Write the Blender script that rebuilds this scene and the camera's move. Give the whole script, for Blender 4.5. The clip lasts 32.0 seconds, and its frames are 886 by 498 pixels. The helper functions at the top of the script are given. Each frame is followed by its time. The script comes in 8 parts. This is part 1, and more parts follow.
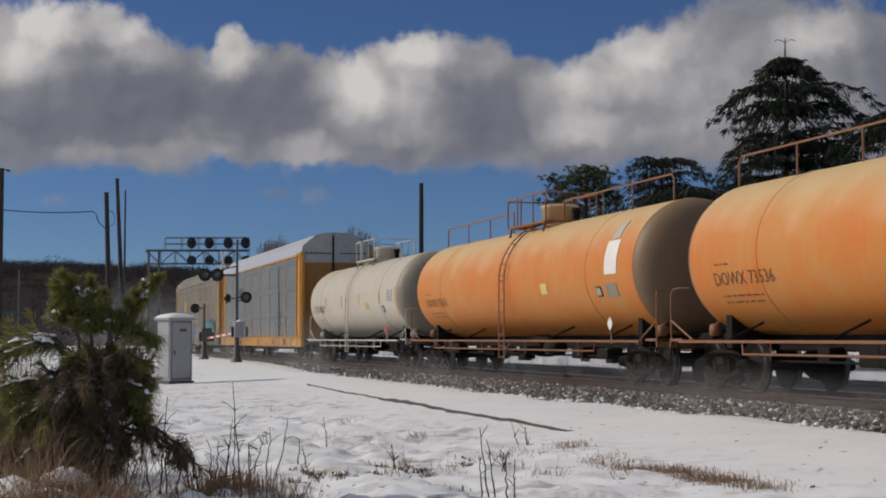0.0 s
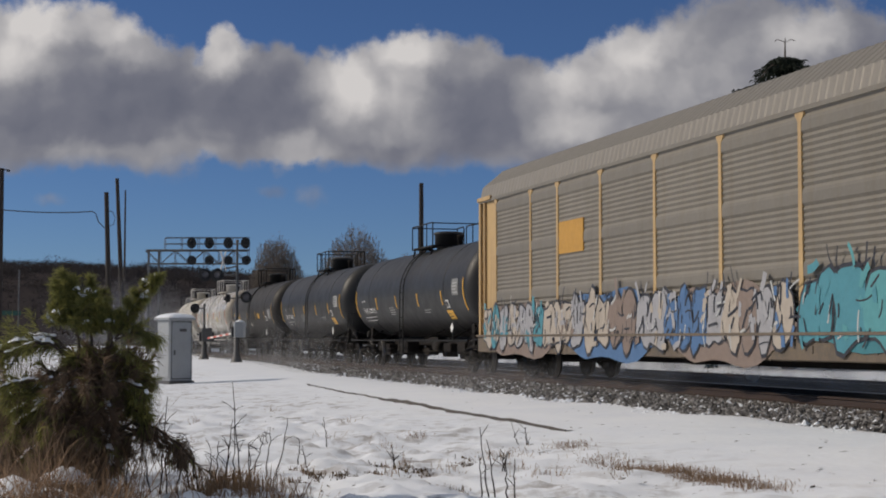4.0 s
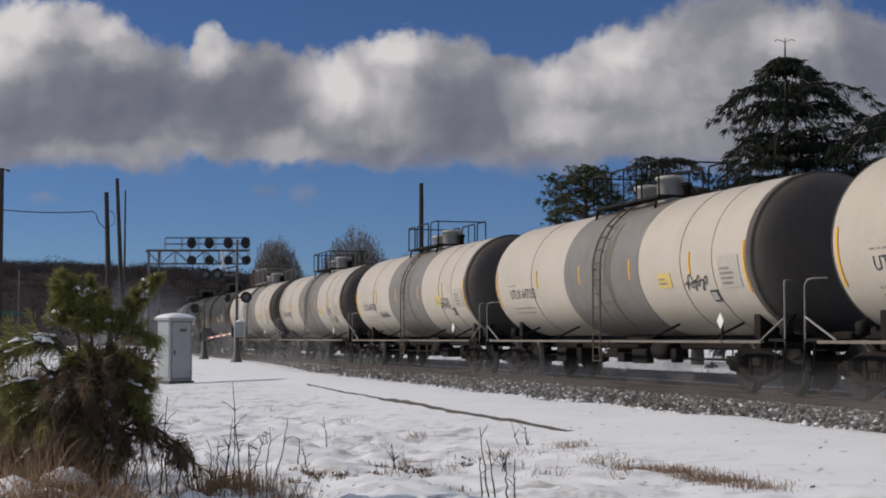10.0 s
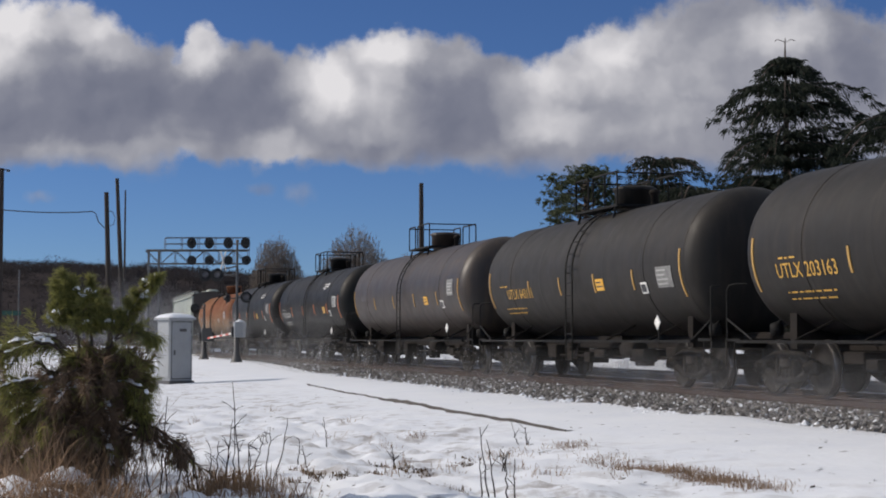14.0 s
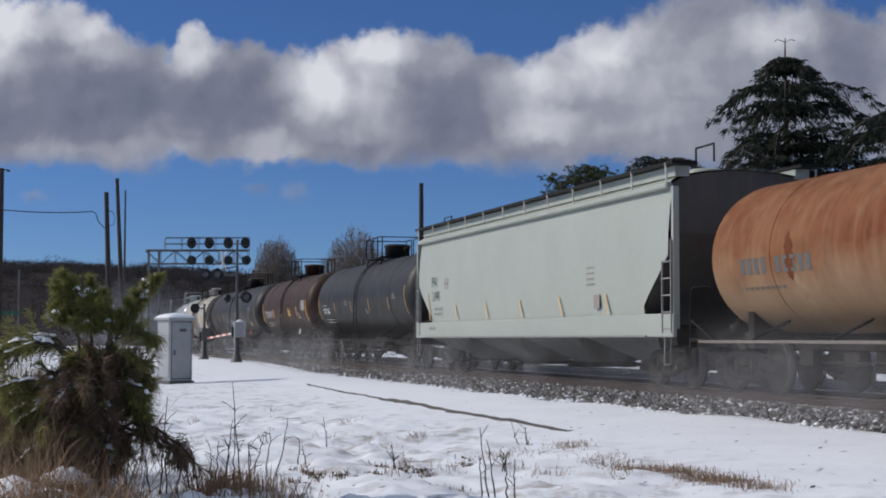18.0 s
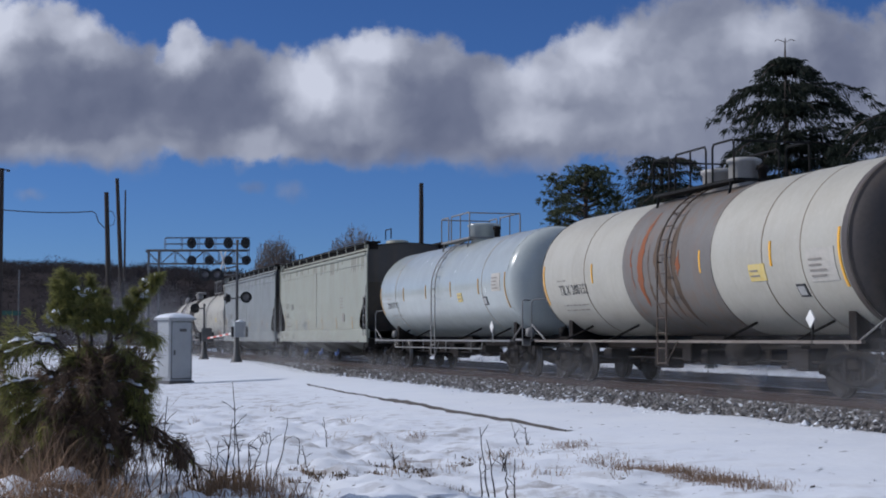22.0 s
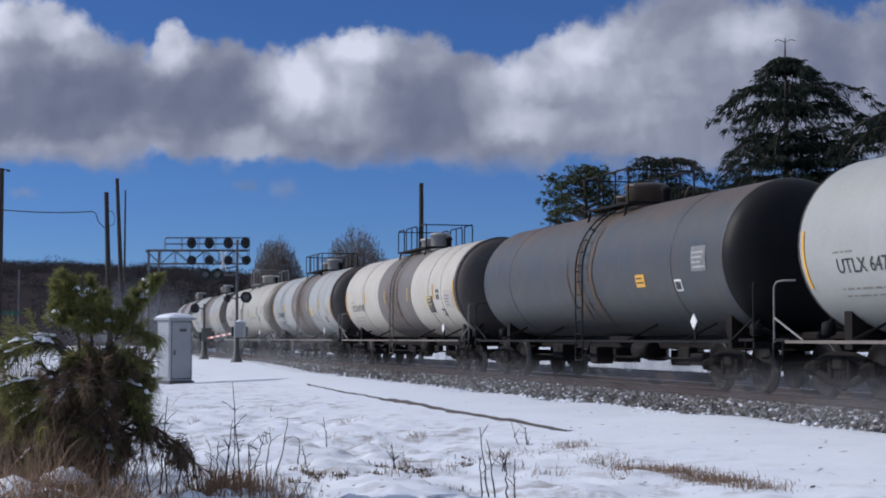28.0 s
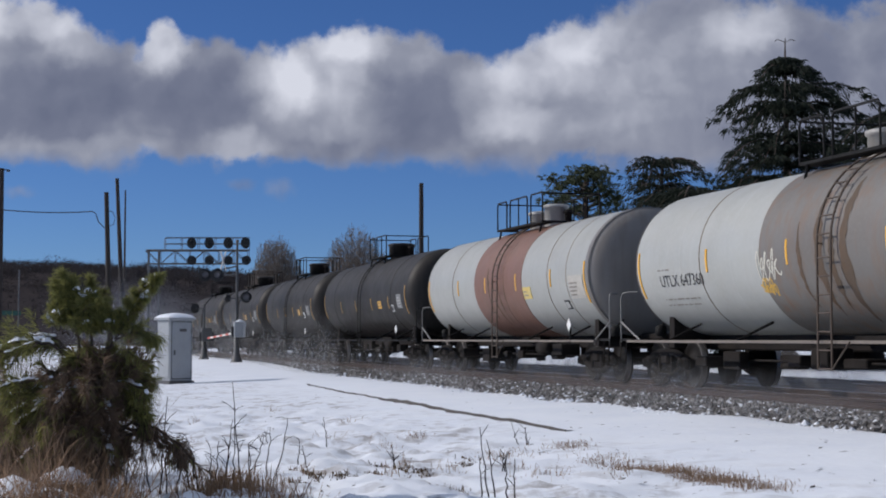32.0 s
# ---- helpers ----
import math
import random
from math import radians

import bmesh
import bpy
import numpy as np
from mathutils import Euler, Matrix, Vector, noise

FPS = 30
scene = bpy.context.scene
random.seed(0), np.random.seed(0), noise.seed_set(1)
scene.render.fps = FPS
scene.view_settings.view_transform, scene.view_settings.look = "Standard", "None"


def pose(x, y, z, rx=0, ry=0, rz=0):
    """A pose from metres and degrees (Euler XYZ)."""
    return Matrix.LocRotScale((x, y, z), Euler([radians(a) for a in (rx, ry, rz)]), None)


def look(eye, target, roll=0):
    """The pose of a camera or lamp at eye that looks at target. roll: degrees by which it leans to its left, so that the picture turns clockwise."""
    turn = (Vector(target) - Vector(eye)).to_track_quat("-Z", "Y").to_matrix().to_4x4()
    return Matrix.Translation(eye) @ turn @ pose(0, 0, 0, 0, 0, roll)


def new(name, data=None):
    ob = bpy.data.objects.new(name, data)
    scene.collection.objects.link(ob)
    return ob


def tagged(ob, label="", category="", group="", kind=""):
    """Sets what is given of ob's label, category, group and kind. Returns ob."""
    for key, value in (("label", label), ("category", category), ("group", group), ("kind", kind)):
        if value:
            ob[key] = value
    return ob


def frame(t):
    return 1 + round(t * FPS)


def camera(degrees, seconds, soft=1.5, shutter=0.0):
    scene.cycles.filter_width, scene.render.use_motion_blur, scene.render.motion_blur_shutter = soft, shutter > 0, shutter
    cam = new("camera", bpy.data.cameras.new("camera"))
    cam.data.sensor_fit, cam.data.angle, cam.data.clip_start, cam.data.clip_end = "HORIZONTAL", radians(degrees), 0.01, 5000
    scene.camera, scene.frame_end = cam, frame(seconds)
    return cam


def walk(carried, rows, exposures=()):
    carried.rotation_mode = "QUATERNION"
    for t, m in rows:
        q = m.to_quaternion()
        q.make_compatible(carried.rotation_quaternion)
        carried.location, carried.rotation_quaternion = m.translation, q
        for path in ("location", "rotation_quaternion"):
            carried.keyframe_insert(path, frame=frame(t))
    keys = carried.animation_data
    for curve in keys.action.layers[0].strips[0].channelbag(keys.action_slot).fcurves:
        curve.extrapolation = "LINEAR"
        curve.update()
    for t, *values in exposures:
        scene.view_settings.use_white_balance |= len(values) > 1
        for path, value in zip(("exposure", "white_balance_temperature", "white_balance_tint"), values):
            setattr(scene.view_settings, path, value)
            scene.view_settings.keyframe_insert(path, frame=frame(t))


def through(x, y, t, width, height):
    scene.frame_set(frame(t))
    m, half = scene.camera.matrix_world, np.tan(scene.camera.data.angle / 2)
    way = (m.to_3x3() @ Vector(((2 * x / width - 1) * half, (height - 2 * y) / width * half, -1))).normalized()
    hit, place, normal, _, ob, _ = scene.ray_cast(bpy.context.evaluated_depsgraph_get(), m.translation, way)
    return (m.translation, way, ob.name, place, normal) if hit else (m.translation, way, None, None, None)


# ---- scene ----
# ------------------------------------------------------------------ camera
TRACK_Y = 13.8          # centre line of the track; z = 0 is the top of the rail
EYE = (0.0, 0.0, 0.95)
cam = camera(30.77, 32.0, soft=1.9, shutter=0.0)
walk(cam, [(0.0, look(EYE, (-0.9659 * 100, 0.2588 * 100, 0.95 + 5.579))),
           (32.0, look(EYE, (-0.9659 * 100, 0.2588 * 100, 0.95 + 5.579)))],
     exposures=[(0, -0.22, 6820, 13), (4.5, -0.14, 6720, 13), (5.5, 0.08, 6620, 13), (6.2, 0.15, 6600, 13), (7.0, 0.02, 6640, 14), (8.0, -0.13, 6670, 14), (11.0, -0.08, 6640, 14), (13.0, -0.05, 6570, 14), (14.0, 0.14, 6480, 14), (14.5, 0.17, 6450, 14), (17.0, 0.17, 6280, 14), (19.0, -0.07, 5930, 14), (21.0, -0.06, 5740, 15), (23.0, -0.2, 5600, 16), (25.5, -0.22, 5570, 16), (28.0, 0.03, 5680, 16), (30.0, 0.0, 5860, 15), (32.0, 0.03, 5930, 15)])

# ------------------------------------------------------------------ light
SUN_TO = Vector((-0.444, -0.885, 0.60)).normalized()
world = bpy.data.worlds.new("winter_sky")
scene.world = world
world.use_nodes = True
wn, wl = world.node_tree.nodes, world.node_tree.links
wn.clear()
sky = wn.new("ShaderNodeTexSky")
sky.sky_type, sky.sun_disc = "NISHITA", False
sky.sun_elevation = math.asin(SUN_TO.z)
sky.sun_rotation = math.atan2(SUN_TO.x, SUN_TO.y)
sky.altitude, sky.air_density, sky.dust_density, sky.ozone_density = 3000, 1.0, 0.0, 5.0
bg = wn.new("ShaderNodeBackground")
bg.inputs["Strength"].default_value = 0.06
out = wn.new("ShaderNodeOutputWorld")
tint = wn.new("ShaderNodeMix")
tint.data_type, tint.blend_type = "RGBA", "MULTIPLY"
tint.inputs[0].default_value, tint.inputs[7].default_value = 1.0, (0.71, 0.86, 1.07, 1)
wl.new(sky.outputs[0], tint.inputs[6])
wl.new(tint.outputs[2], bg.inputs[0])
# unseen broken cloud over the rest of the sky, higher than the bank ahead, added for fill light
wtc = wn.new("ShaderNodeTexCoord")
wsep = wn.new("ShaderNodeSeparateXYZ")
wl.new(wtc.outputs["Generated"], wsep.inputs[0])
wnoise = wn.new("ShaderNodeTexNoise")
wnoise.inputs["Scale"].default_value, wnoise.inputs["Detail"].default_value = 2.2, 5.0
wl.new(wtc.outputs["Generated"], wnoise.inputs["Vector"])
wcover, wabove, wboth = wn.new("ShaderNodeMapRange"), wn.new("ShaderNodeMapRange"), wn.new("ShaderNodeMath")
wcover.inputs["From Min"].default_value, wcover.inputs["From Max"].default_value = 0.40, 0.60
wabove.inputs["From Min"].default_value, wabove.inputs["From Max"].default_value = 0.24, 0.42
wl.new(wnoise.outputs["Fac"], wcover.inputs["Value"])
wl.new(wsep.outputs["Z"], wabove.inputs["Value"])
wboth.operation = "MULTIPLY"
wl.new(wcover.outputs[0], wboth.inputs[0])
wl.new(wabove.outputs[0], wboth.inputs[1])
fill_cloud_bg, both_bg = wn.new("ShaderNodeBackground"), wn.new("ShaderNodeMixShader")
fill_cloud_bg.inputs["Color"].default_value, fill_cloud_bg.inputs["Strength"].default_value = (0.86, 0.93, 1.0, 1), 0.62
wl.new(wboth.outputs[0], both_bg.inputs[0])
wl.new(bg.outputs[0], both_bg.inputs[1])
wl.new(fill_cloud_bg.outputs[0], both_bg.inputs[2])
wl.new(both_bg.outputs[0], out.inputs[0])
sun = new("sun", bpy.data.lights.new("sun", "SUN"))
sun.data.energy, sun.data.angle, sun.data.color = 3.0, radians(0.5), (1.0, 0.915, 0.78)
sun.matrix_world = look((0, 0, 60), Vector((0, 0, 60)) - SUN_TO)

# ------------------------------------------------------------------ materials
MATS = {}


def surface(name, base, second=None, third=None, rough=0.6, metal=0.0, scale=3.0, fine=40.0, bump=0.15,
            streak=0.0, streak_colour=(0.12, 0.09, 0.06), vary=0.0, coords="Object", amount=0.5, fade=None, spec=0.5):
    """A worn surface: two scales of blotches between base, second and third, streaks that run down, and a fine relief."""
    if name in MATS:
        return MATS[name]
    m = bpy.data.materials.new(name)
    m.use_nodes = True
    n, l = m.node_tree.nodes, m.node_tree.links
    bsdf = n["Principled BSDF"]
    tc = n.new("ShaderNodeTexCoord")
    co = tc.outputs[coords]
    if second is None:
        second = tuple(c * 0.72 for c in base)
    if third is None:
        third = tuple(min(1, c * 1.12) for c in base)

    def noise_at(sc, detail=5.0, vec=None):
        t = n.new("ShaderNodeTexNoise")
        t.inputs["Scale"].default_value, t.inputs["Detail"].default_value = sc, detail
        l.new(vec or co, t.inputs["Vector"])
        return t.outputs["Fac"]

    def ramp(fac, lo, hi):
        r = n.new("ShaderNodeMapRange")
        r.inputs["From Min"].default_value, r.inputs["From Max"].default_value = lo, hi
        r.clamp = True
        l.new(fac, r.inputs["Value"])
        return r.outputs["Result"]

    def mix(fac, a, b):
        x = n.new("ShaderNodeMix")
        x.data_type = "RGBA"
        for sock, val in ((x.inputs[0], fac), (x.inputs[6], a), (x.inputs[7], b)):
            if isinstance(val, (tuple, float, int)):
                sock.default_value = (*val, 1) if isinstance(val, tuple) else val
            else:
                l.new(val, sock)
        return x.outputs[2]

    def times(a, k):
        x = n.new("ShaderNodeMath")
        x.operation = "MULTIPLY"
        l.new(a, x.inputs[0])
        x.inputs[1].default_value = k
        return x.outputs[0]

    col = mix(times(ramp(noise_at(scale), 0.38, 0.66), amount), base, second)
    col = mix(times(ramp(noise_at(fine, 3.0), 0.45, 0.75), amount * 0.8), col, third)
    if streak > 0:
        mp = n.new("ShaderNodeMapping")
        mp.inputs["Scale"].default_value = (2.6, 2.6, 0.22)
        l.new(co, mp.inputs["Vector"])
        col = mix(times(ramp(noise_at(2.0, 6.0, mp.outputs[0]), 0.47, 0.75), streak), col, streak_colour)
    if fade:
        z0, z1, colour, much = fade
        sp = n.new("ShaderNodeSeparateXYZ")
        l.new(co, sp.inputs[0])
        wob = n.new("ShaderNodeMath")
        wob.operation = "MULTIPLY_ADD"
        wob.inputs[1].default_value = 1.6
        l.new(noise_at(0.9, 6.0), wob.inputs[0])
        l.new(sp.outputs["Z"], wob.inputs[2])
        col = mix(times(ramp(wob.outputs[0], z0 + 0.8, z1 + 0.8), much), col, colour)
    if vary > 0:
        oi = n.new("ShaderNodeObjectInfo")
        hsv = n.new("ShaderNodeHueSaturation")
        mr = n.new("ShaderNodeMapRange")
        mr.inputs["To Min"].default_value, mr.inputs["To Max"].default_value = 1 - vary, 1 + vary
        l.new(oi.outputs["Random"], mr.inputs["Value"])
        l.new(mr.outputs[0], hsv.inputs["Value"])
        l.new(col, hsv.inputs["Color"])
        col = hsv.outputs[0]
    l.new(col, bsdf.inputs["Base Color"])
    rr = n.new("ShaderNodeMapRange")
    rr.inputs["To Min"].default_value, rr.inputs["To Max"].default_value = max(0.05, rough - 0.12), min(1, rough + 0.12)
    l.new(noise_at(scale * 2.3), rr.inputs["Value"])
    l.new(rr.outputs[0], bsdf.inputs["Roughness"])
    bsdf.inputs["Metallic"].default_value = metal
    bsdf.inputs["Specular IOR Level"].default_value = spec
    if bump > 0:
        b = n.new("ShaderNodeBump")
        b.inputs["Strength"].default_value, b.inputs["Distance"].default_value = bump, 0.02
        l.new(noise_at(fine * 0.7, 4.0), b.inputs["Height"])
        l.new(b.outputs[0], bsdf.inputs["Normal"])
    MATS[name] = m
    return m


def plain(name, base, rough=0.6, metal=0.0):
    return surface(name, base, rough=rough, metal=metal, scale=6, fine=50, bump=0.05, amount=0.35)


SNOW = surface("snow", (0.76, 0.79, 0.83), (0.68, 0.72, 0.78), (0.82, 0.84, 0.87), rough=0.75, scale=0.9, fine=9.0, bump=0.5)


def thin_snow(name):
    """Snow over rough grass: mostly white, worn through to grey-brown in small ragged patches."""
    m = surface(name, (0.76, 0.79, 0.83), (0.66, 0.70, 0.77), (0.82, 0.84, 0.87), rough=0.78, scale=0.9, fine=9.0, bump=0.6)
    n, l = m.node_tree.nodes, m.node_tree.links
    b = n["Principled BSDF"]
    white = b.inputs["Base Color"].links[0].from_socket
    tc = n.new("ShaderNodeTexCoord")
    fac = None
    for sc, shift, lo, hi in ((0.35, 0.0, 0.38, 0.56), (2.3, 5.0, 0.50, 0.64)):
        mp, t, r = n.new("ShaderNodeMapping"), n.new("ShaderNodeTexNoise"), n.new("ShaderNodeMapRange")
        mp.inputs["Location"].default_value = (shift, shift, 0)
        t.inputs["Scale"].default_value, t.inputs["Detail"].default_value, t.inputs["Roughness"].default_value = sc, 6.0, 0.6
        r.inputs["From Min"].default_value, r.inputs["From Max"].default_value = lo, hi
        l.new(tc.outputs["Object"], mp.inputs[0])
        l.new(mp.outputs[0], t.inputs["Vector"])
        l.new(t.outputs["Fac"], r.inputs["Value"])
        if fac is None:
            fac = r.outputs[0]
        else:
            mu = n.new("ShaderNodeMath")
            mu.operation = "MULTIPLY"
            l.new(fac, mu.inputs[0])
            l.new(r.outputs[0], mu.inputs[1])
            fac = mu.outputs[0]
    # the strip along the track lies smooth and deep
    sp, deep, mu = n.new("ShaderNodeSeparateXYZ"), n.new("ShaderNodeMapRange"), n.new("ShaderNodeMath")
    deep.inputs["From Min"].default_value, deep.inputs["From Max"].default_value = 8.6, 6.6
    deep.inputs["To Max"].default_value = 0.75
    mu.operation = "MULTIPLY"
    l.new(tc.outputs["Object"], sp.inputs[0])
    l.new(sp.outputs["Y"], deep.inputs["Value"])
    l.new(fac, mu.inputs[0])
    l.new(deep.outputs[0], mu.inputs[1])
    mx = n.new("ShaderNodeMix")
    mx.data_type = "RGBA"
    mx.inputs[7].default_value = (0.24, 0.21, 0.185, 1)
    l.new(mu.outputs[0], mx.inputs[0])
    l.new(white, mx.inputs[6])
    l.new(mx.outputs[2], b.inputs["Base Color"])
    return m


THINSNOW = thin_snow("thin_snow")
BALLAST = surface("ballast_stone", (0.085, 0.078, 0.072), (0.14, 0.133, 0.126), (0.03, 0.028, 0.027), rough=0.85, scale=14, fine=60, bump=0.4, amount=0.9)
RAIL_STEEL = surface("rail_steel", (0.050, 0.030, 0.022), (0.034, 0.023, 0.018), rough=0.6, metal=0.3, scale=5)
RAIL_TOP = plain("rail_running_face", (0.45, 0.43, 0.42), 0.3, 0.9)
TIE_WOOD = surface("tie_wood", (0.09, 0.07, 0.055), (0.05, 0.04, 0.035), rough=0.85, scale=4)
WHITE = surface("white_tank_paint", (0.50, 0.455, 0.38), (0.42, 0.37, 0.295), (0.55, 0.51, 0.44), rough=0.42, scale=1.1, fine=12, bump=0.03, streak=0.13, streak_colour=(0.42, 0.34, 0.24), vary=0.06)
CREAM = surface("cream_tank_paint", (0.50, 0.465, 0.385), (0.40, 0.355, 0.28), (0.56, 0.53, 0.46), rough=0.5, scale=0.9, fine=12, bump=0.03, streak=0.2, streak_colour=(0.34, 0.28, 0.20), vary=0.05)
# white and cream copies for later cars, darkened to carry the duller light
LATEWHITE = surface("late_light_white_tank_paint", (0.37, 0.375, 0.345), (0.305, 0.305, 0.275), (0.41, 0.415, 0.385), rough=0.45, scale=1.1, fine=12, bump=0.03, streak=0.15, streak_colour=(0.32, 0.28, 0.22), vary=0.05)
LATECREAM = surface("late_light_cream_tank_paint", (0.41, 0.395, 0.33), (0.33, 0.305, 0.245), (0.46, 0.44, 0.38), rough=0.5, scale=0.9, fine=12, bump=0.03, streak=0.22, streak_colour=(0.30, 0.25, 0.18), vary=0.05)
SHEENWHITE = surface("sheen_white_tank_paint", (0.47, 0.445, 0.395), (0.405, 0.375, 0.32), (0.52, 0.50, 0.45), rough=0.26, scale=1.1, fine=12, bump=0.02, streak=0.10, streak_colour=(0.36, 0.26, 0.17), vary=0.05)
GLOSSWHITE = surface("glossy_white_paint", (0.41, 0.445, 0.425), (0.35, 0.38, 0.36), (0.45, 0.485, 0.465), rough=0.22, scale=1.0, fine=12, bump=0.01, streak=0.12, streak_colour=(0.35, 0.32, 0.28))
BLACK = surface("black_tank_paint", (0.0125, 0.0125, 0.0123), (0.020, 0.0192, 0.018), (0.009, 0.009, 0.009), spec=0.3, rough=0.55, scale=1.0, fine=14, bump=0.03, streak=0.35, streak_colour=(0.034, 0.029, 0.023), vary=0.12)
BLACKPALE = surface("satin_black_tank_paint", (0.0175, 0.0178, 0.0178), (0.027, 0.0265, 0.0255), (0.013, 0.013, 0.013), spec=0.3, rough=0.5, scale=1.0, fine=14, bump=0.02, streak=0.2, streak_colour=(0.03, 0.027, 0.023))
BLACKDEEP = surface("deep_black_tank_paint", (0.0078, 0.0078, 0.0078), (0.012, 0.0115, 0.011), (0.006, 0.006, 0.006), spec=0.2, rough=0.55, scale=1.0, fine=14, bump=0.02, streak=0.25, streak_colour=(0.02, 0.017, 0.014))
BLACKDUSTY = surface("dusty_black_tank_paint", (0.0135, 0.0120, 0.0100), (0.021, 0.017, 0.0135), (0.010, 0.009, 0.008), spec=0.3, rough=0.6, scale=1.0, fine=14, bump=0.03, streak=0.4, streak_colour=(0.045, 0.035, 0.026), vary=0.1)
BROWN = surface("rusty_black_paint", (0.025, 0.019, 0.015), (0.042, 0.025, 0.016), (0.016, 0.014, 0.013), rough=0.5, scale=0.9, fine=14, bump=0.04, streak=0.45, streak_colour=(0.095, 0.06, 0.035))
REDBROWN = surface("brown_tank_paint", (0.036, 0.016, 0.0068), (0.025, 0.0125, 0.0065), (0.046, 0.021, 0.008), rough=0.55, spec=0.2, scale=0.9, fine=14, bump=0.03, streak=0.4, streak_colour=(0.07, 0.05, 0.038))
GREYTANK = surface("grey_tank_paint", (0.053, 0.060, 0.065), (0.075, 0.069, 0.058), (0.042, 0.048, 0.053), rough=0.5, scale=0.9, fine=14, bump=0.03, streak=0.45, streak_colour=(0.10, 0.07, 0.043), fade=(3.3, 3.8, (0.12, 0.075, 0.04), 0.6))
ORANGE = surface("orange_tank_paint", (0.56, 0.175, 0.019), (0.53, 0.235, 0.05), (0.60, 0.15, 0.013), rough=0.55, scale=0.4, fine=1.8, bump=0.02, amount=0.9, streak=0.28, streak_colour=(0.56, 0.30, 0.10), fade=(2.75, 3.65, (0.58, 0.43, 0.22), 0.85))
RUST = surface("rusted_tank_paint", (0.150, 0.046, 0.017), (0.25, 0.125, 0.058), (0.085, 0.028, 0.012), rough=0.8, spec=0.15, scale=0.42, fine=2.4, bump=0.06, amount=0.75, streak=0.22, streak_colour=(0.34, 0.25, 0.15), fade=(2.5, 1.5, (0.36, 0.28, 0.18), 0.55))
# end paints in darker, browner tones than the pale and orange shells
HEADDULL = surface("dull_pale_end_paint", (0.26, 0.228, 0.178), (0.18, 0.15, 0.112), (0.33, 0.295, 0.235), rough=0.55, scale=0.9, fine=12, bump=0.03, streak=0.5, streak_colour=(0.19, 0.145, 0.095))
HEADORANGE = surface("dull_orange_end_paint", (0.20, 0.125, 0.065), (0.15, 0.105, 0.065), (0.27, 0.14, 0.055), rough=0.6, scale=0.9, fine=12, bump=0.03, streak=0.6, streak_colour=(0.20, 0.13, 0.075))
HEADGREY = surface("dark_grey_end_paint", (0.066, 0.056, 0.049), (0.095, 0.075, 0.058), (0.05, 0.043, 0.038), rough=0.55, scale=1.2, fine=14, amount=0.8, streak=0.5, streak_colour=(0.085, 0.058, 0.038))
BANDGREY = surface("grey_band_paint", (0.175, 0.165, 0.152), (0.23, 0.212, 0.187), rough=0.5, scale=1.2, fine=14, streak=0.5, streak_colour=(0.13, 0.10, 0.07))
BANDRUST = surface("stained_band_paint", (0.155, 0.145, 0.13), (0.12, 0.10, 0.08), rough=0.55, scale=0.8, fine=14, streak=0.7, streak_colour=(0.18, 0.10, 0.05))
STAINBROWN = surface("brown_rust_stain", (0.105, 0.078, 0.056), (0.14, 0.085, 0.048), (0.09, 0.075, 0.062), rough=0.75, spec=0.2, scale=2.5, fine=14)
STAINFAINT = surface("faint_rust_stain", (0.150, 0.132, 0.113), (0.165, 0.145, 0.125), (0.13, 0.112, 0.094), rough=0.7, spec=0.2, scale=2.5, fine=14)
STAINORANGE = surface("orange_rust_stain", (0.25, 0.085, 0.035), (0.19, 0.10, 0.065), (0.30, 0.095, 0.03), rough=0.75, spec=0.2, scale=3.5, fine=16)
STAINCREAM = surface("worn_cream_patch", (0.30, 0.21, 0.125), (0.24, 0.135, 0.07), (0.34, 0.26, 0.17), rough=0.8, spec=0.15, scale=2.2, fine=10, amount=0.8)
STAINRED = surface("dark_red_rust_run", (0.115, 0.036, 0.014), (0.15, 0.05, 0.018), (0.085, 0.028, 0.012), rough=0.8, spec=0.15, scale=2.2, fine=10, amount=0.8)
DULLRAIL = surface("grimy_sill_rail_paint", (0.17, 0.145, 0.12), (0.11, 0.085, 0.065), (0.24, 0.21, 0.18), rough=0.7, scale=4, fine=25)
BANDBROWN = surface("brown_band_paint", (0.18, 0.088, 0.058), (0.14, 0.075, 0.055), rough=0.55, scale=1.2, fine=14, streak=0.4, streak_colour=(0.14, 0.10, 0.07))
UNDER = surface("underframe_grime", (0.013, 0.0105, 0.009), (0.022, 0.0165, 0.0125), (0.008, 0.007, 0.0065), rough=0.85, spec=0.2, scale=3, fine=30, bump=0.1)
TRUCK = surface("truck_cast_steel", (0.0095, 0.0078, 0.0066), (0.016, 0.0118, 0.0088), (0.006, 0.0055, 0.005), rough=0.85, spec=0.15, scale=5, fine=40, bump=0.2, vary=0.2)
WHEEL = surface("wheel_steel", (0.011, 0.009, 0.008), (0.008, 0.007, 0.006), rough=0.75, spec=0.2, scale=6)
TREAD = plain("wheel_tread", (0.16, 0.15, 0.14), 0.38, 0.9)
STEPWHITE = surface("white_rail_paint", (0.50, 0.48, 0.44), (0.36, 0.31, 0.25), rough=0.5, scale=5, fine=40)
STEPBLACK = surface("black_rail_paint", (0.009, 0.0087, 0.0083), (0.016, 0.0145, 0.0125), rough=0.75, spec=0.2, scale=5, fine=40)
STEPGREY = surface("grey_rail_paint", (0.20, 0.195, 0.185), (0.13, 0.12, 0.105), rough=0.55, scale=5, fine=40)
DOMEGREY = surface("grey_dome_paint", (0.36, 0.35, 0.325), (0.28, 0.26, 0.23), rough=0.5, scale=2, fine=20, streak=0.3, streak_colour=(0.2, 0.15, 0.1))
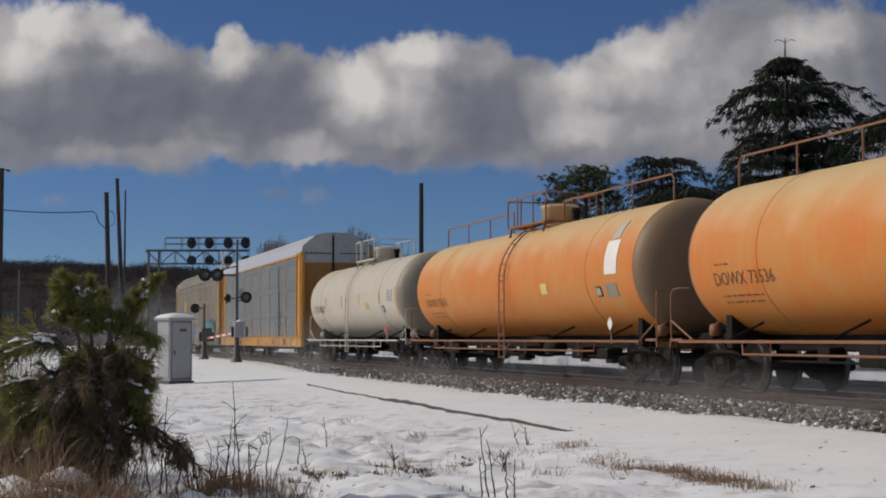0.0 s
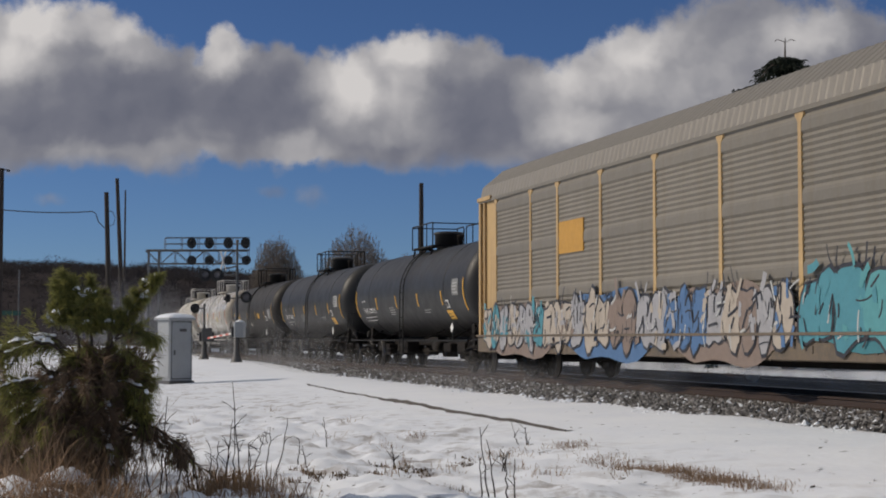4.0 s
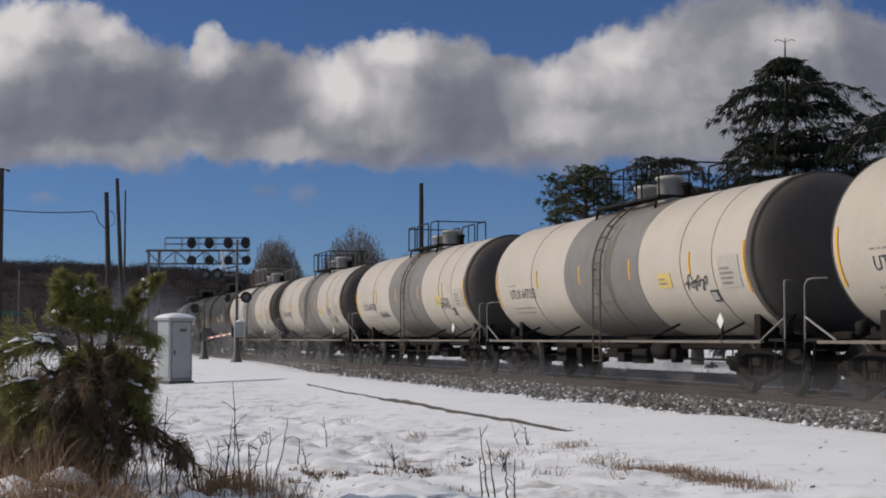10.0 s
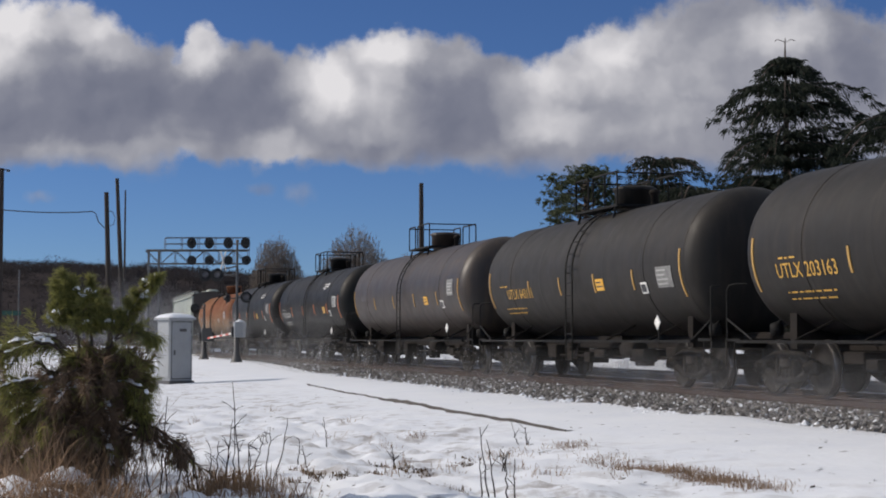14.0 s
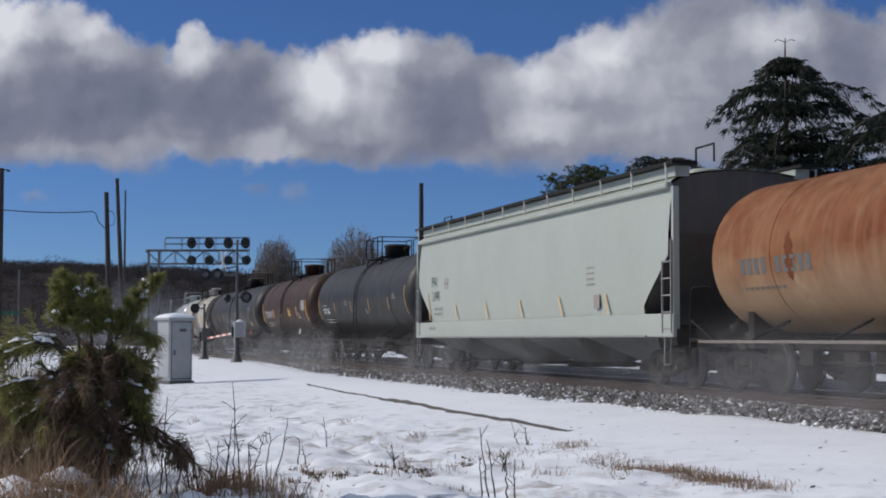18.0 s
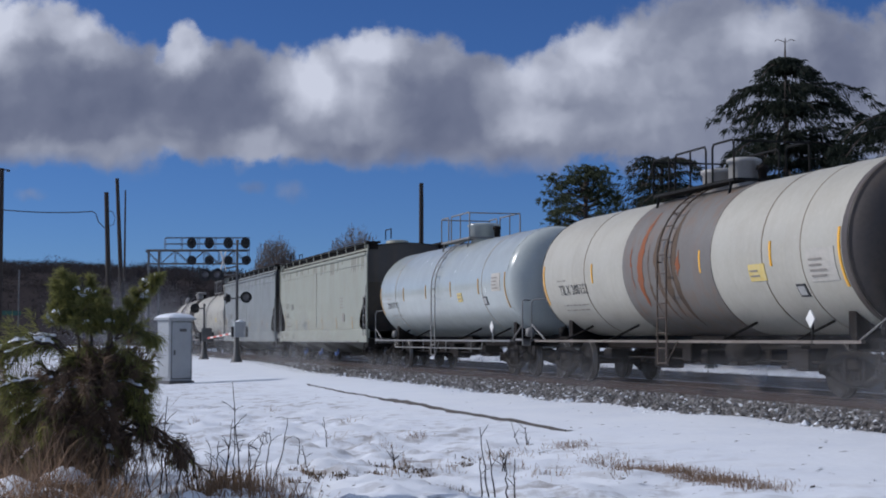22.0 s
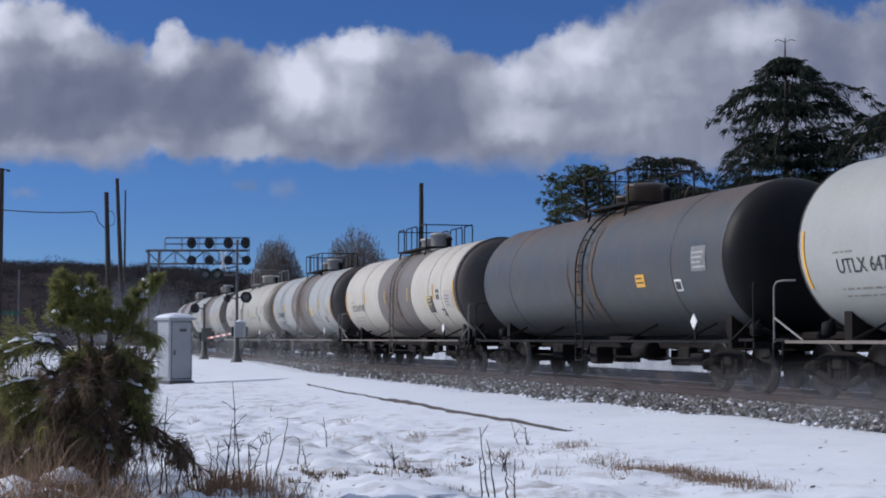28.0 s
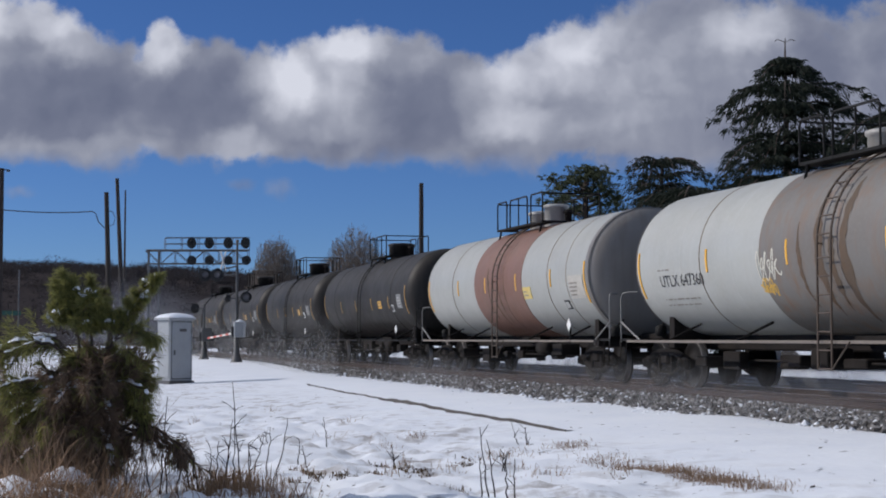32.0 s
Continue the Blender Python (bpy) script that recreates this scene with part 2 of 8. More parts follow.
LADDERRUST = surface("rusty_ladder_paint", (0.060, 0.043, 0.031), (0.085, 0.050, 0.028), rough=0.7, scale=4, fine=30)
SEAM = plain("jacket_seam", (0.22, 0.18, 0.135), 0.7)
SEAMFAINT = plain("faint_jacket_seam", (0.33, 0.29, 0.23), 0.7)
STEPRUST = surface("rusty_rail_paint", (0.23, 0.10, 0.043), (0.15, 0.075, 0.045), rough=0.65, scale=5, fine=40)
YELLOWMARK = plain("yellow_reflector", (0.80, 0.42, 0.03), 0.4)
YELLOWDULL = plain("dusty_yellow_reflector", (0.42, 0.25, 0.07), 0.6)
REDMARK = plain("orange_reflector", (0.62, 0.18, 0.05), 0.4)
LETTERDARK = plain("dark_lettering", (0.035, 0.035, 0.037), 0.6)
LETTERFADED = plain("faded_lettering", (0.24, 0.22, 0.19), 0.6)
YELLOWFADED = surface("faded_yellow_notice", (0.60, 0.45, 0.12), (0.56, 0.48, 0.24), rough=0.6, scale=8, fine=40, amount=0.8)
YELLOWPALE = surface("bleached_yellow_notice", (0.66, 0.50, 0.20), (0.62, 0.42, 0.15), rough=0.6, scale=8, fine=40, amount=0.8)
LETTERBROWN = plain("worn_brown_lettering", (0.15, 0.065, 0.022), 0.6)
PANELFADED = surface("faded_data_panel", (0.40, 0.38, 0.33), (0.47, 0.44, 0.38), rough=0.6, scale=9, fine=60, amount=0.9)
LETTERWORN = plain("worn_dark_lettering", (0.09, 0.09, 0.085), 0.6)
LETTERWHITE = plain("white_lettering", (0.78, 0.77, 0.74), 0.6)
LETTERGOLD = plain("yellow_lettering", (0.62, 0.36, 0.06), 0.6)
PANELGREY = surface("data_panel_grey", (0.33, 0.33, 0.31), (0.42, 0.42, 0.40), rough=0.6, scale=9, fine=60, amount=0.9)
PANELDARK = surface("data_panel_dark", (0.15, 0.15, 0.145), (0.24, 0.24, 0.23), rough=0.6, scale=9, fine=60, amount=0.9)
PANELWHITE = plain("placard_white", (0.74, 0.73, 0.69), 0.6)
PLACARDRED = plain("placard_red", (0.55, 0.09, 0.06), 0.6)
RACKYELLOW = surface("yellow_rack_paint", (0.51, 0.240, 0.024), (0.38, 0.17, 0.025), (0.57, 0.29, 0.04), rough=0.5, scale=1.2, fine=20, streak=0.3, streak_colour=(0.26, 0.15, 0.06))
# rack yellow darkened for the end doors: their shade is put into the paint
RACKDOORSHADE = surface("shaded_yellow_door_paint", (0.30, 0.135, 0.022), (0.22, 0.10, 0.025), (0.35, 0.17, 0.03), rough=0.6, scale=1.2, fine=20, streak=0.4, streak_colour=(0.15, 0.09, 0.04))
RACKDARK = surface("weathered_rack_paint", (0.46, 0.31, 0.14), (0.36, 0.24, 0.11), rough=0.6, scale=1.2, fine=20, streak=0.5, streak_colour=(0.15, 0.10, 0.06))
GALV = surface("galvanised_panel", (0.148, 0.175, 0.187), (0.106, 0.128, 0.140), (0.185, 0.211, 0.223), rough=0.48, metal=0.3, scale=0.7, fine=16, bump=0.02, streak=0.35, streak_colour=(0.20, 0.22, 0.22), vary=0.07)
GALVOLD = surface("weathered_galvanised_panel", (0.175, 0.16, 0.132), (0.135, 0.122, 0.10), (0.21, 0.192, 0.164), rough=0.6, metal=0.2, scale=0.7, fine=16, bump=0.02, streak=0.4, streak_colour=(0.15, 0.12, 0.08), vary=0.07)
ROOFBRIGHT = surface("bright_roof_metal", (0.62, 0.63, 0.65), (0.50, 0.52, 0.55), rough=0.36, metal=0.7, scale=1, fine=12, bump=0.02)
ROOFOLD = surface("weathered_roof_metal", (0.20, 0.185, 0.16), (0.15, 0.138, 0.12), rough=0.6, metal=0.3, scale=1, fine=12)
HOPGREEN = surface("pale_green_hopper_paint", (0.32, 0.35, 0.305), (0.275, 0.30, 0.26), (0.36, 0.39, 0.345), rough=0.5, scale=0.6, fine=10, bump=0.02, streak=0.2, streak_colour=(0.36, 0.34, 0.27))
HOPGREY = surface("pale_grey_hopper_paint", (0.205, 0.222, 0.216), (0.165, 0.178, 0.172), (0.235, 0.252, 0.244), rough=0.55, scale=0.6, fine=10, bump=0.02, streak=0.75, streak_colour=(0.125, 0.13, 0.122))
HOPTAN = surface("stained_hopper_paint", (0.285, 0.300, 0.245), (0.235, 0.235, 0.18), (0.32, 0.335, 0.285), rough=0.55, scale=0.6, fine=10, bump=0.02, streak=0.4, streak_colour=(0.28, 0.23, 0.16))
SIGNALBLACK = plain("signal_black", (0.018, 0.018, 0.018), 0.55)
DARKSTEEL = surface("dark_signal_steel", (0.10, 0.10, 0.10), (0.07, 0.065, 0.06), rough=0.6, metal=0.2, scale=3)
BRIDGESTEEL = surface("dull_bridge_steel", (0.12, 0.12, 0.122), (0.085, 0.085, 0.087), rough=0.6, metal=0.2, scale=3)
SILLGRIME = surface("grimy_sill_paint", (0.13, 0.10, 0.07), (0.08, 0.065, 0.05), (0.20, 0.14, 0.07), rough=0.7, scale=2, fine=20, streak=0.4, streak_colour=(0.06, 0.05, 0.04))
CABINET = surface("cabinet_grey_paint", (0.33, 0.345, 0.355), (0.26, 0.275, 0.285), (0.38, 0.395, 0.405), rough=0.5, scale=2, fine=20, streak=0.3, streak_colour=(0.30, 0.29, 0.27))
POLEWOOD = surface("pole_wood", (0.032, 0.024, 0.019), (0.02, 0.016, 0.013), (0.05, 0.037, 0.03), rough=0.85, scale=4, fine=30, bump=0.3)
BARK = surface("bark", (0.075, 0.055, 0.042), (0.045, 0.034, 0.027), rough=0.9, scale=6, fine=40, bump=0.5)

# ------------------------------------------------------------------ mesh helpers
class G:
    """Vertices, faces, material slots and smoothing of one mesh."""

    def __init__(self):
        self.v, self.f, self.m, self.s = [], [], [], []

    def add(self, verts, faces, mat=0, smooth=False):
        k = len(self.v)
        self.v.extend(verts)
        for f in faces:
            self.f.append(tuple(i + k for i in f))
            self.m.append(mat)
            self.s.append(smooth)
        return self

    def box(self, c, s, mat=0, chamfer=0.0):
        x, y, z = c
        a, b, h = s[0] / 2, s[1] / 2, s[2] / 2
        if chamfer <= 0:
            vs = [(x + i * a, y + j * b, z + k * h) for k in (-1, 1) for j in (-1, 1) for i in (-1, 1)]
            return self.add(vs, [(0, 2, 3, 1), (4, 5, 7, 6), (0, 1, 5, 4), (2, 6, 7, 3), (0, 4, 6, 2), (1, 3, 7, 5)], mat)
        q = chamfer
        ring = [(-a + q, -b), (a - q, -b), (a, -b + q), (a, b - q), (a - q, b), (-a + q, b), (-a, b - q), (-a, -b + q)]
        vs = []
        for zz, k in ((-h, 0.0), (-h + q, 1.0), (h - q, 1.0), (h, 0.0)):
            for px, py in ring:
                sx = px if k else px * (1 - q / max(a, 1e-4))
                sy = py if k else py * (1 - q / max(b, 1e-4))
                vs.append((x + sx, y + sy, z + zz))
        fs = [tuple(range(7, -1, -1)), tuple(range(24, 32))]
        for r in range(3):
            for i in range(8):
                j = (i + 1) % 8
                fs.append((r * 8 + i, r * 8 + j, r * 8 + 8 + j, r * 8 + 8 + i))
        return self.add(vs, fs, mat)

    def tube(self, pts, r, n=6, mat=0, cap=True):
        pts = [Vector(p) for p in pts]
        rad = r if isinstance(r, (list, tuple)) else [r] * len(pts)
        vs, fs, ref = [], [], None
        for i, p in enumerate(pts):
            d = (pts[min(i + 1, len(pts) - 1)] - pts[max(i - 1, 0)]).normalized()
            if ref is None:
                ref = d.orthogonal().normalized()
            ref = (ref - d * ref.dot(d))
            ref = ref.normalized() if ref.length > 1e-5 else d.orthogonal().normalized()
            w = d.cross(ref)
            for k in range(n):
                t = 2 * math.pi * k / n
                vs.append(tuple(p + (ref * math.cos(t) + w * math.sin(t)) * rad[i]))
        for i in range(len(pts) - 1):
            for k in range(n):
                j = (k + 1) % n
                fs.append((i * n + k, i * n + j, i * n + n + j, i * n + n + k))
        self.add(vs, fs, mat, n > 5)
        if cap:
            e = len(vs) - n
            self.add(vs, [tuple(range(n - 1, -1, -1)), tuple(range(e, e + n))], mat)
        return self

    def turned(self, profile, axis="x", c=(0, 0, 0), n=32, mat=0, smooth=True, close=False):
        """A profile of (along, radius) turned round an axis through c."""
        vs, fs = [], []
        for a, r in profile:
            for k in range(n):
                t = 2 * math.pi * k / n
                u, w = r * math.cos(t), r * math.sin(t)
                p = {"x": (a, u, w), "y": (u, a, w), "z": (u, w, a)}[axis]
                vs.append((p[0] + c[0], p[1] + c[1], p[2] + c[2]))
        flip = axis == "y"
        for i in range(len(profile) - 1):
            for k in range(n):
                j = (k + 1) % n
                q = (i * n + k, i * n + j, i * n + n + j, i * n + n + k)
                fs.append(q if flip else q[::-1])
        if close:
            e = (len(profile) - 1) * n
            fs.append(tuple(range(n)))
            fs.append(tuple(range(e + n - 1, e - 1, -1)))
        return self.add(vs, fs, mat, smooth)

    def mesh(self, name, mats):
        me = bpy.data.meshes.new(name)
        me.from_pydata(self.v, [], self.f)
        for m in mats:
            me.materials.append(m)
        if len(mats) > 1:
            me.polygons.foreach_set("material_index", self.m)
        me.polygons.foreach_set("use_smooth", self.s)
        me.update()
        return me


MESHES = {}


def shared(key, build, mats):
    """A mesh that is built once for each key."""
    if key not in MESHES:
        MESHES[key] = build().mesh(key[0], mats if isinstance(mats, (list, tuple)) else [mats])
    return MESHES[key]


def part(name, g, material, parent, label=""):
    """One mesh object under a thing or a part; g is a G or a mesh that is ready."""
    me = g.mesh(name, material if isinstance(material, (list, tuple)) else [material]) if isinstance(g, G) else g
    ob = new(name, me)
    ob.parent = parent
    if label:
        ob["label"] = label
    return ob


def thing(name, m, label, category, group="", kind=""):
    ob = new(name)
    ob.empty_display_size = 0.3
    ob.matrix_world = m
    return tagged(ob, label, category, group, kind)


def letters(text, size, stretch=0.8):
    """The mesh of a line of built-in lettering, its lower left corner at the origin, in x and y."""
    cu = bpy.data.curves.new("lettering", "FONT")
    cu.body, cu.size, cu.resolution_u = text, size, 2
    ob = bpy.data.objects.new("lettering", cu)
    me = bpy.data.meshes.new_from_object(ob)
    bpy.data.objects.remove(ob)
    vs = [(v.co.x * stretch, v.co.y) for v in me.vertices]
    fs = [tuple(p.vertices) for p in me.polygons]
    bpy.data.meshes.remove(me)
    return vs, fs


# ------------------------------------------------------------------ the train
SPEED = 20.98
TRAIN = []              # (car, x at the clip's start)
CURVE_X, CURVE_R, CURVE_MOST = -110.0, 400.0, 1.2


def track_at(p):
    """Place and heading (radians) on the track's centre line; it is straight along x up to CURVE_X and bends away beyond."""
    if p >= CURVE_X:
        return p, TRACK_Y, 0.0
    q = CURVE_X - p
    a = min(q / CURVE_R, CURVE_MOST)
    x, y = CURVE_X - CURVE_R * math.sin(a), TRACK_Y + CURVE_R * (1 - math.cos(a))
    rest = q - a * CURVE_R
    return x - rest * math.cos(a), y + rest * math.sin(a), a


def truck_parts(parent, x):
    """A two-axle truck under a car: side frames, bolster, axles and wheels."""
    t = new("truck")
    t.parent = parent
    t.location = (x, 0, 0)

    def frame_side():
        g = G()
        for sx in (-1, 1):
            g.box((sx * 0.89, 0, 0.47), (0.34, 0.17, 0.26), chamfer=0.05)
            g.tube([(sx * 0.80, 0, 0.56), (sx * 0.42, 0, 0.66), (0, 0, 0.68)], 0.085, 6)
            g.tube([(sx * 0.78, 0, 0.40), (sx * 0.36, 0, 0.26), (0, 0, 0.24)], 0.075, 6)
            g.box((sx * 0.30, 0, 0.46), (0.10, 0.15, 0.42), chamfer=0.02)
            g.turned([(-0.16, 0.03), (-0.14, 0.09), (-0.06, 0.10)], "y", (sx * 0.89, -0.02, 0.457), 10, close=True)
        for k in (-0.13, 0.0, 0.13):
            g.turned([(0.28, 0.055), (0.36, 0.075), (0.44, 0.055), (0.52, 0.075), (0.60, 0.055)], "z", (k, 0, 0), 8)
        return g

    def wheel():
        g = G()
        prof = [(-0.07, 0.10), (-0.075, 0.16), (-0.03, 0.20), (-0.03, 0.37), (-0.068, 0.40), (-0.068, 0.446)]
        g.turned(prof, "y", (0, 0, 0), 28, 0)
        g.turned([(-0.068, 0.446), (-0.064, 0.452), (0.045, 0.460)], "y", (0, 0, 0), 28, 1)
        g.turned([(0.045, 0.460), (0.055, 0.485), (0.075, 0.482), (0.075, 0.10)], "y", (0, 0, 0), 28, 0)
        return g

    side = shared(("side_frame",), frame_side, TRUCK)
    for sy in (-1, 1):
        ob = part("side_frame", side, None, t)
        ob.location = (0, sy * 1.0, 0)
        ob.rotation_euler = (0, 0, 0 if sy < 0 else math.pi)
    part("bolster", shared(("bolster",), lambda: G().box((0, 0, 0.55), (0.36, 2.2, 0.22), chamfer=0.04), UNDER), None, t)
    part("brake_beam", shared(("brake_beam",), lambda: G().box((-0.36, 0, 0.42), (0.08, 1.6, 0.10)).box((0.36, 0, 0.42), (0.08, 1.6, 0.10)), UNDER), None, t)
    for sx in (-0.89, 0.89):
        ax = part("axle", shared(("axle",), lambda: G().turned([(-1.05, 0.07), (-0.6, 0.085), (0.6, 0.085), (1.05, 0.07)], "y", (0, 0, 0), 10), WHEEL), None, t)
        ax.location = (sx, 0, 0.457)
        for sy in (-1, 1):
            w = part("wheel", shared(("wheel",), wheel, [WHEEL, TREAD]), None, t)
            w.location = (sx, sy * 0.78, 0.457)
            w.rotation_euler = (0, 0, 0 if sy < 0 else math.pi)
    return t


def coupler(parent, x, sx):
    g = G()
    g.box((sx * 0.30, 0, 0.86), (0.65, 0.16, 0.20), chamfer=0.03)
    g.box((sx * 0.60, 0.06, 0.86), (0.16, 0.26, 0.30), chamfer=0.05)
    g.tube([(0, 0.35, 0.80), (sx * 0.25, 0.35, 0.55), (sx * 0.5, 0.2, 0.45), (sx * 0.66, 0.1, 0.5)], 0.025, 6)
    ob = part("coupler", g, UNDER, parent)
    ob.location = (x, 0, 0)


def on_shell(r, zc, u, v, lift):
    """A point on the near side of a shell: u along it, v up along its curve from its axis's height."""
    t = v / r
    return (u, -(r + lift) * math.cos(t), zc + (r + lift) * math.sin(t))


def shell_mark(parent, name, material, r, zc, u0, v0, w, h, lift=0.006, rows=5, cut=0.0, label=""):
    """A painted or glued-on panel that follows the shell's curve, with a thin edge."""
    g = G()
    vs, fs = [], []
    for i in range(rows + 1):
        v = v0 + h * i / rows
        k = cut * h * (abs(i / rows - 0.5) * 2)
        for u, lf in ((u0 + k, 0), (u0 + k, lift), (u0 + w - k, lift), (u0 + w - k, 0)):
            vs.append(on_shell(r, zc, u, v, lf))
    for i in range(rows):
        for j in range(3):
            a = i * 4 + j
            fs.append((a, a + 1, a + 5, a + 4))
    g.add(vs, fs)
    return part(name, g, material, parent, label)


def shell_stain(parent, material, r, zc, u0, v0, w, h, seed, label):
    """A ragged run of rust that follows the shell's curve."""
    rnd = random.Random(seed)
    n = 22
    vs, left, right = [], 0.0, w
    for i in range(n + 1):
        t = i / n
        left += rnd.gauss(0, 0.022)
        right += rnd.gauss(0, 0.022)
        taper = min(1.0, 3.0 * t, 2.5 * (1 - t)) ** 0.6
        mid_u = (left + right) / 2
        half = max(0.012, (right - left) / 2 * taper * rnd.uniform(0.7, 1.15))
        vs += [on_shell(r, zc, u0 + mid_u - half, v0 + h * t, 0.003), on_shell(r, zc, u0 + mid_u + half, v0 + h * t, 0.003)]
    return part("rust_stain", G().add(vs, [(2 * i, 2 * i + 1, 2 * i + 3, 2 * i + 2) for i in range(n)], 0, True), material, parent, label)


def shell_text(parent, text, material, r, zc, u0, v0, size, stretch=0.72, lift=0.009):
    vs, fs = letters(text, size, stretch)
    g = G().add([on_shell(r, zc, u0 + x, v0 + y, lift) for x, y in vs], fs)
    return part("lettering", g, material, parent, "stencilled reporting mark")


def bars(parent, material, r, zc, u0, v0, spec, lift=0.008):
    """Lines of small writing that cannot be read, as plain bars."""
    g = G()
    for du, dv, w, h in spec:
        vs = [on_shell(r, zc, u0 + du + a, v0 + dv + b, lift) for a, b in ((0, 0), (w, 0), (w, h), (0, h))]
        g.add(vs, [(0, 1, 2, 3)])
    return tagged(part("small_writing", g, material, parent), kind="stuff")


def graffiti(parent, point, length, height, colours, outline, seed, letters_count):
    """Loose sprayed letters without meaning: filled rounded shapes with a dark outline. point(u, v, lift) gives a place on the wall."""
    rnd = random.Random(seed)
    step = length / letters_count
    for i in range(letters_count):
        g = G()
        cx, cy = step * (i + 0.5), height * 0.5
        n = 18
        ph = [rnd.uniform(0, 6.28) for _ in range(3)]
        amp = [rnd.uniform(0.05, 0.16) for _ in range(3)]
        ring = []
        for k in range(n):
            t = 2 * math.pi * k / n
            q = 1 + sum(a * math.sin((j + 2) * t + p) for j, (a, p) in enumerate(zip(amp, ph)))
            ca, sa = math.cos(t), math.sin(t)
            sq = 1 / max(abs(ca), abs(sa)) ** 0.6
            ring.append((cx + ca * q * sq * step * 0.55 + 0.10 * sa * step, cy + sa * q * sq * height * (0.36 + 0.03 * (i % 3))))
        up = 0.0015 * (i % 3)
        for lift, k, mat in ((0.010 + up, 1.0, 0), (0.015 + up, 0.90, 1)):
            pts = [(cx + (a - cx) * k, cy + (b - cy) * k) for a, b in ring]
            g.add([point(a, b, lift) for a, b in pts], [tuple(range(n))], mat)
        # strokes inside the letter: dark bars, light edges and patches of the second colour
        for q in range(15):
            a0, b0 = cx + rnd.uniform(-0.46, 0.46) * step, cy + rnd.uniform(-0.38, 0.38) * height
            turn = rnd.choice((1.45, 1.6, 1.25, 0.2, 1.9, 0.8)) + rnd.gauss(0, 0.15)
            span = height * rnd.uniform(0.10, 0.30)
            bow = rnd.uniform(-0.9, 0.9)
            wide = rnd.uniform(0.012, 0.028) if q % 3 else rnd.uniform(0.035, 0.075)
            mat = 2 if q % 3 == 0 else 3 if q % 5 == 1 else 0
            vs = []
            for k in range(7):
                t = turn + bow * (k / 6 - 0.5)
                vs += [point(a0 - math.sin(t) * wide, b0 + math.cos(t) * wide, 0.020 + 0.0006 * q), point(a0 + math.sin(t) * wide, b0 - math.cos(t) * wide, 0.020 + 0.0006 * q)]
                a0, b0 = a0 + math.cos(t) * span / 6, b0 + math.sin(t) * span / 6
            g.add(vs, [(2 * k, 2 * k + 1, 2 * k + 3, 2 * k + 2) for k in range(6)], mat)
        part("painted_letter", g, [outline, rnd.choice(colours), rnd.choice(colours), plain("spray_pale_edge", (0.42, 0.43, 0.42), 0.6)], parent, "sprayed graffiti letter")


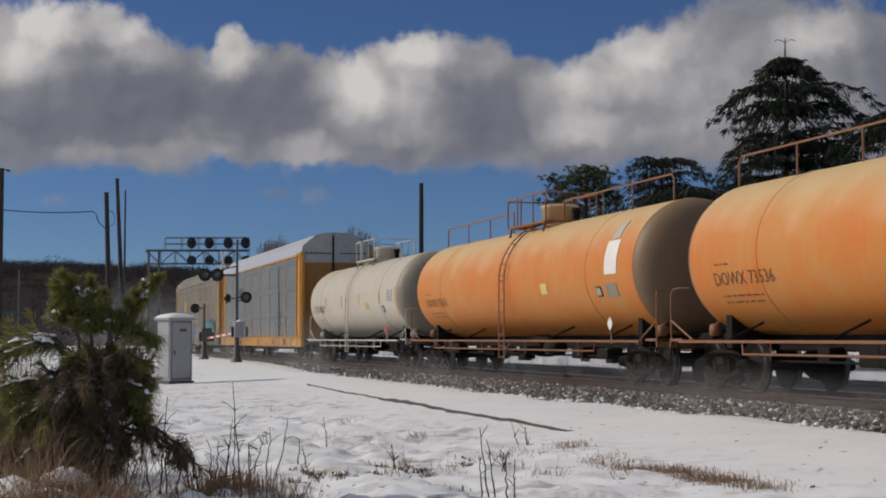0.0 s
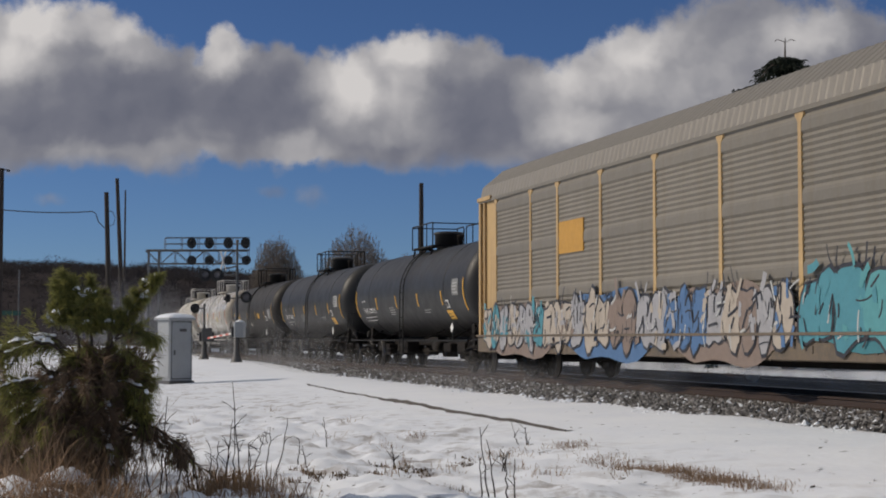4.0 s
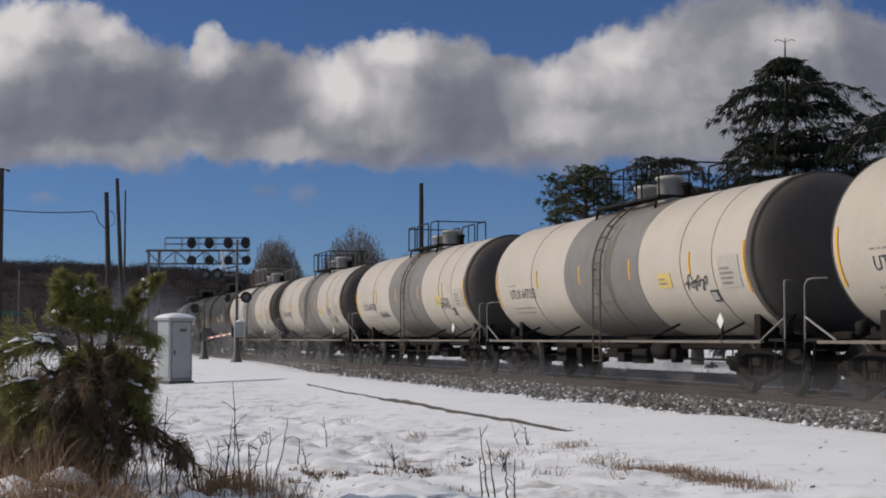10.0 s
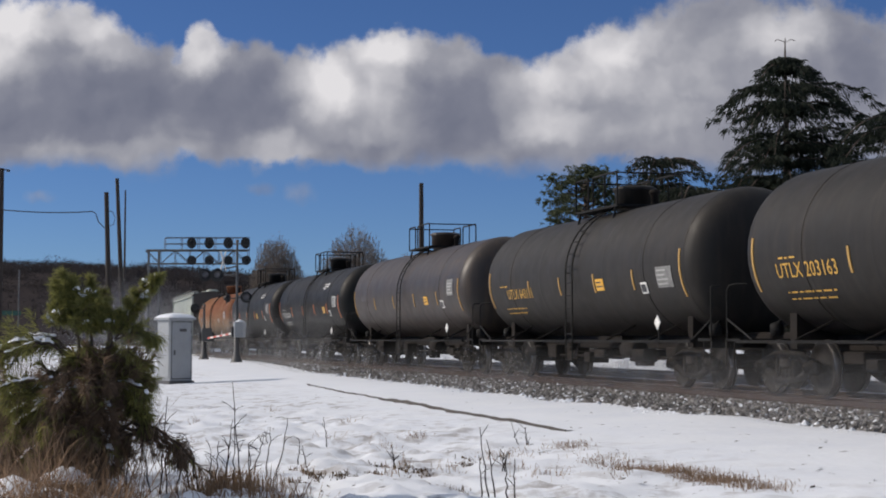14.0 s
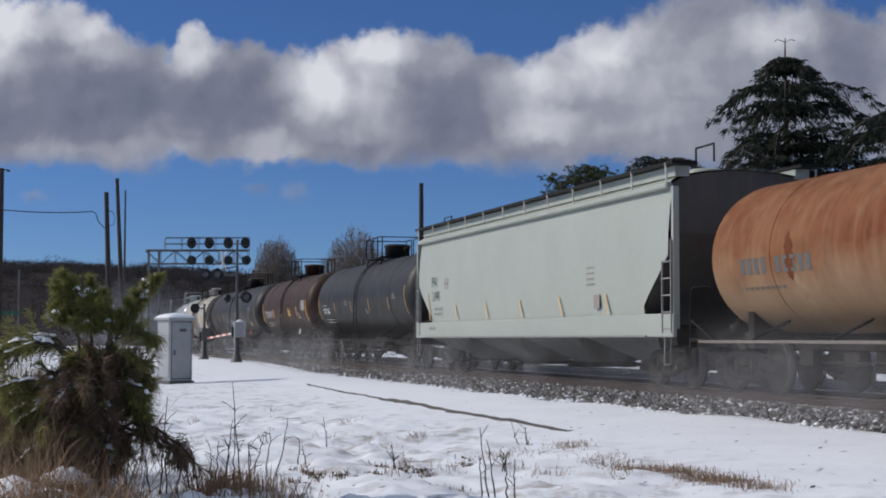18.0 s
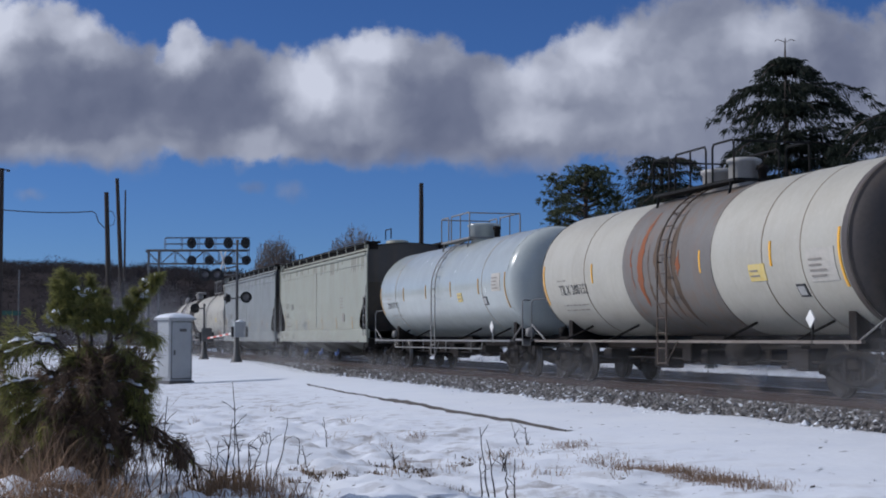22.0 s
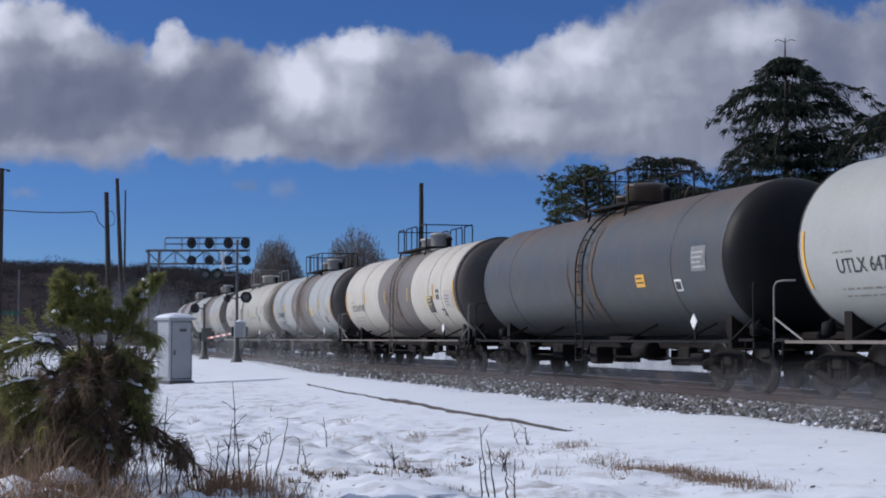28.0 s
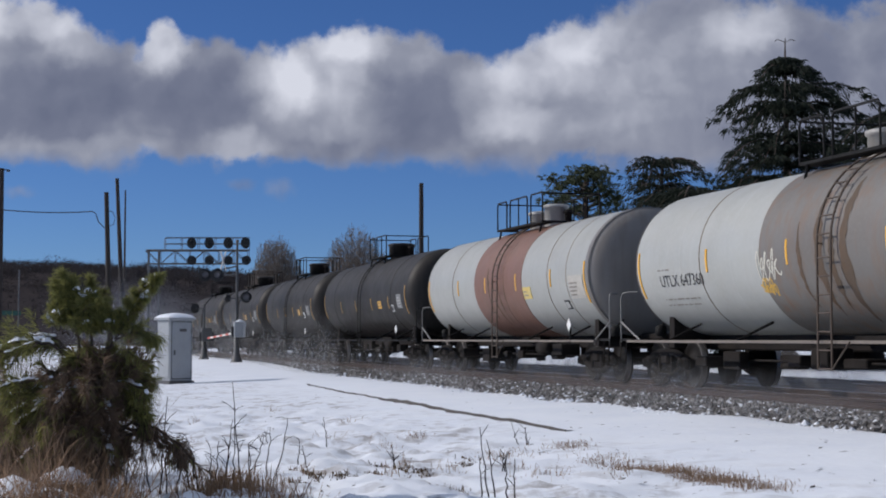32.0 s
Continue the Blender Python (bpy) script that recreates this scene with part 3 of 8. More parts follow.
def tank_car(x_left, length, e_left, e_right, shell, label, head=None, band=None, band_at=(0.36, 0.66), rails=STEPBLACK, r=1.45, zc=2.455,
             square=False, mark="", mark_paint=LETTERDARK, dome=1, stripes=YELLOWMARK, seed=0, placards=True, double=True, panel=PANELGREY):
    """A tank car; x_left is the left end of the cylindrical shell at the clip's start."""
    rnd = random.Random(seed)
    mid = x_left + length / 2
    car = thing("tank_car", pose(mid, TRACK_Y, 0), label, "tank car", "freight cars of the train")
    TRAIN.append((car, mid))
    a = length / 2
    head = head or (HEADDULL if shell in (WHITE, SHEENWHITE, CREAM, LATECREAM) else HEADORANGE if shell is ORANGE else shell)
    # shell with weld rings
    prof = [(-a, r - 0.008), (-a + 0.06, r), (-a + 0.14, r)]
    k = 6 if not square else 7
    for i in range(1, k):
        u = -a + length * i / k
        prof += [(u - 0.09, r), (u - 0.03, r), (u - 0.012, r + 0.002), (u + 0.012, r + 0.002), (u + 0.03, r), (u + 0.09, r)]
    prof += [(a - 0.14, r), (a - 0.06, r), (a, r - 0.008)]
    part("shell", G().turned(prof, "x", (0, 0, zc), 48), shell, car)
    bulge = 0.34 if square else 0.58
    for sx in (-1, 1):
        hp = []
        for i in range(9):
            t = math.pi / 2 * i / 8
            if square:
                hp.append((sx * (a + bulge * math.sin(t) ** 1.6), (r - 0.005) * (math.cos(t) ** 0.45 if i < 8 else 0.0)))
            else:
                hp.append((sx * (a + bulge * math.sin(t)), (r - 0.012) * (math.cos(t) ** 0.72 if i < 8 else 0.0)))
        if square:
            hp.insert(0, (sx * a, r + 0.004))
            hp[1] = (sx * (a + 0.03), r + 0.004)
        g = G().turned(hp if sx > 0 else hp[::-1], "x", (0, 0, zc), 40)
        part("head", g, head, car, "tank end darker than the shell" if head is not shell else "")
    if square and head is not shell:
        part("end_jacket", G().turned([(a - 0.20, r + 0.003), (a - 0.18, r + 0.014), (a, r + 0.014)], "x", (0, 0, zc), 48), head, car)
    if band:
        b0, b1 = -a + length * band_at[0], -a + length * band_at[1]
        part("centre_band", G().turned([(b0, r + 0.004), (b0 + 0.01, r + 0.012), (b0 + 0.05, r + 0.012), (b1 - 0.05, r + 0.012), (b1 - 0.01, r + 0.012), (b1, r + 0.004)], "x", (0, 0, zc), 48), band, car, "painted band round the middle")
    pale = shell in (WHITE, SHEENWHITE, CREAM, LATEWHITE, LATECREAM, GLOSSWHITE)
    low = STEPGREY if band else rails
    for k, m in ((0.20, 0), (0.80, 0), (0.895, 1)) if band else ((0.155, 1), (0.845, 1)):
        u = -a + length * k
        part("seam", G().turned([(u - 0.014, r + 0.001), (u - 0.009, r + 0.011), (u + 0.009, r + 0.011), (u + 0.014, r + 0.001)], "x", (0, 0, zc), 48), (SEAMFAINT if m else SEAM) if pale else shell, car)
    # underframe
    zb = zc - r
    ends = {-1: -a - e_left, 1: a + e_right}
    tx = a - 0.72
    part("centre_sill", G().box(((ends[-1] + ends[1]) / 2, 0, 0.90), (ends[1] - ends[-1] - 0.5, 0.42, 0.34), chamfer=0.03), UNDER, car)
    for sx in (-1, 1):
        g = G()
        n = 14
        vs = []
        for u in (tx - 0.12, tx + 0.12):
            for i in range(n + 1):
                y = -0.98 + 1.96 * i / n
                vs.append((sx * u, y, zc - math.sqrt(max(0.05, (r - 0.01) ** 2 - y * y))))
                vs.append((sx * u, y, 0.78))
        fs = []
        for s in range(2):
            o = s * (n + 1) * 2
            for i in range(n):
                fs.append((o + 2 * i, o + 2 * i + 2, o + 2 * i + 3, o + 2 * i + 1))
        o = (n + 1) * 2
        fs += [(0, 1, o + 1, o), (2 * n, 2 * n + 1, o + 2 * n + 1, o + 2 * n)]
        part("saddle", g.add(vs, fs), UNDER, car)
        coupler(car, ends[sx] - sx * 0.62, sx)
        g = G().box((ends[sx] - sx * 0.62, 0, 0.93), (0.62, 2.75, 0.05))
        g.box((ends[sx] - sx * 0.34, 0, 0.86), (0.06, 2.75, 0.16))
        part("end_platform", g, rails, car)
        truck_parts(car, sx * (a - 0.55))
        for sy in (-1, 1):
            y = sy * 1.36
            x0 = ends[sx] - sx * 0.36
            g = G().tube([(x0, y, 0.88), (x0, y, 1.82), (x0 - sx * 0.05, y * 0.98, 1.91), (x0 - sx * 0.14, y * 0.92, 1.93), (x0 - sx * 0.26, y * 0.80, 1.93)], 0.018, 6)
            part("grab_rail", g, low, car)
            g = G().tube([(x0, y, 0.9), (x0 + sx * 0.01, y * 1.02, 0.42), (x0 - sx * 0.32, y * 1.02, 0.42), (x0 - sx * 0.32, y, 0.9)], 0.015, 6)
            part("stirrup_step", g, UNDER, car)
            g = G().tube([(x0 - sx * 0.02, y, 1.30), (x0 - sx * 0.95, y * 0.98, 0.93)], 0.02, 5)
            part("end_brace", g, low, car)
    for sy in (-1, 1):
        y = sy * 1.46
        g = G().box((0, y, 0.90), (2 * a + 0.9, 0.07, 0.05))
        part("running_rail", g, DULLRAIL if band or shell is RUST else rails, car)
        k = 5
        for i in range(k):
            u = -a + 1.7 + (2 * a - 3.4) * i / (k - 1)
            if abs(u) < 0.8:
                continue
            t = math.radians(-56)
            g = G().tube([(u, y, 0.92), (u + 0.12, sy * (r + 0.01) * math.cos(t), zc + (r + 0.01) * math.sin(t))], 0.024, 5)
            part("rail_bracket", g, UNDER, car)
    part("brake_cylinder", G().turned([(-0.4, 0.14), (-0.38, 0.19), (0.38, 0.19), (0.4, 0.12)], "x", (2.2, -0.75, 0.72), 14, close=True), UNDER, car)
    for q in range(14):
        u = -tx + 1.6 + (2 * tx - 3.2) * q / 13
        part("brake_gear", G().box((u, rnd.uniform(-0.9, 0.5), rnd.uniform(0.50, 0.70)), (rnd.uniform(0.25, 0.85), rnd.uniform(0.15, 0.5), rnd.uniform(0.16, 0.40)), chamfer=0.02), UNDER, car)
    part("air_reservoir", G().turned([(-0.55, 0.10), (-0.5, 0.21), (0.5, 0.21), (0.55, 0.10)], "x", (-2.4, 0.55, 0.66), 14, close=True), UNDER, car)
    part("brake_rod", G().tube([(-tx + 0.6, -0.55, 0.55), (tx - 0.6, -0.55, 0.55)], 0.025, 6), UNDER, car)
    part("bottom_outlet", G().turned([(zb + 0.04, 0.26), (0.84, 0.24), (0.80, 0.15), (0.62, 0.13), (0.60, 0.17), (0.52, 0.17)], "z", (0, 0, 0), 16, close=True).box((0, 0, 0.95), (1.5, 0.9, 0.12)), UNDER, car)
    for sx in (-1, 1):
        part("side_valve", G().turned([(0, 0.08), (0.03, 0.12), (0.20, 0.12), (0.24, 0.05)], "z", (sx * (a + 0.15), -0.85, 1.0), 10).tube([(sx * (a + 0.15), -0.85, 1.2), (sx * (a + 0.15), -0.6, 1.45)], 0.03), rails, car)
    # top fittings
    zt = zc + r
    half_top = 1.95 if band else 1.35 if shell in (BLACK, BLACKPALE, BLACKDEEP, BLACKDUSTY, BROWN, REDBROWN, GREYTANK, RUST) else 1.6
    px0, px1 = -half_top, half_top
    top_paint = (STEPBLACK if seed != 12 else STEPGREY) if band else rails
    g = G()
    for sy in (-1, 1):
        g.box((0, sy * 0.62, zt + 0.03), (px1 - px0, 0.34, 0.05))
    for u in (px0, px1):
        g.box((u, 0, zt + 0.03), (0.10, 1.5, 0.05))
    for u in (px0 + 0.2, px1 - 0.2):
        for sy in (-1, 1):
            g.tube([(u, sy * 0.74, zt), (u, sy * 0.80, zc + r * 0.80)], 0.03, 5)
    part("top_platform", g, top_paint, car)
    for sy in (-1, 1):
        for u0, u1 in ((px0, px0 + 0.85), (px0 + 1.15, px1 - (0.0 if not band else 1.25))) + (((px1 - 0.95, px1),) if band else ()):
            y = sy * 0.78
            g = G().tube([(u0, y, zt), (u0, y, zt + 0.70), (u0 + 0.06, y, zt + 0.78), (u1 - 0.06, y, zt + 0.78), (u1, y, zt + 0.70), (u1, y, zt)], 0.022, 6)
            if u1 - u0 > 1.2:
                g.tube([((u0 + u1) / 2, y, zt), ((u0 + u1) / 2, y, zt + 0.78)], 0.02, 6)
            part("handrail", g, top_paint, car)
    for u in (px0, px1):
        g = G().tube([(u, -0.78, zt + 0.40), (u, -0.78, zt + 0.76), (u, 0.78, zt + 0.76), (u, 0.78, zt + 0.40)], 0.02, 6)
        part("handrail", g, top_paint, car)
    dm = shell if dome == 1 else DOMEGREY
    if band:
        part("dome_housing", G().turned([(zt - 0.12, 0.30), (zt + 0.46, 0.30), (zt + 0.48, 0.34), (zt + 0.54, 0.34), (zt + 0.57, 0.26), (zt + 0.59, 0.0)], "z", (0.75, 0, 0), 24), dm, car)
        part("manway", G().turned([(zt - 0.12, 0.35), (zt + 0.34, 0.35), (zt + 0.36, 0.39), (zt + 0.43, 0.39), (zt + 0.46, 0.30), (zt + 0.49, 0.0)], "z", (-0.35, 0, 0), 24), dm, car)
    else:
        part("dome_housing", G().turned([(zt - 0.12, 0.40), (zt + 0.10, 0.40), (zt + 0.12, 0.46), (zt + 0.42, 0.46), (zt + 0.44, 0.50), (zt + 0.49, 0.50), (zt + 0.53, 0.42), (zt + 0.56, 0.0)], "z", (0.45, 0, 0), 24), dm, car)
        if double:
            part("manway", G().turned([(zt - 0.1, 0.28), (zt + 0.26, 0.28), (zt + 0.27, 0.33), (zt + 0.34, 0.33), (zt + 0.36, 0.2), (zt + 0.37, 0.0)], "z", (-0.62, 0, 0), 18), dm, car)
    part("vent_valve", G().turned([(zt - 0.05, 0.09), (zt + 0.30, 0.09), (zt + 0.32, 0.13), (zt + 0.40, 0.11), (zt + 0.42, 0.0)], "z", (1.15, 0.2, 0), 12), UNDER, car)
    reach = r + 0.10
    for sy in (-1, 1):
        arc = [math.radians(78 * i / 10) for i in range(11)]
        foot = [(-reach, 0.45), (-reach, 0.92), (-reach, zc - 0.35)] + [(-reach * math.cos(t), zc + reach * math.sin(t)) for t in arc]
        levels = [(-reach, 0.48 + 0.29 * i) for i in range(7)] + [(-reach * math.cos(t), zc + reach * math.sin(t)) for t in (math.radians(5 + 11 * i) for i in range(7))]
        g = G()
        for u in (0.05, 0.49):
            g.tube([(u, -sy * y, z) for y, z in foot], 0.02, 5)
        g.tube([(0.49, sy * reach, 0.47), (1.04, sy * reach, 0.90)], 0.016, 5)
        for t in (0.0, math.radians(40)):
            g.tube([(0.05, sy * reach * math.cos(t), zc + reach * math.sin(t)), (0.05, sy * (r - 0.02) * math.cos(t), zc + (r - 0.02) * math.sin(t))], 0.014, 5)
        ladder_paint = rails if band is None else LADDERRUST
        if sy > 0:
            for y, z in levels:
                g.tube([(0.05, -sy * y, z), (0.49, -sy * y, z)], 0.014, 5)
        ladder = part("ladder", g, ladder_paint, car)
        if sy < 0:
            for y, z in levels:
                rung = part("rung", shared(("rung", ladder_paint.name), lambda: G().tube([(-0.22, 0, 0), (0.22, 0, 0)], 0.014, 5), ladder_paint), None, ladder)
                rung.location = (0.27, -sy * y, z)
    if band or shell is GREYTANK:
        strong = band is not BANDGREY
        for q, (u, w, v, h) in enumerate(((-0.22, 0.16, -1.3, 2.2), (0.56, 0.22, -1.5, 2.6), (0.22, 0.10, -1.2, 1.8), (-0.75, 0.08, -1.1, 1.5))[:4 if strong else 2]):
            shell_stain(car, STAINBROWN if strong else STAINFAINT, r + 0.012, zc, u, v, w, h, seed * 7 + q, "brown rust run beside the ladder")
        if seed == 22:
            shell_stain(car, STAINORANGE, r + 0.014, zc, -1.25, -0.9, 0.36, 2.1, 5, "bright orange rust run on the grey band")
            shell_stain(car, STAINORANGE, r + 0.014, zc, -1.50, -0.5, 0.10, 0.9, 6, "bright orange rust run on the grey band")
            shell_stain(car, STAINORANGE, r + 0.014, zc, 0.75, -0.3, 0.07, 0.5, 8, "bright orange rust run on the grey band")
    if shell is RUST:
        for q in range(9):
            shell_stain(car, STAINCREAM if q % 3 else STAINRED, r, zc, rnd.uniform(-0.42, 0.42) * length, -1.45 + 0.35 * rnd.random() + (0.7 if q % 3 == 0 else 0.0), rnd.uniform(0.10, 0.32), rnd.uniform(0.5, 1.2), 90 + q, "pale bare patch of worn paint" if q % 3 else "dark red run of rust")
        shell_stain(car, STAINCREAM, r, zc, -0.35, -1.5, 0.26, 1.7, 120, "pale bare patch of worn paint")
    # markings on the near side
    if shell in (ORANGE, WHITE, SHEENWHITE, GLOSSWHITE) and not band:
        for sy in (-1, 1):
            y = sy * 1.44
            part("lower_rail", G().tube([(-tx + 1.5, y, 0.92), (-tx + 1.55, y, 0.68), (tx - 1.55, y, 0.68), (tx - 1.5, y, 0.92)], 0.022, 6), rails, car)
            for q in range(4):
                u = -tx + 2.6 + (2 * tx - 5.2) * q / 3
                part("rail_drop", G().tube([(u, y, 0.90), (u, y, 0.58)], 0.018, 5), rails, car)
    if shell is ORANGE:
        for sx in (-1, 1):
            y, u0, u1 = -0.45, sx * (half_top + 0.5), sx * (a - 0.1)
            g = G().tube([(u0, y, zt - 0.05), (u0, y, zt + 0.50), (u1 - sx * 0.12, y, zt + 0.50), (u1, y, zt + 0.38), (u1, y, zt - 0.12)], 0.022, 6)
            part("top_rail", g, rails, car, "long rust-brown handrail along the top")
            for q in (0.33, 0.66):
                u = u0 + (u1 - u0) * q
                part("rail_post", G().tube([(u, y, zt - 0.08), (u, y, zt + 0.50)], 0.02, 6), rails, car)
    if mark:
        size, wide, start, up = (0.33, 1.0, 0.85, -0.52) if shell is SHEENWHITE else (0.31, 0.82, 1.02, -0.50) if (mark.startswith("DOWX") and shell is not ORANGE) or mark == "GATX 73867" else (0.335, 1.06, 1.15, -0.50) if band else (0.27, 1.35, 1.15, -0.60) if shell is BLACKPALE else (0.36, 1.0, 0.95 if mark == "UTLX 203163" else 1.60, -0.50) if mark_paint is LETTERGOLD else (0.34, 1.0, 0.85, -0.54) if shell is BLACKDEEP else (0.35, 1.12, 0.98, -0.55) if shell is ORANGE else (0.39, 0.98, 0.95, -0.44)
        shell_text(car, mark, mark_paint, r, zc, -a + start, up, size, wide)
        bars(car, LETTERFADED if pale else mark_paint, r, zc, -a + 1.10, -0.80, [(du, dv, w, 0.03) for dv, row in ((0.02, (0.06, 0.2, 0.12, 0.3, 0.18, 0.26, 0.1)), (-0.11, (0.14, 0.1, 0.32, 0.12, 0.2, 0.3)), (0.62, (0.16, 0.08, 0.2))) for w, du in ((row[q], sum(row[:q]) + 0.07 * q) for q in range(len(row)))])
    if stripes:
        inner = 4 if length < 17 else 6
        k = inner + 1
        us = [-a + 0.12] + [-a + 3.4 + (length - 6.05) * i / (inner - 1) for i in range(inner)] + [a - (0.30 if square else 0.18)]
        for i, u in enumerate(us):
            h = 0.95 if i in (0, k) else 0.42
            shell_mark(car, "reflector_stripe", stripes, r, zc, u, -0.72 if i in (0, k) else (-0.28 if pale else -0.50), 0.065, h, lift=0.016, rows=7 if i in (0, k) else 3)
    if placards:
        dark = shell in (BLACK, BLACKPALE, BLACKDEEP, BLACKDUSTY, BROWN, REDBROWN, GREYTANK)
        shell_mark(car, "data_panel", PANELDARK if dark and seed % 4 else (PANELFADED if pale and panel is PANELGREY else panel), r, zc, a - (1.6 if shell is ORANGE else 1.35), -0.60 if band else -0.50 if shell is BLACKDUSTY else -0.24 if shell is not ORANGE else -0.12, (0.85 if band else 0.66) + 0.06 * (seed % 3), (0.54 if band else 0.42) + 0.05 * (seed % 2) if shell is not ORANGE else 0.74, 0.012)
        if shell is ORANGE:
            shell_mark(car, "worn_patch", PANELFADED, r, zc, a - 1.45, 0.66, 0.40, 0.46, 0.010, label="worn pale patch of old paint")
            shell_mark(car, "faded_notice", HEADDULL, r, zc, a - 1.65, -0.62, 0.66, 0.30, 0.010, label="rubbed grey notice")
        yu, yv = (a - 2.45, -0.98) if shell is BLACKPALE else (a - 4.7 + 0.3 * (seed % 3) - 1.6, -0.44) if shell is ORANGE else (a - (4.2, 3.5, 4.8)[seed % 3], -0.46 if not band else -0.52)
        shell_mark(car, "yellow_notice", PANELFADED if shell is RUST else YELLOWFADED if pale else YELLOWPALE if shell is ORANGE else YELLOWMARK, r, zc, yu, yv, 0.62 if band or shell is BLACKPALE else 0.46, 0.30 if band or shell is BLACKPALE else 0.26, 0.012, rows=3)
        if shell is BLACKDEEP:
            bars(car, LETTERWHITE, r, zc, -a + 10.7, 0.55, [(0.0, 0.18, 0.35, 0.05), (0.55, 0.18, 0.45, 0.05), (0.0, 0.08, 0.3, 0.04), (0.4, 0.08, 0.6, 0.04), (0.0, 0.0, 0.4, 0.04)])
        if shell is BLACKPALE:
            for u in (5.2, 9.9):
                bars(car, PANELGREY, r, zc, -a + u, -0.72, [(0.05 * (q % 2), 0.08 * q, 0.62 + 0.1 * (q % 3), 0.028) for q in range(4 if u < 6 else 2)], lift=0.014)
        shell_mark(car, "notice", PANELWHITE if shell in (BLACK, BLACKPALE, BLACKDEEP, BLACKDUSTY, BROWN, REDBROWN, GREYTANK) else LETTERDARK, r, zc, a - (2.25 if not band else 1.95), -0.60 if not band else -0.86, 0.32, 0.24, 0.012, rows=3)
        if shell is not ORANGE:
            bars(car, LETTERFADED if pale else PANELGREY if dark and seed % 4 else LETTERDARK, r, zc, a - 1.28, -0.52 if band else -0.44 if shell is BLACKDUSTY else -0.18, [(0, 0.09 * q, 0.40 + 0.05 * ((seed + q) % 4), 0.035) for q in range(4)], lift=0.022)
        if shell is not ORANGE:
            bars(car, LETTERFADED if pale else LETTERDARK, r, zc, yu + 0.06, yv + 0.08, [(0, 0, 0.36, 0.03), (0, 0.09, 0.30, 0.03)], lift=0.022)
        bars(car, LETTERDARK if dark else PANELGREY, r, zc, a - (2.21 if not band else 1.91), -0.56 if not band else -0.82, [(0, 0, 0.24, 0.16)], lift=0.022)
        p = part("placard", G().box((0, 0, 0), (0.21, 0.02, 0.21)), PLACARDRED if seed in (2, 7, 24, 21) else PANELWHITE, car, "diamond-shaped placard on a bracket")
        p.location, p.rotation_euler = (a - 1.1, -1.51, 1.27), (0, math.pi / 4, 0)
        part("placard_post", G().box((a - 1.1, -1.48, 1.03), (0.05, 0.03, 0.36)), rails, car)
    return car


def ribbon(g, pts, width, r, zc, lift=0.013):
    """A painted stroke along points of the shell."""
    n = len(pts) - 1
    vs = []
    for i, (a, b) in enumerate(pts):
        a1, b1 = pts[min(i + 1, n)]
        a0, b0 = pts[max(i - 1, 0)]
        d = Vector((a1 - a0, b1 - b0)).normalized()
        for s in (-0.5, 0.5):
            vs.append(on_shell(r, zc, a - d.y * s * width, b + d.x * s * width, lift))
    return g.add(vs, [(2 * i, 2 * i + 1, 2 * i + 3, 2 * i + 2) for i in range(n)])


def scribble(parent, material, r, zc, u0, v0, w, h, seed, turns=5, width=0.035):
    """A sprayed tag without meaning: one looping stroke on the shell."""
    rnd = random.Random(seed)
    n = turns * 14
    ph, ph2 = rnd.uniform(0, 6.28), rnd.uniform(0, 6.28)
    pts = []
    for i in range(n + 1):
        t = i / n
        k = t * turns * 2 * math.pi
        pts.append((u0 + w * t + 0.10 * w * math.cos(k + ph), v0 + h * (0.5 + 0.42 * math.sin(k + 0.6 * math.sin(k * 0.37 + ph2)) * (0.6 + 0.4 * math.sin(k * 0.53 + ph)))))
    return part("sprayed_tag", ribbon(G(), pts, width, r, zc), material, parent, "looping sprayed tag")


def sprayed_words(parent, material, r, zc, u0, v0, lines, size, seed):
    """Loose slanted capitals, each a little off the line."""
    rnd = random.Random(seed)
    for row, text in enumerate(lines):
        u = u0 + 0.12 * row
        for ch in text:
            if ch == " ":
                u += size * 0.35
                continue
            vs, fs = letters(ch, size * rnd.uniform(0.9, 1.2), 0.95)
            t, up = rnd.uniform(-0.18, 0.10), rnd.uniform(-0.04, 0.05)
            pts = [(u + x + y * 0.25 - y * t, v0 - row * size * 1.05 + up + y + x * t) for x, y in vs]
            part("sprayed_letter", G().add([on_shell(r, zc, p, q, 0.013) for p, q in pts], fs), material, parent, "sprayed graffiti capital")
            u += size * (0.34 if ch == "I" else 0.68)


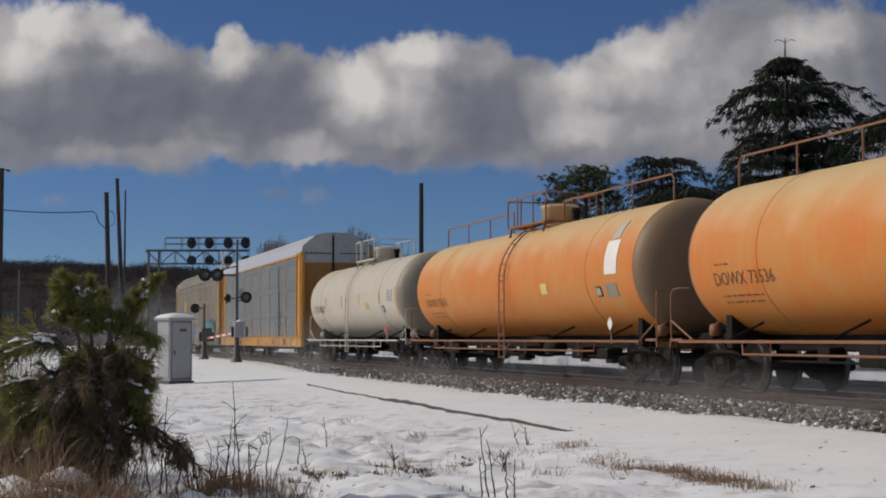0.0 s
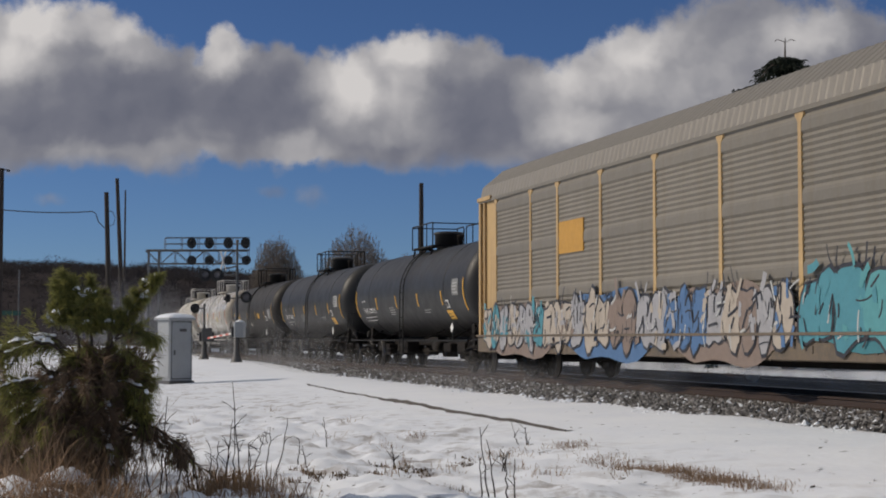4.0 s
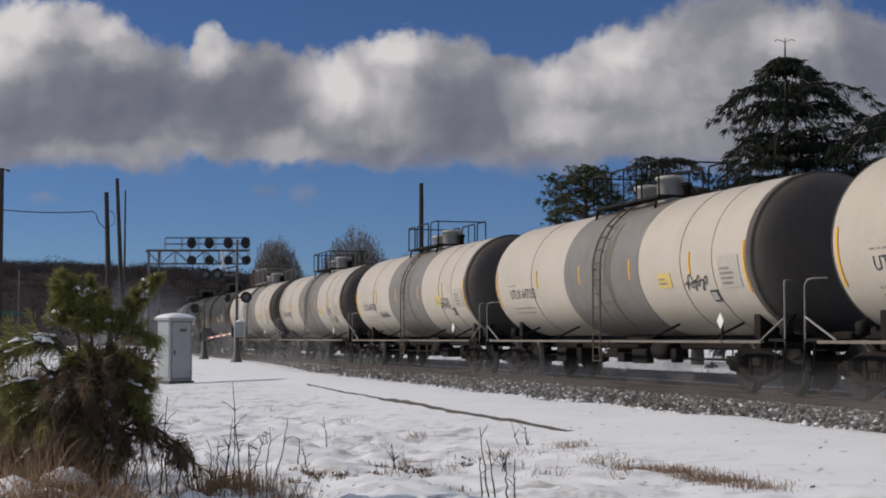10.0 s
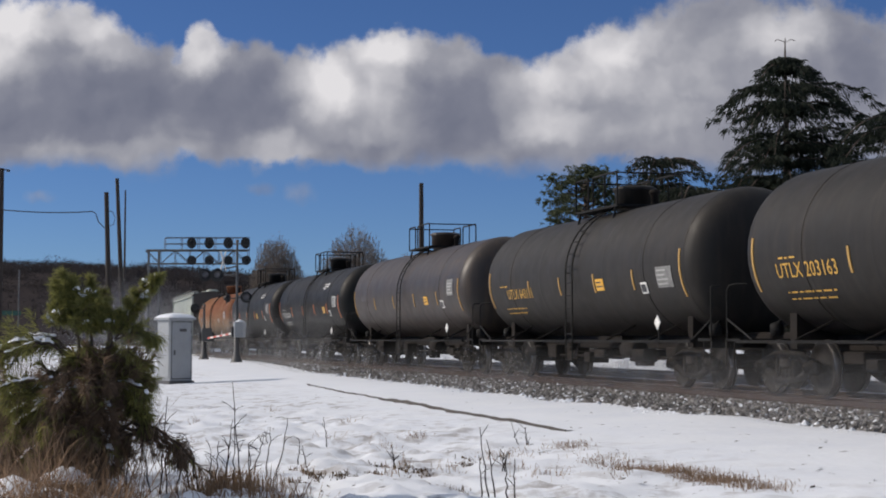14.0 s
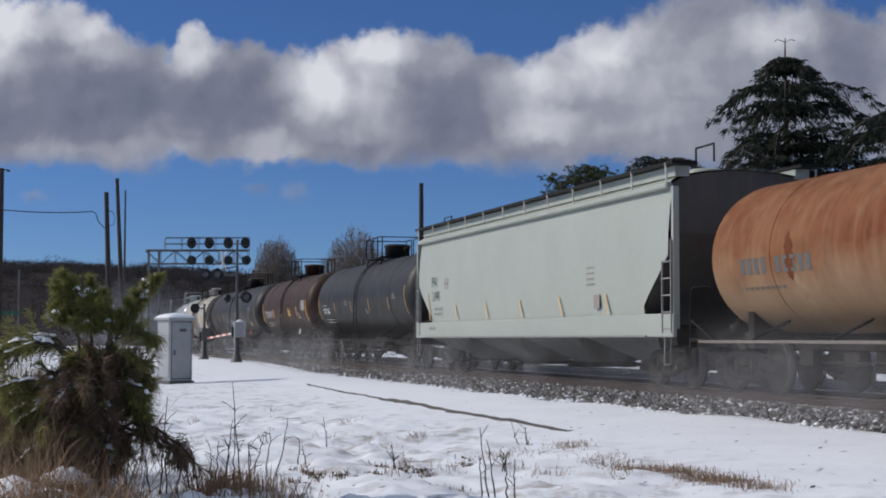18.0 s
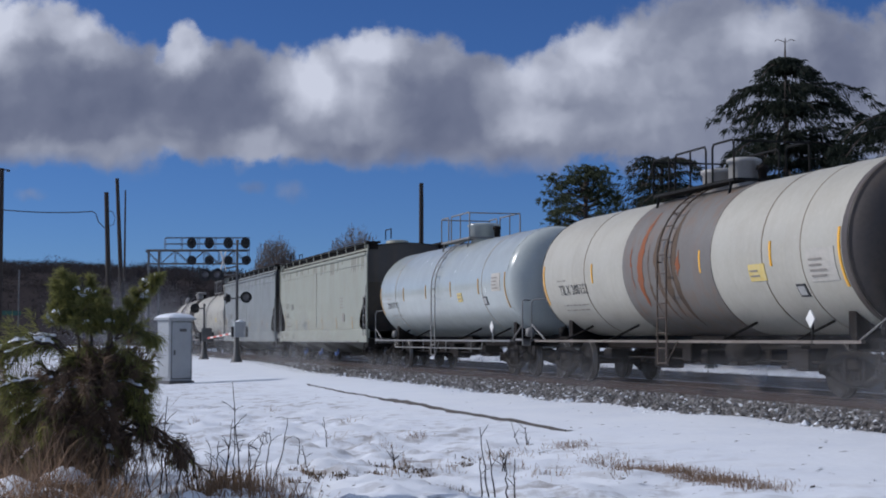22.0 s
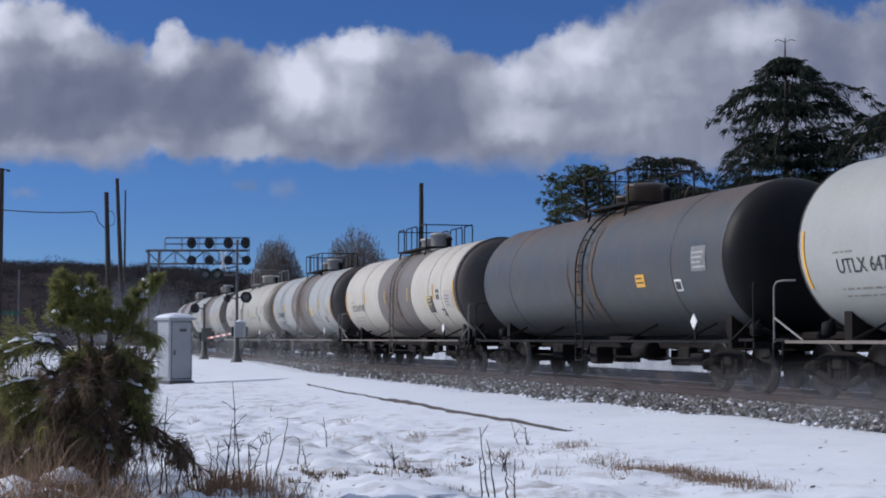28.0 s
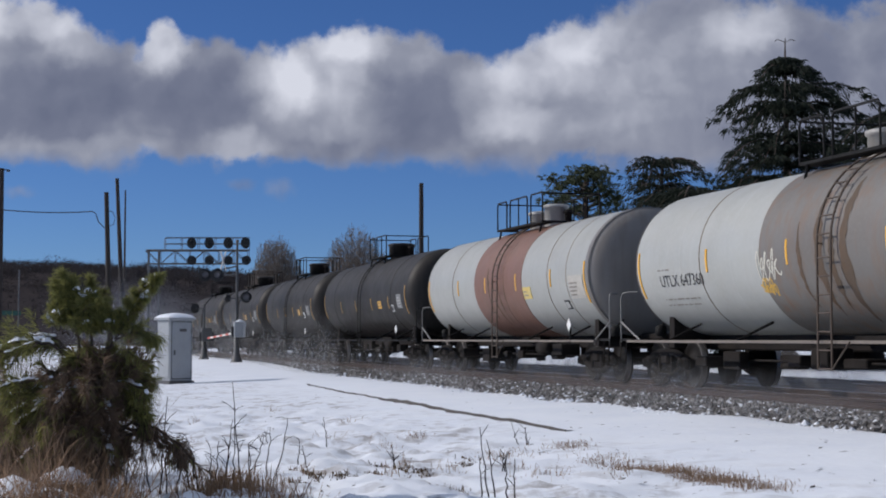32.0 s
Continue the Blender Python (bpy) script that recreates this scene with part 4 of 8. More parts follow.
def sprayed_eye(parent, material, r, zc, u0, v0):
    """A line drawing of an eye in a triangle with rays below."""
    g = G()
    ribbon(g, [(u0 - 0.05, v0 - 0.10), (u0 + 0.10, v0 + 0.40), (u0 + 0.28, v0 + 0.80), (u0 + 0.62, v0 + 0.42), (u0 + 1.0, v0 + 0.10), (u0 + 1.45, v0 - 0.22)], 0.035, r, zc)
    for k, q in ((1.0, 0.22), (0.9, 0.10)):
        ribbon(g, [(u0 + 0.48 - 0.5 * k * math.cos(math.pi * i / 12), v0 + 0.02 + q * math.sin(math.pi * i / 12)) for i in range(13)], 0.03, r, zc)
        ribbon(g, [(u0 + 0.48 - 0.5 * k * math.cos(math.pi * i / 12), v0 + 0.02 - q * math.sin(math.pi * i / 12)) for i in range(13)], 0.03, r, zc)
    for q in (0.17, 0.08):
        ribbon(g, [(u0 + 0.5 + q * math.cos(2 * math.pi * i / 16), v0 + 0.02 + q * 1.1 * math.sin(2 * math.pi * i / 16)) for i in range(17)], 0.03, r, zc)
    for i in range(13):
        t = -0.35 - 2.2 * i / 12
        c, s = math.cos(t), math.sin(t)
        ribbon(g, [(u0 + 0.48 + 0.5 * c, v0 + 0.22 * s), (u0 + 0.52 + 0.75 * c, v0 + 0.42 * s), (u0 + 0.62 + (0.9 + 0.12 * (i % 3)) * c, v0 + (0.66 + 0.1 * (i % 2)) * s)], 0.026, r, zc)
    at = on_shell(r, zc, u0, v0, 0.013)
    g.v = [(u0 + (p[0] - u0) * 0.66, p[1], at[2] + (p[2] - at[2]) * 0.8) for p in g.v]
    g.v = [(x, -math.sqrt(max(0.01, (r + 0.013) ** 2 - (z - zc) ** 2)), z) for x, y, z in g.v]
    return part("sprayed_eye", g, material, parent, "black line drawing of an eye in a triangle")


RACK_ROOF = ((1.01, 4.66), (0.955, 5.04), (0.60, 5.50), (0.30, 5.61), (0.0, 5.64))     # half of the roof: share of the half width, height


def auto_rack(x_left, length, label, post, panel, roof, logo, sprayed):
    """A covered car carrier: sill, posts, corrugated side panels, end doors and ladders, and a bowed roof."""
    mid = x_left + length / 2
    car = thing("autorack_car", pose(mid, TRACK_Y, 0), label, "autorack", "freight cars of the train")
    TRAIN.append((car, mid))
    a, w = length / 2, 1.54
    ze, zs = 4.62, 1.0
    for sy in (-1, 1):
        g = G().box((0, sy * (w - 0.05), 0.80), (length, 0.16, 0.42), chamfer=0.02)
        g.box((0, sy * (w - 0.02), 1.03), (length, 0.22, 0.05))
        for k in range(14):
            g.box((-a + 1.0 + (length - 2) * k / 13, sy * (w + 0.035), 0.78), (0.10, 0.02, 0.12))
        part("side_sill", g, SILLGRIME if sprayed else post, car)
        part("top_rail", G().box((0, sy * (w - 0.03), ze + 0.03), (length - 0.3, 0.10, 0.08)), post if panel is GALV else panel, car)
    part("floor", G().box((0, 0, 0.85), (length - 0.2, 2 * w - 0.25, 0.12)), UNDER, car)
    part("centre_sill", G().box((0, 0, 0.62), (length - 0.4, 0.5, 0.36)), UNDER, car)
    end = 1.55
    cuts = [0, 0.118, 0.2, 0.315, 0.438, 0.562, 0.685, 0.8, 0.882, 1.0]
    nb = len(cuts) - 1
    xs = [-a + end + (length - 2 * end) * k for k in cuts]
    for sy in (-1, 1):
        for i, u in enumerate(xs):
            g = G()
            y0 = sy * w
            vs = []
            for z, h in ((zs, 0.19), (1.55, 0.075), (ze - 0.16, 0.055), (ze - 0.05, 0.15), (ze + 0.06, 0.15)):
                for du in (-h, h):
                    for dy in (0.0, -0.07):
                        vs.append((u + du, y0 + sy * dy, z))
            fs = []
            for k in range(4):
                o = k * 4
                fs += [(o, o + 2, o + 6, o + 4), (o + 1, o + 5, o + 7, o + 3), (o, o + 4, o + 5, o + 1), (o + 2, o + 3, o + 7, o + 6)]
            part("side_post", g.add(vs, fs), post, car)
        def corrugated(bay):
            gg = G()
            n = 34
            vv = []
            for k in range(n * 2 + 1):
                z = zs + (ze - zs) * k / (2 * n)
                y = 0.0 if k % 2 else 0.026
                if (k // 2) % 11 in (9, 10):
                    y = 0.034
                vv += [(-bay / 2 + 0.03, -y, z), (bay / 2 - 0.03, -y, z)]
            gg.add(vv, [(2 * k, 2 * k + 1, 2 * k + 3, 2 * k + 2) for k in range(2 * n)])
            return gg

        for i in range(nb):
            bay = xs[i + 1] - xs[i]
            p = part("side_panel", shared(("side_panel", panel.name, round(bay, 2)), lambda: corrugated(bay), panel), None, car)
            p.location = ((xs[i] + xs[i + 1]) / 2, sy * (w - 0.040), 0)
            p.rotation_euler = (0, 0, 0 if sy < 0 else math.pi)
    for sx in (-1, 1):
        for sy in (-1, 1):
            g = G().box((sx * (a - end / 2 - 0.20), sy * (w - 0.09), (zs + ze) / 2), (end - 0.42, 0.06, ze - zs))
            g.box((sx * (a - 0.10), sy * (w - 0.06), (zs + ze) / 2), (0.16, 0.14, ze - zs + 0.1))
            g.box((sx * (a - 0.52), sy * (w - 0.06), (zs + ze) / 2), (0.10, 0.14, ze - zs))
            for k in range(11):
                g.box((sx * (a - 0.30), sy * (w - 0.05), zs + 0.18 + 0.31 * k), (0.40, 0.02, 0.02))
            g.box((sx * (a - 0.62), sy * w, ze + 0.08), (1.2, 0.12, 0.10))
            part("end_ladder_frame", g, post, car)
        for k in range(2):
            y = (-1 + 2 * k) * w * 0.48
            leaf = part("end_door", G().box((sx * (a - 0.18), y, (0.95 + 4.31) / 2), (0.07, w * 0.98, 4.31 - 0.95)), RACKDOORSHADE, car, "yellow end door with its shade put into the paint")
            for z in (1.7, 2.4, 3.3):
                part("door_bar", G().box((sx * (a - 0.13), y, z), (0.03, w * 0.8, 0.06)), RACKDOORSHADE, leaf)
        arc = [(w * y, z - 0.02) for y, z in RACK_ROOF] + [(-w * y, z - 0.02) for y, z in RACK_ROOF[-2::-1]]
        ring = [(w * 0.97, 4.31)] + arc + [(-w * 0.97, 4.31)]
        g = G().add([(sx * (a - 0.16), y, z) for y, z in ring], [tuple(range(len(ring))) if sx > 0 else tuple(range(len(ring) - 1, -1, -1))])
        for y in (-0.8, 0.75):
            for k in range(6):
                g.box((sx * (a - 0.145), y - 0.5 + 0.2 * k, 4.72), (0.015, 0.15, 0.05), 1)
        part("end_gable", g, [ROOFOLD if panel is not GALV else surface("gable_grey", (0.36, 0.37, 0.37), rough=0.5), LETTERDARK], car)
        part("door_gap", G().box((sx * (a - 0.13), -0.12, 3.25), (0.05, 0.07, 4.5)), STEPBLACK, car)
        coupler(car, sx * (a - 0.25), sx)
        truck_parts(car, sx * (a - 3.1))
    # bowed roof of ribbed sheet, one piece a sheet
    ribs = 26
    prof = [(w * y, z) for y, z in RACK_ROOF] + [(-w * y, z) for y, z in RACK_ROOF[-2::-1]]
    n = len(prof) - 1

    def sheet():
        gg = G()
        L = (length - 0.3) / ribs
        us = [(0, 0)]
        for q in range(4):
            us += [(L * (q + .3) / 4, 0), (L * (q + .42) / 4, .013), (L * (q + .68) / 4, .013), (L * (q + .8) / 4, 0)]
        us += [(L, 0)]
        vv = [(u, y * (1 + h * 0.3), z + h) for u, h in us for y, z in prof]
        ff = []
        for i in range(len(us) - 1):
            for k in range(n):
                b0 = i * (n + 1) + k
                ff.append((b0, b0 + n + 1, b0 + n + 2, b0 + 1))
        return gg.add(vv, ff)

    me = shared(("roof_sheet", roof.name), sheet, roof)
    for i in range(ribs):
        p = part("roof_sheet", me, None, car)
        p.location = (-a + 0.15 + (length - 0.3) / ribs * i, 0, 0)

    def wall(u, v, lift):
        return (u, -w - lift, v)

    if logo == "dark":
        g = G()
        x0, z0 = xs[2] + 0.16, 2.95
        for k in range(5):
            g.add([wall(x0 + 0.02 * k, z0 + 0.10 + 0.11 * k, -0.008), wall(x0 + 0.42, z0 + 0.10 + 0.11 * k, -0.008), wall(x0 + 0.46, z0 + 0.17 + 0.11 * k, -0.008), wall(x0 + 0.06 + 0.02 * k, z0 + 0.17 + 0.11 * k, -0.008)], [(0, 1, 2, 3)])
        for q, (c0, c1) in enumerate(((0.55, 0.98), (1.02, 1.42))):
            g.add([wall(x0 + c0, z0 + 0.12, -0.008), wall(x0 + c0 + 0.12, z0 + 0.12, -0.008), wall(x0 + c0 + 0.20, z0 + 0.66, -0.008), wall(x0 + c0 + 0.08, z0 + 0.66, -0.008)], [(0, 1, 2, 3)])
            g.add([wall(x0 + c1 - 0.14, z0 + 0.12, -0.008), wall(x0 + c1 - 0.02, z0 + 0.12, -0.008), wall(x0 + c1 + 0.06, z0 + 0.66, -0.008), wall(x0 + c1 - 0.06, z0 + 0.66, -0.008)], [(0, 1, 2, 3)])
        g.add([wall(x0, z0 - 0.10, -0.008), wall(x0 + 1.45, z0 - 0.10, -0.008), wall(x0 + 1.45, z0, -0.008), wall(x0, z0, -0.008)], [(0, 1, 2, 3)])
        g.v = [(x0 + (p[0] - x0) * 1.45, p[1], z0 + 0.15 + (p[2] - z0) * 0.95) for p in g.v]
        part("railway_emblem", g, LETTERDARK, car, "dark emblem of slanted strokes")
        for u, z, ww, hh, m, nm in ((a - 1.5, 0.80, 0.38, 0.24, YELLOWMARK, "yellow_notice"), (a - 4.55, 0.84, 0.22, 0.30, SILLGRIME, "grimy_plate"), (a - 4.25, 0.82, 0.20, 0.32, SILLGRIME, "grimy_plate"), (a - 5.1, 0.80, 0.30, 0.20, PANELFADED, "notice"), (a - 2.9, 0.80, 0.55, 0.14, SEAMFAINT, "notice"), (a - 12.5, 0.80, 0.30, 0.22, SILLGRIME, "grimy_plate"), (-a + 1.4, 0.82, 0.25, 0.28, SILLGRIME, "grimy_plate")):
            part(nm, G().box((u, -w - 0.04, z), (ww, 0.02, hh)), m, car)
        red = plain("red_sill_mark", (0.36, 0.07, 0.03), 0.6)
        for du, ww in ((0.0, 0.16), (0.25, 0.16), (0.50, 0.16)):
            part("red_mark", G().box((a - 7.9 + du, -w - 0.034, 0.80), (ww, 0.004, 0.24)), red, car, "faded red painted block on the sill")
        vs, fs = letters("TTGX 707056", 0.34, 0.9)
        part("number_board", G().box((xs[2] + 1.4, -w - 0.045, 0.80), (1.95, 0.02, 0.25)), LETTERDARK, car)
        part("lettering", G().add([(xs[2] + 0.5 + x * 0.9, -w - 0.06, 0.70 + y * 0.75) for x, y in vs], fs), LETTERWHITE, car, "white stencilled reporting mark")
    else:
        part("railway_emblem", G().box((xs[2] + 0.95, -w + 0.012, 3.28), (1.65, 0.03, 0.74)), plain("ochre_emblem_paint", (0.46, 0.24, 0.035), 0.6), car, "ochre enamelled emblem panel")
    if sprayed:
        cols = [plain("spray_cyan", (0.05, 0.22, 0.27), 0.6), plain("spray_teal", (0.07, 0.27, 0.29), 0.6), plain("spray_blue", (0.06, 0.14, 0.28), 0.6)]
        pale = [plain("spray_beige", (0.38, 0.33, 0.27), 0.6), plain("spray_grey", (0.30, 0.30, 0.31), 0.6), plain("spray_brown", (0.20, 0.15, 0.12), 0.6)]
        dark = plain("spray_black", (0.02, 0.02, 0.025), 0.5)
        holder = new("graffiti")
        holder.parent = car
        for u0, ln, hh, cols_of, count, sd in ((0.7, 6.4, 1.35, [cols[0], pale[1], pale[0]], 9, 5), (6.9, 6.2, 1.5, pale, 8, 8), (13.0, 5.3, 1.45, pale + cols[2:], 8, 11), (18.6, 7.2, 1.7, cols[:2] + [cols[0]], 7, 14)):
            back = G()
            n = 40
            ring = [(ln * (0.5 + 0.52 * math.cos(6.283 * k / n) * (1 + 0.05 * math.sin(5 * k))), hh * (0.42 + (0.50 if sd != 14 else 0.36) * math.sin(6.283 * k / n) * (1 + 0.12 * math.sin(7.3 * k)))) for k in range(n)]
            back.add([wall(-a + u0 + p, 0.60 + q, 0.052) for p, q in ring], [tuple(range(n))])
            part("painted_cloud", back, (cols[2] if sd == 8 else pale[2]) if sd != 14 else plain("spray_deep_teal", (0.03, 0.17, 0.20), 0.6), holder, "sprayed background of the graffiti")
            graffiti(holder, lambda u, v, f, u0=u0: wall(-a + u0 + u, 0.58 + v, f + 0.055), ln, hh, cols_of, dark, sd, count)
    return car


def hopper_car(x_left, length, label, paint, mark, number, curved, zr=4.12):
    """A covered hopper: bulging sides, sloped ends in open frames, hopper chutes, roof and walkway."""
    mid = x_left + length / 2
    car = thing("hopper_car", pose(mid, TRACK_Y, 0), label, "hopper car", "freight cars of the train")
    TRAIN.append((car, mid))
    a, w = length / 2, 1.58
    zb, zs = (0.98, 1.44) if curved else (0.82, 1.30)
    # how far the ends of the side sheets are cut back, by height
    cut = ((1.44, 1.62), (1.60, 1.66), (2.28, 0.66), (2.80, 0.0)) if curved else ((1.30, 1.0), (1.36, 1.24), (1.45, 1.34), (1.60, 1.36), (1.75, 1.28), (1.90, 1.14), (2.10, 0.88), (2.36, 0.56), (2.65, 0.22), (2.95, 0.0))
    # side sheets, cut away at the lower corners of the ends
    for sy in (-1, 1):
        n, rows = 30, 28
        vs, fs = [], []
        for j in range(rows + 1):
            z = zs + (zr - zs) * j / rows
            xe = a - (0.28 if curved else 0.05) - max(0.0, float(np.interp(z, [c[0] for c in cut], [c[1] for c in cut])) - (0.28 if curved else 0.05))
            y = w - (0.10 if curved else 0.03) * (abs(j / rows - 0.45) / 0.55) ** 2
            for i in range(n + 1):
                vs.append((-xe + 2 * xe * i / n, sy * y, z))
        for j in range(rows):
            for i in range(n):
                b0 = j * (n + 1) + i
                q = (b0, b0 + 1, b0 + n + 2, b0 + n + 1)
                fs.append(q if sy < 0 else q[::-1])
        part("side_sheet", G().add(vs, fs, 0, True), paint, car)
        g = G().box((0, sy * (w - 0.04), (zb + zs) / 2), (length, 0.14, zs - zb), chamfer=0.02)
        part("side_sill", g, paint, car)
        part("sill_lip", G().box((0, sy * (w + 0.02), zb + 0.02), (length - 2.6, 0.10, 0.035)), STEPGREY, car)
        g = G().box((0, sy * (w - 0.03), zr + (0.04 if curved else -0.04)), (length - 0.5, 0.16, 0.12), chamfer=0.03)
        part("top_chord", g, paint, car)
        if not curved:
            part("side_seam", G().box((-a + 9.3, sy * (w + 0.001), (zs + zr) / 2 - 0.1), (0.022, 0.010, zr - zs - 0.5)), LETTERFADED if paint is HOPTAN else paint, car)
            part("sheet_joint", G().box((0, sy * (w - 0.004), zr - 0.40), (length - 0.3, 0.016, 0.03)), paint, car)
    for sx in (-1, 1):
        # slope sheet, end posts, ladder
        g = G().add([(sx * (a - 1.9), -w + 0.08, 1.25), (sx * (a - 1.9), w - 0.08, 1.25), (sx * (a - 0.30), w - 0.08, 3.0), (sx * (a - 0.30), -w + 0.08, 3.0), (sx * (a - 0.30), w - 0.08, zr), (sx * (a - 0.30), -w + 0.08, zr)],
                    [(0, 1, 2, 3), (3, 2, 4, 5)])
        n = 12
        arc = [((w - 0.08) * math.cos(math.pi * k / n), zr + 0.36 * math.sin(math.pi * k / n)) for k in range(n + 1)]
        g.add([(sx * (a - 0.30), y, z) for y, z in arc], [tuple(range(n + 1))])
        # end sheets much darker than the side paint
        part("end_sheet", g, surface("dark_hopper_end", (0.080, 0.073, 0.066), (0.045, 0.042, 0.039), rough=0.8, scale=1.0, streak=0.4), car)
        for sy in (-1, 1):
            if curved:
                g = G().box((sx * (a - 0.06), sy * (w - 0.06), (zb + zr) / 2), (0.10, 0.12, zr - zb))
            else:
                g = G().tube([(sx * (a - 0.02), sy * w, zb + 0.1), (sx * (a - 0.02), sy * w, zr - 0.05), (sx * (a - 0.12), sy * (w - 0.05), zr + 0.16), (sx * (a - 0.5), sy * (w - 0.1), zr + 0.36)], 0.035, 6)
            part("corner_post", g, paint, car)
            g = G()
            for u, top in ((0.06, 2.86), (0.50, 2.46)):
                g.box((sx * (a - u), sy * (w + 0.03), (1.06 + top) / 2), (0.035, 0.035, top - 1.06))
            for k in range(5):
                g.box((sx * (a - 0.28), sy * (w + 0.03), 1.14 + 0.325 * k), (0.44, 0.028, 0.028))
            part("ladder", g, STEPGREY, car)
            g = G().tube([(sx * (a - 0.14), sy * w, 1.0), (sx * (a - 0.14), sy * (w + 0.02), 0.46), (sx * (a - 0.44), sy * (w + 0.02), 0.46), (sx * (a - 0.44), sy * w, 1.0)], 0.016, 6)
            part("stirrup_step", g, STEPGREY if curved else UNDER, car)
        part("end_sill", G().box((sx * (a - 0.10), 0, zb), (0.22, 2 * w - 0.1, 0.32)), UNDER, car)
        coupler(car, sx * (a - 0.15), sx)
        truck_parts(car, sx * (a - 1.75))
    g = G()
    n, m = 12, 2
    vs = [(sx * (a - 0.25), (w - 0.05) * math.cos(math.pi * k / n), zr + 0.08 + 0.30 * math.sin(math.pi * k / n)) for sx in (-1, 1) for k in range(n + 1)]
    g.add(vs, [(k, k + n + 1, k + n + 2, k + 1) for k in range(n)], 0, True)
    part("roof", g, paint, car)
    for sy in (-1, 1):
        top = zr + (0.46 if curved else 0.36)
        g = G().box((0, sy * (w - 0.22), top), (length + 0.1, 0.52, 0.06))
        part("roof_walk", g, STEPBLACK, car)
        part("walk_grating", G().box((0, sy * (w - 0.30), top - 0.14), (length - 0.5, 0.30, 0.20)), paint if paint is HOPGREEN else UNDER, car)
        k = 11
        for i in range(k + 1):
            u = -a + 0.3 + (length - 0.6) * i / k
            part("walk_bracket", G().tube([(u, sy * (w + 0.01), zr + 0.10), (u, sy * (w + 0.03), top + 0.01)], 0.020, 5), STEPWHITE if paint is HOPGREEN else paint, car)
    for i in range(5):
        part("roof_hatch", G().turned([(zr + 0.34, 0.42), (zr + 0.52, 0.42), (zr + 0.56, 0.3), (zr + 0.57, 0)], "z", (-a + 2 + (length - 4) * i / 4, 0, 0), 16), paint, car)
    for sx in (-1, 1):
        part("roof_rail", G().tube([(sx * (a - 0.9), -0.7, zr + 0.5), (sx * (a - 0.9), -0.7, zr + 0.85), (sx * (a - 0.05), -0.7, zr + 0.85), (sx * (a - 0.05), -0.7, zr + 0.5)], 0.022), STEPBLACK, car)
    k = 4
    for i in range(k):
        u = -a + 3.3 + (length - 6.6) * i / (k - 1)
        h = (length - 6.6) / (k - 1) * 0.48
        vs = [(u - h, -w + 0.1, zb + 0.05), (u + h, -w + 0.1, zb + 0.05), (u + h, w - 0.1, zb + 0.05), (u - h, w - 0.1, zb + 0.05),
              (u - 0.3, -0.45, 0.34), (u + 0.3, -0.45, 0.34), (u + 0.3, 0.45, 0.34), (u - 0.3, 0.45, 0.34)]
        g = G().add(vs, [(0, 1, 5, 4), (1, 2, 6, 5), (2, 3, 7, 6), (3, 0, 4, 7), (4, 5, 6, 7)])
        part("hopper_chute", g, surface("chute_paint", (0.15, 0.155, 0.14), (0.07, 0.068, 0.06), rough=0.7, scale=1.5), car)
        part("outlet_gate", G().box((u, 0, 0.34), (0.9, 1.3, 0.12), chamfer=0.02).tube([(u, -0.95, 0.34), (u, 0.95, 0.34)], 0.05, 8), UNDER, car)
    start, size, wide, low, high, ink = (1.86, 0.40, 0.70, 2.08, 2.51, LETTERDARK) if curved else (1.78, 0.31, 0.92, 1.90, 2.31, LETTERWORN) if paint is HOPTAN else (1.66, 0.37, 0.74, 1.80, 2.20, LETTERWORN)

    def slant(name, u, z, h, lean, width, mat, note=""):
        """A slanting stroke of paint on the near side, from its foot up."""
        part(name, G().add([(u, -w - 0.012, z), (u + width, -w - 0.012, z), (u + width - lean, -w - 0.012, z + h), (u - lean, -w - 0.012, z + h)], [(0, 1, 2, 3)]), mat, car, note)

    edge = plain("pale_ochre_reflector", (0.40, 0.27, 0.12), 0.6)
    ochre = plain("ochre_reflector", (0.56, 0.37, 0.14), 0.6)
    slant("reflector_stripe", -a + (1.66 if curved else 1.72), zs + 0.06, 0.82, 0.30, 0.085, ochre if curved else edge)
    for i in range(5):
        slant("reflector_stripe", -a + 4.66 + 3.0 * i, zs + 0.03, 0.44, 0.20, 0.085, ochre if curved else YELLOWDULL if paint is HOPTAN and i else edge)
    for text, z, du in ((mark, high, 0.0), (number, low, 0.10)):
        vs, fs = letters(text, size, wide)
        part("lettering", G().add([(-a + start + du + x, -w - 0.012, z + y) for x, y in vs], fs), ink, car, "dark stencilled reporting mark")
    g = G()
    for j in range(4):
        g.box((a - 4.6, -w - 0.006, 2.5 - 0.12 * j), (0.5, 0.01, 0.03))
    for j in range(2):
        for q in range(4):
            g.box((-a + start + 0.40 + 0.22 * q, -w - 0.006, low - 0.24 - 0.15 * j), (0.13, 0.01, 0.05))
    for q in range(3):
        g.box((-a + 1.75 + 0.28 * q, -w - 0.036, zs - 0.18), (0.16, 0.01, 0.10))
    for dx, dz, bw, bh in ((0.18, 0.0, 0.36, 0.02), (0.18, 0.28, 0.36, 0.02), (0.0, 0.14, 0.02, 0.30), (0.36, 0.14, 0.02, 0.30), (0.18, 0.14, 0.16, 0.10)):
        g.box((-a + start + 1.5 + dx, -w - 0.006, (low + high) / 2 + 0.12 + dz), (bw, 0.01, bh))
    tagged(part("small_writing", g, LETTERFADED, car), kind="stuff")
    rnd = random.Random(length)
